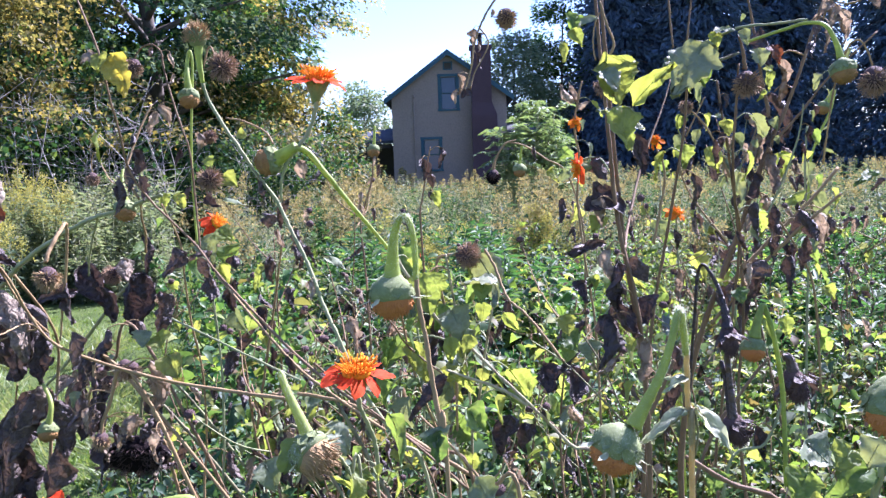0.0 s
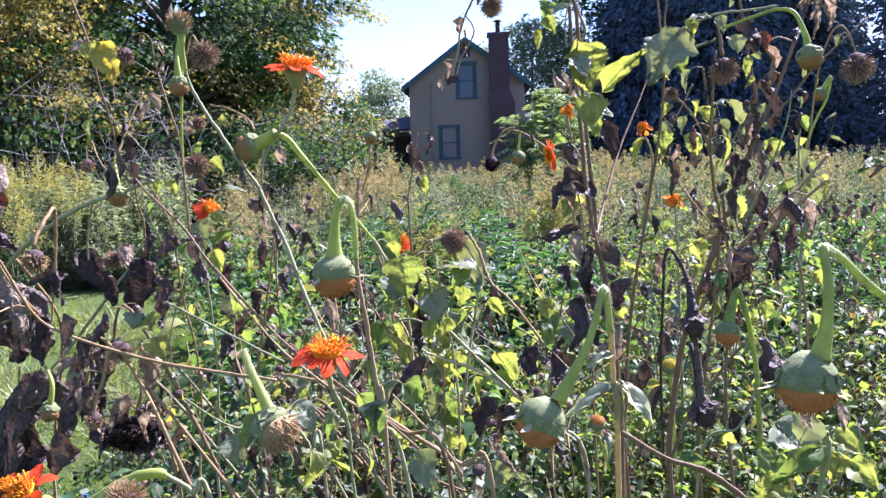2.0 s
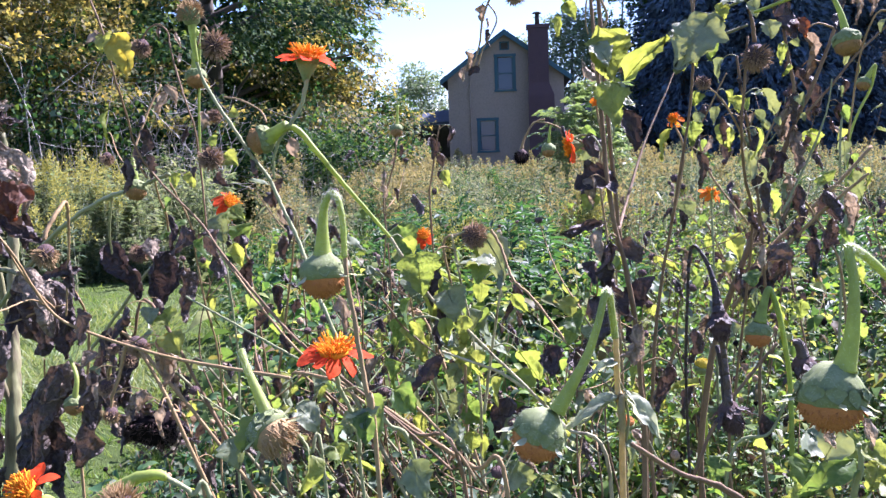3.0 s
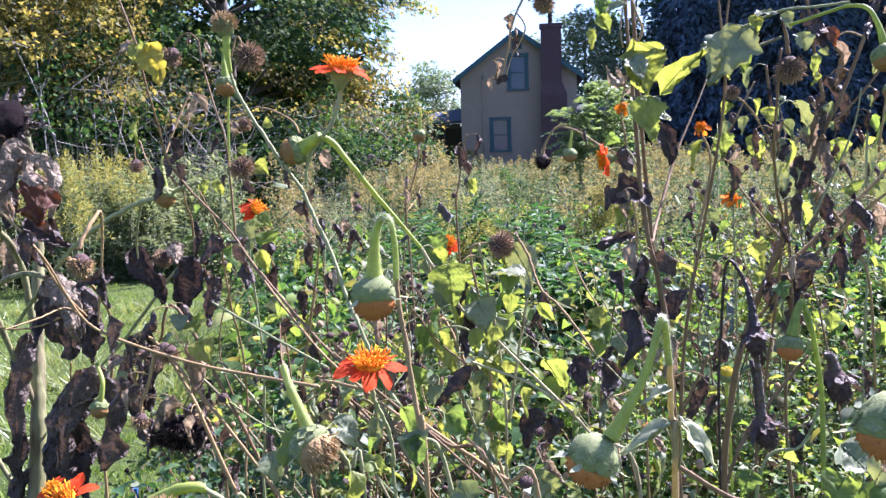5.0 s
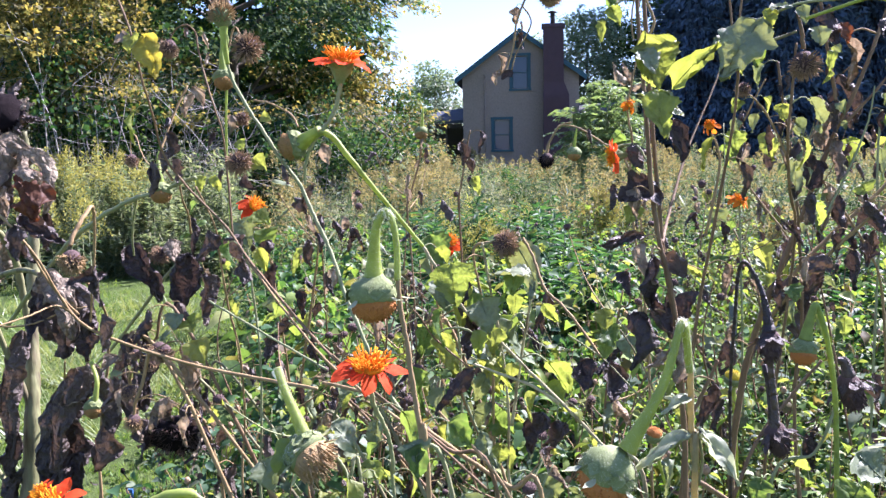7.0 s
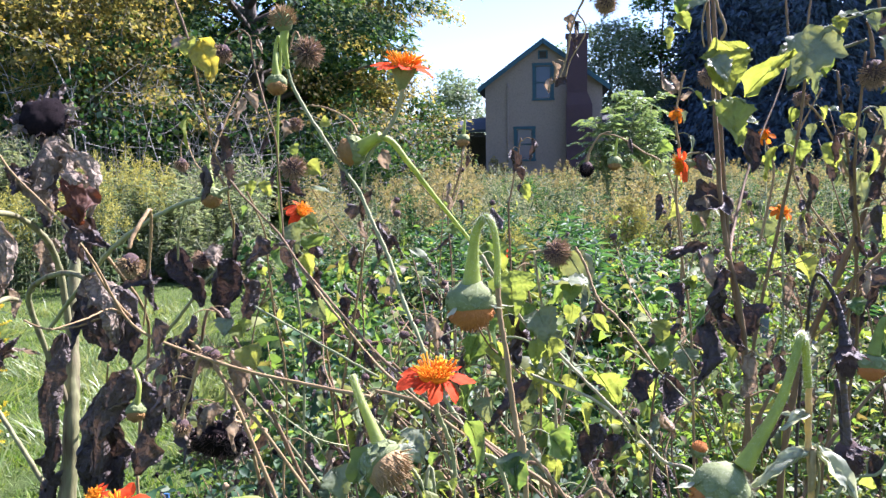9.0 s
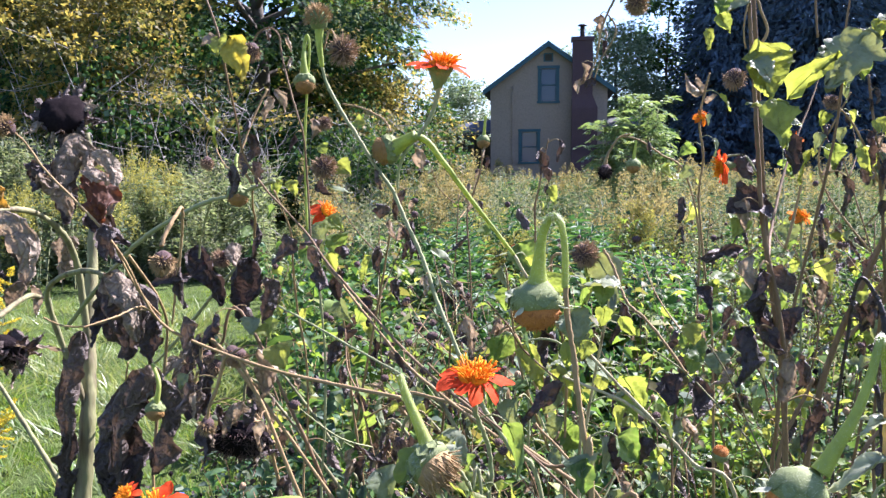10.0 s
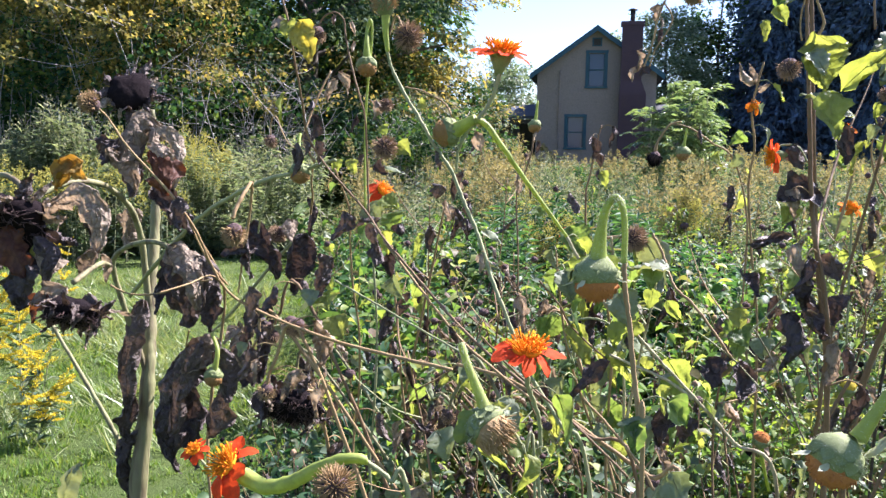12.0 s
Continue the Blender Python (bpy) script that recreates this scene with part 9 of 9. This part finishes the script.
# ---- thin dry stalks standing between the plants ----
def dry_stalk(seed, height, live=0.7):
    r = random.Random(seed)
    t = thing("dry_stalk", "thin dead branching stalk with withered leaves and small heads", "plant", "dead stalks in the bed", Matrix.Translation((0, -31, 0)))
    top = Vector((r.gauss(0, 0.12), r.gauss(0, 0.08), height))
    main = smooth_path([Vector((0, 0, -0.02)), top * 0.4 + Vector((r.gauss(0, 0.05), 0, 0)), top * 0.75 + Vector((r.gauss(0, 0.05), 0, 0)), top], 6)
    part("stalk", Heap().tube(main, 0.0042, 0.0016, 6).mesh("stalk", "stem_purple"), t)
    for i in range(8):
        q = main[r.randrange(5, len(main) - 1)]
        a = r.random() * 6.28
        e = q + Vector((math.cos(a) * r.uniform(0.08, 0.25), math.sin(a) * 0.15, r.uniform(0.05, 0.28)))
        br = smooth_path([q, q.lerp(e, 0.5) + Vector((math.cos(a) * 0.03, 0, -0.02)), e], 4)
        part("branch", Heap().tube(br, 0.0022, 0.001, 5).mesh("branch", r.choice(("stem_dry", "stem_purple", "stem"))), t)
        if r.random() < 0.6:
            seed_head(t, e + t.location, (r.gauss(0, 0.4), r.gauss(0, 0.4), r.choice((-0.8, 0.8))), r.uniform(0.018, 0.032), r.choice(("seed", "seed_dark")), 34)
        for _ in range(2):
            b = br[r.randrange(1, len(br))] + t.location
            if r.random() < live:
                dead_leaf(t, b, b + Vector((r.gauss(0, 0.02), r.gauss(0, 0.02), -r.uniform(0.04, 0.085))), r.uniform(0.02, 0.04), r.choice(("leaf_dead", "leaf_dead", "leaf_tan", "leaf_dead", "leaf_dead")), r.uniform(1.2, 2.2))
            else:
                leaf(t, b, b + Vector((r.gauss(0, 0.04), r.gauss(0, 0.04), -r.uniform(0.01, 0.05))), r.uniform(0.02, 0.04), r.choice(("leaf", "leaf_yellow", "leaf_dull")))
    return t


stalks = [dry_stalk(400 + i, h, l) for i, (h, l) in enumerate(((1.25, 0.7), (1.45, 0.5), (1.6, 0.6), (1.35, 0.3), (1.2, 0.6)))]
rs = random.Random(88)
placed = 0
used = set()
while placed < 48:
    y = 1.45 + 2.6 * rs.random() if placed < 32 else 1.35 + 1.3 * rs.random()
    x = rs.uniform(0.10 * y, 0.62 * y + 0.2) if placed % 5 and placed < 32 else rs.uniform(bed_edge(y) + 0.12, 0.14 * y)
    k = rs.randrange(5)
    m = pose(x, y, 0, rs.gauss(0, 7), rs.gauss(0, 9), rs.random() * 360)
    if k not in used:
        used.add(k)
        stalks[k].matrix_basis = m
    else:
        copy_thing(stalks[k], m).scale = (1, 1, rs.uniform(0.75, 1.0) if x > 0.14 * y else rs.uniform(0.66, 0.92))
    placed += 1


# ---- long dry stems that have leaned over towards the lawn ----
rl = random.Random(123)
for i in range(11):
    y0 = rl.uniform(1.25, 2.0)
    foot = Vector((rl.uniform(-0.12, 0.28), y0, -0.01))
    tip = foot + Vector((-rl.uniform(0.25, 0.6), rl.uniform(-0.05, 0.25), rl.uniform(0.85, 1.22)))
    bow = foot.lerp(tip, 0.45) + Vector((rl.uniform(0.0, 0.12), 0, 0.04))
    hook = tip + Vector((-0.06, 0, -0.03))
    p = plant("leaning_stalk", "long dry brown stem leaning over with shrivelled leaves", foot, "dead stalks in the bed")
    path = stem(p, [foot, bow, tip, hook, hook + Vector((-0.015, 0, -0.05))], 0.0048, 0.0022, rl.choice(("stem_dry", "stem_purple", "stem_dry", "stem_pale")))
    seed_head(p, path[-1], (rl.gauss(0, 0.3), -0.4, -0.9), rl.uniform(0.03, 0.042), rl.choice(("seed", "seed_gold")), 160)
    dress(p, path, 9, rl.choice((("leaf_dead", "leaf_dead", "leaf_tan"), ("leaf_dead", "leaf_dead", "leaf_yellow", "leaf_dull"))), 0.055, 600 + i, 0.35, 0.95, 0.8)


# ---- goldenrod at the lawn's edge, and a small blue marker ----
def goldenrod(base, height, seed):
    r, nr = random.Random(seed), np.random.default_rng(seed)
    t = thing("goldenrod_plant", "goldenrod stem with bright yellow plumes beside the lawn", "plant", "goldenrod by the lawn", Matrix.Translation(base))
    top = Vector((r.gauss(0.05, 0.06), r.gauss(0, 0.05), height))
    path = smooth_path([Vector((0, 0, -0.02)), top * 0.5, top], 6)
    part("stalk", Heap().tube(path, 0.005, 0.002, 6).mesh("stalk", "stem"), t)
    n = 40
    pos = np.array([tuple(path[r.randrange(1, 11)]) for _ in range(n)])
    v, f = scatter(pos, unit(nr, n) * np.array([1, 1, 0.3]) + np.array([0, 0, 0.2]), np.tile([0.0, 0.0, 1.0], (n, 1)), nr.uniform(0.05, 0.1, n), LEAF2, nr, np.full(n, 0.5))
    part("foliage", quick_mesh("foliage", v, [f], "weed_leaf"), t)
    pts, h = [], Heap()
    for i in range(16):
        a, q = r.random() * 6.28, path[-1 - i % 8]
        e = q + Vector((math.cos(a) * 0.07, math.sin(a) * 0.07, r.uniform(-0.01, 0.07)))
        h.tube([q, e], 0.0015, 0.001, 4)
        pts += [q.lerp(e, k / 9) + Vector((r.gauss(0, 0.006), r.gauss(0, 0.006), 0.006)) for k in range(14) for _ in range(7)]
    part("branchlet", h.mesh("branchlet", "stem"), t)["kind"] = "stuff"
    m = len(pts)
    v, f = scatter(np.array([tuple(p) for p in pts]), unit(nr, m) + np.array([0, 0, 0.8]), unit(nr, m), nr.uniform(0.007, 0.014, m), LEAF2, nr, nr.uniform(0.9, 1.6, m))
    part("plume", quick_mesh("plume", v, [f], "plume_bright"), t)["kind"] = "stuff"


for i, (x, y, h) in enumerate(((-3.12, 3.95, 0.75), (-2.98, 3.75, 0.62), (-2.86, 3.6, 0.42), (-3.2, 4.2, 0.9), (-2.72, 3.5, 0.28), (-3.3, 3.9, 0.7))):
    goldenrod((x, y, 0), h, 300 + i)

marker = thing("plant_marker", "small blue plastic plant marker on a wire", "marker", at=Matrix.Translation((-0.97, 2.03, 0)))
part("tag", Heap().box((-0.007, -0.003, 0.615), (0.007, 0.003, 0.65)).mesh("tag", "blue", False), marker, "blue plastic tag")
part("wire", Heap().tube([(0, 0.006, -0.02), (0.003, 0.006, 0.3), (0, 0.006, 0.64)], 0.002, 0.002, 5).mesh("wire", "iron"), marker)


# ---- short square stakes in a row among the plants ----
def stake(x, y, top, lean):
    t = thing("wooden_stake", "weathered grey square wooden stake standing among the plants", "stake", "row of garden stakes", pose(x, y, 0, lean, -lean * 0.6, 12))
    bm = bmesh.new()
    bmesh.ops.create_cube(bm, size=1.0, matrix=Matrix.Translation((0, 0, top / 2 - 0.03)) @ Matrix.Diagonal((0.038, 0.038, top + 0.06, 1)))
    bmesh.ops.bevel(bm, geom=list(bm.edges), offset=0.004, segments=2, affect="EDGES")
    me = bpy.data.meshes.new("stake")
    bm.to_mesh(me)
    bm.free()
    me.materials.append(M["path_wood"])
    part("post", me, t)


stake(1.23, 5.35, 0.635, 2)
stake(1.30, 5.0, 0.595, -2)
stake(1.33, 4.2, 0.615, 3)
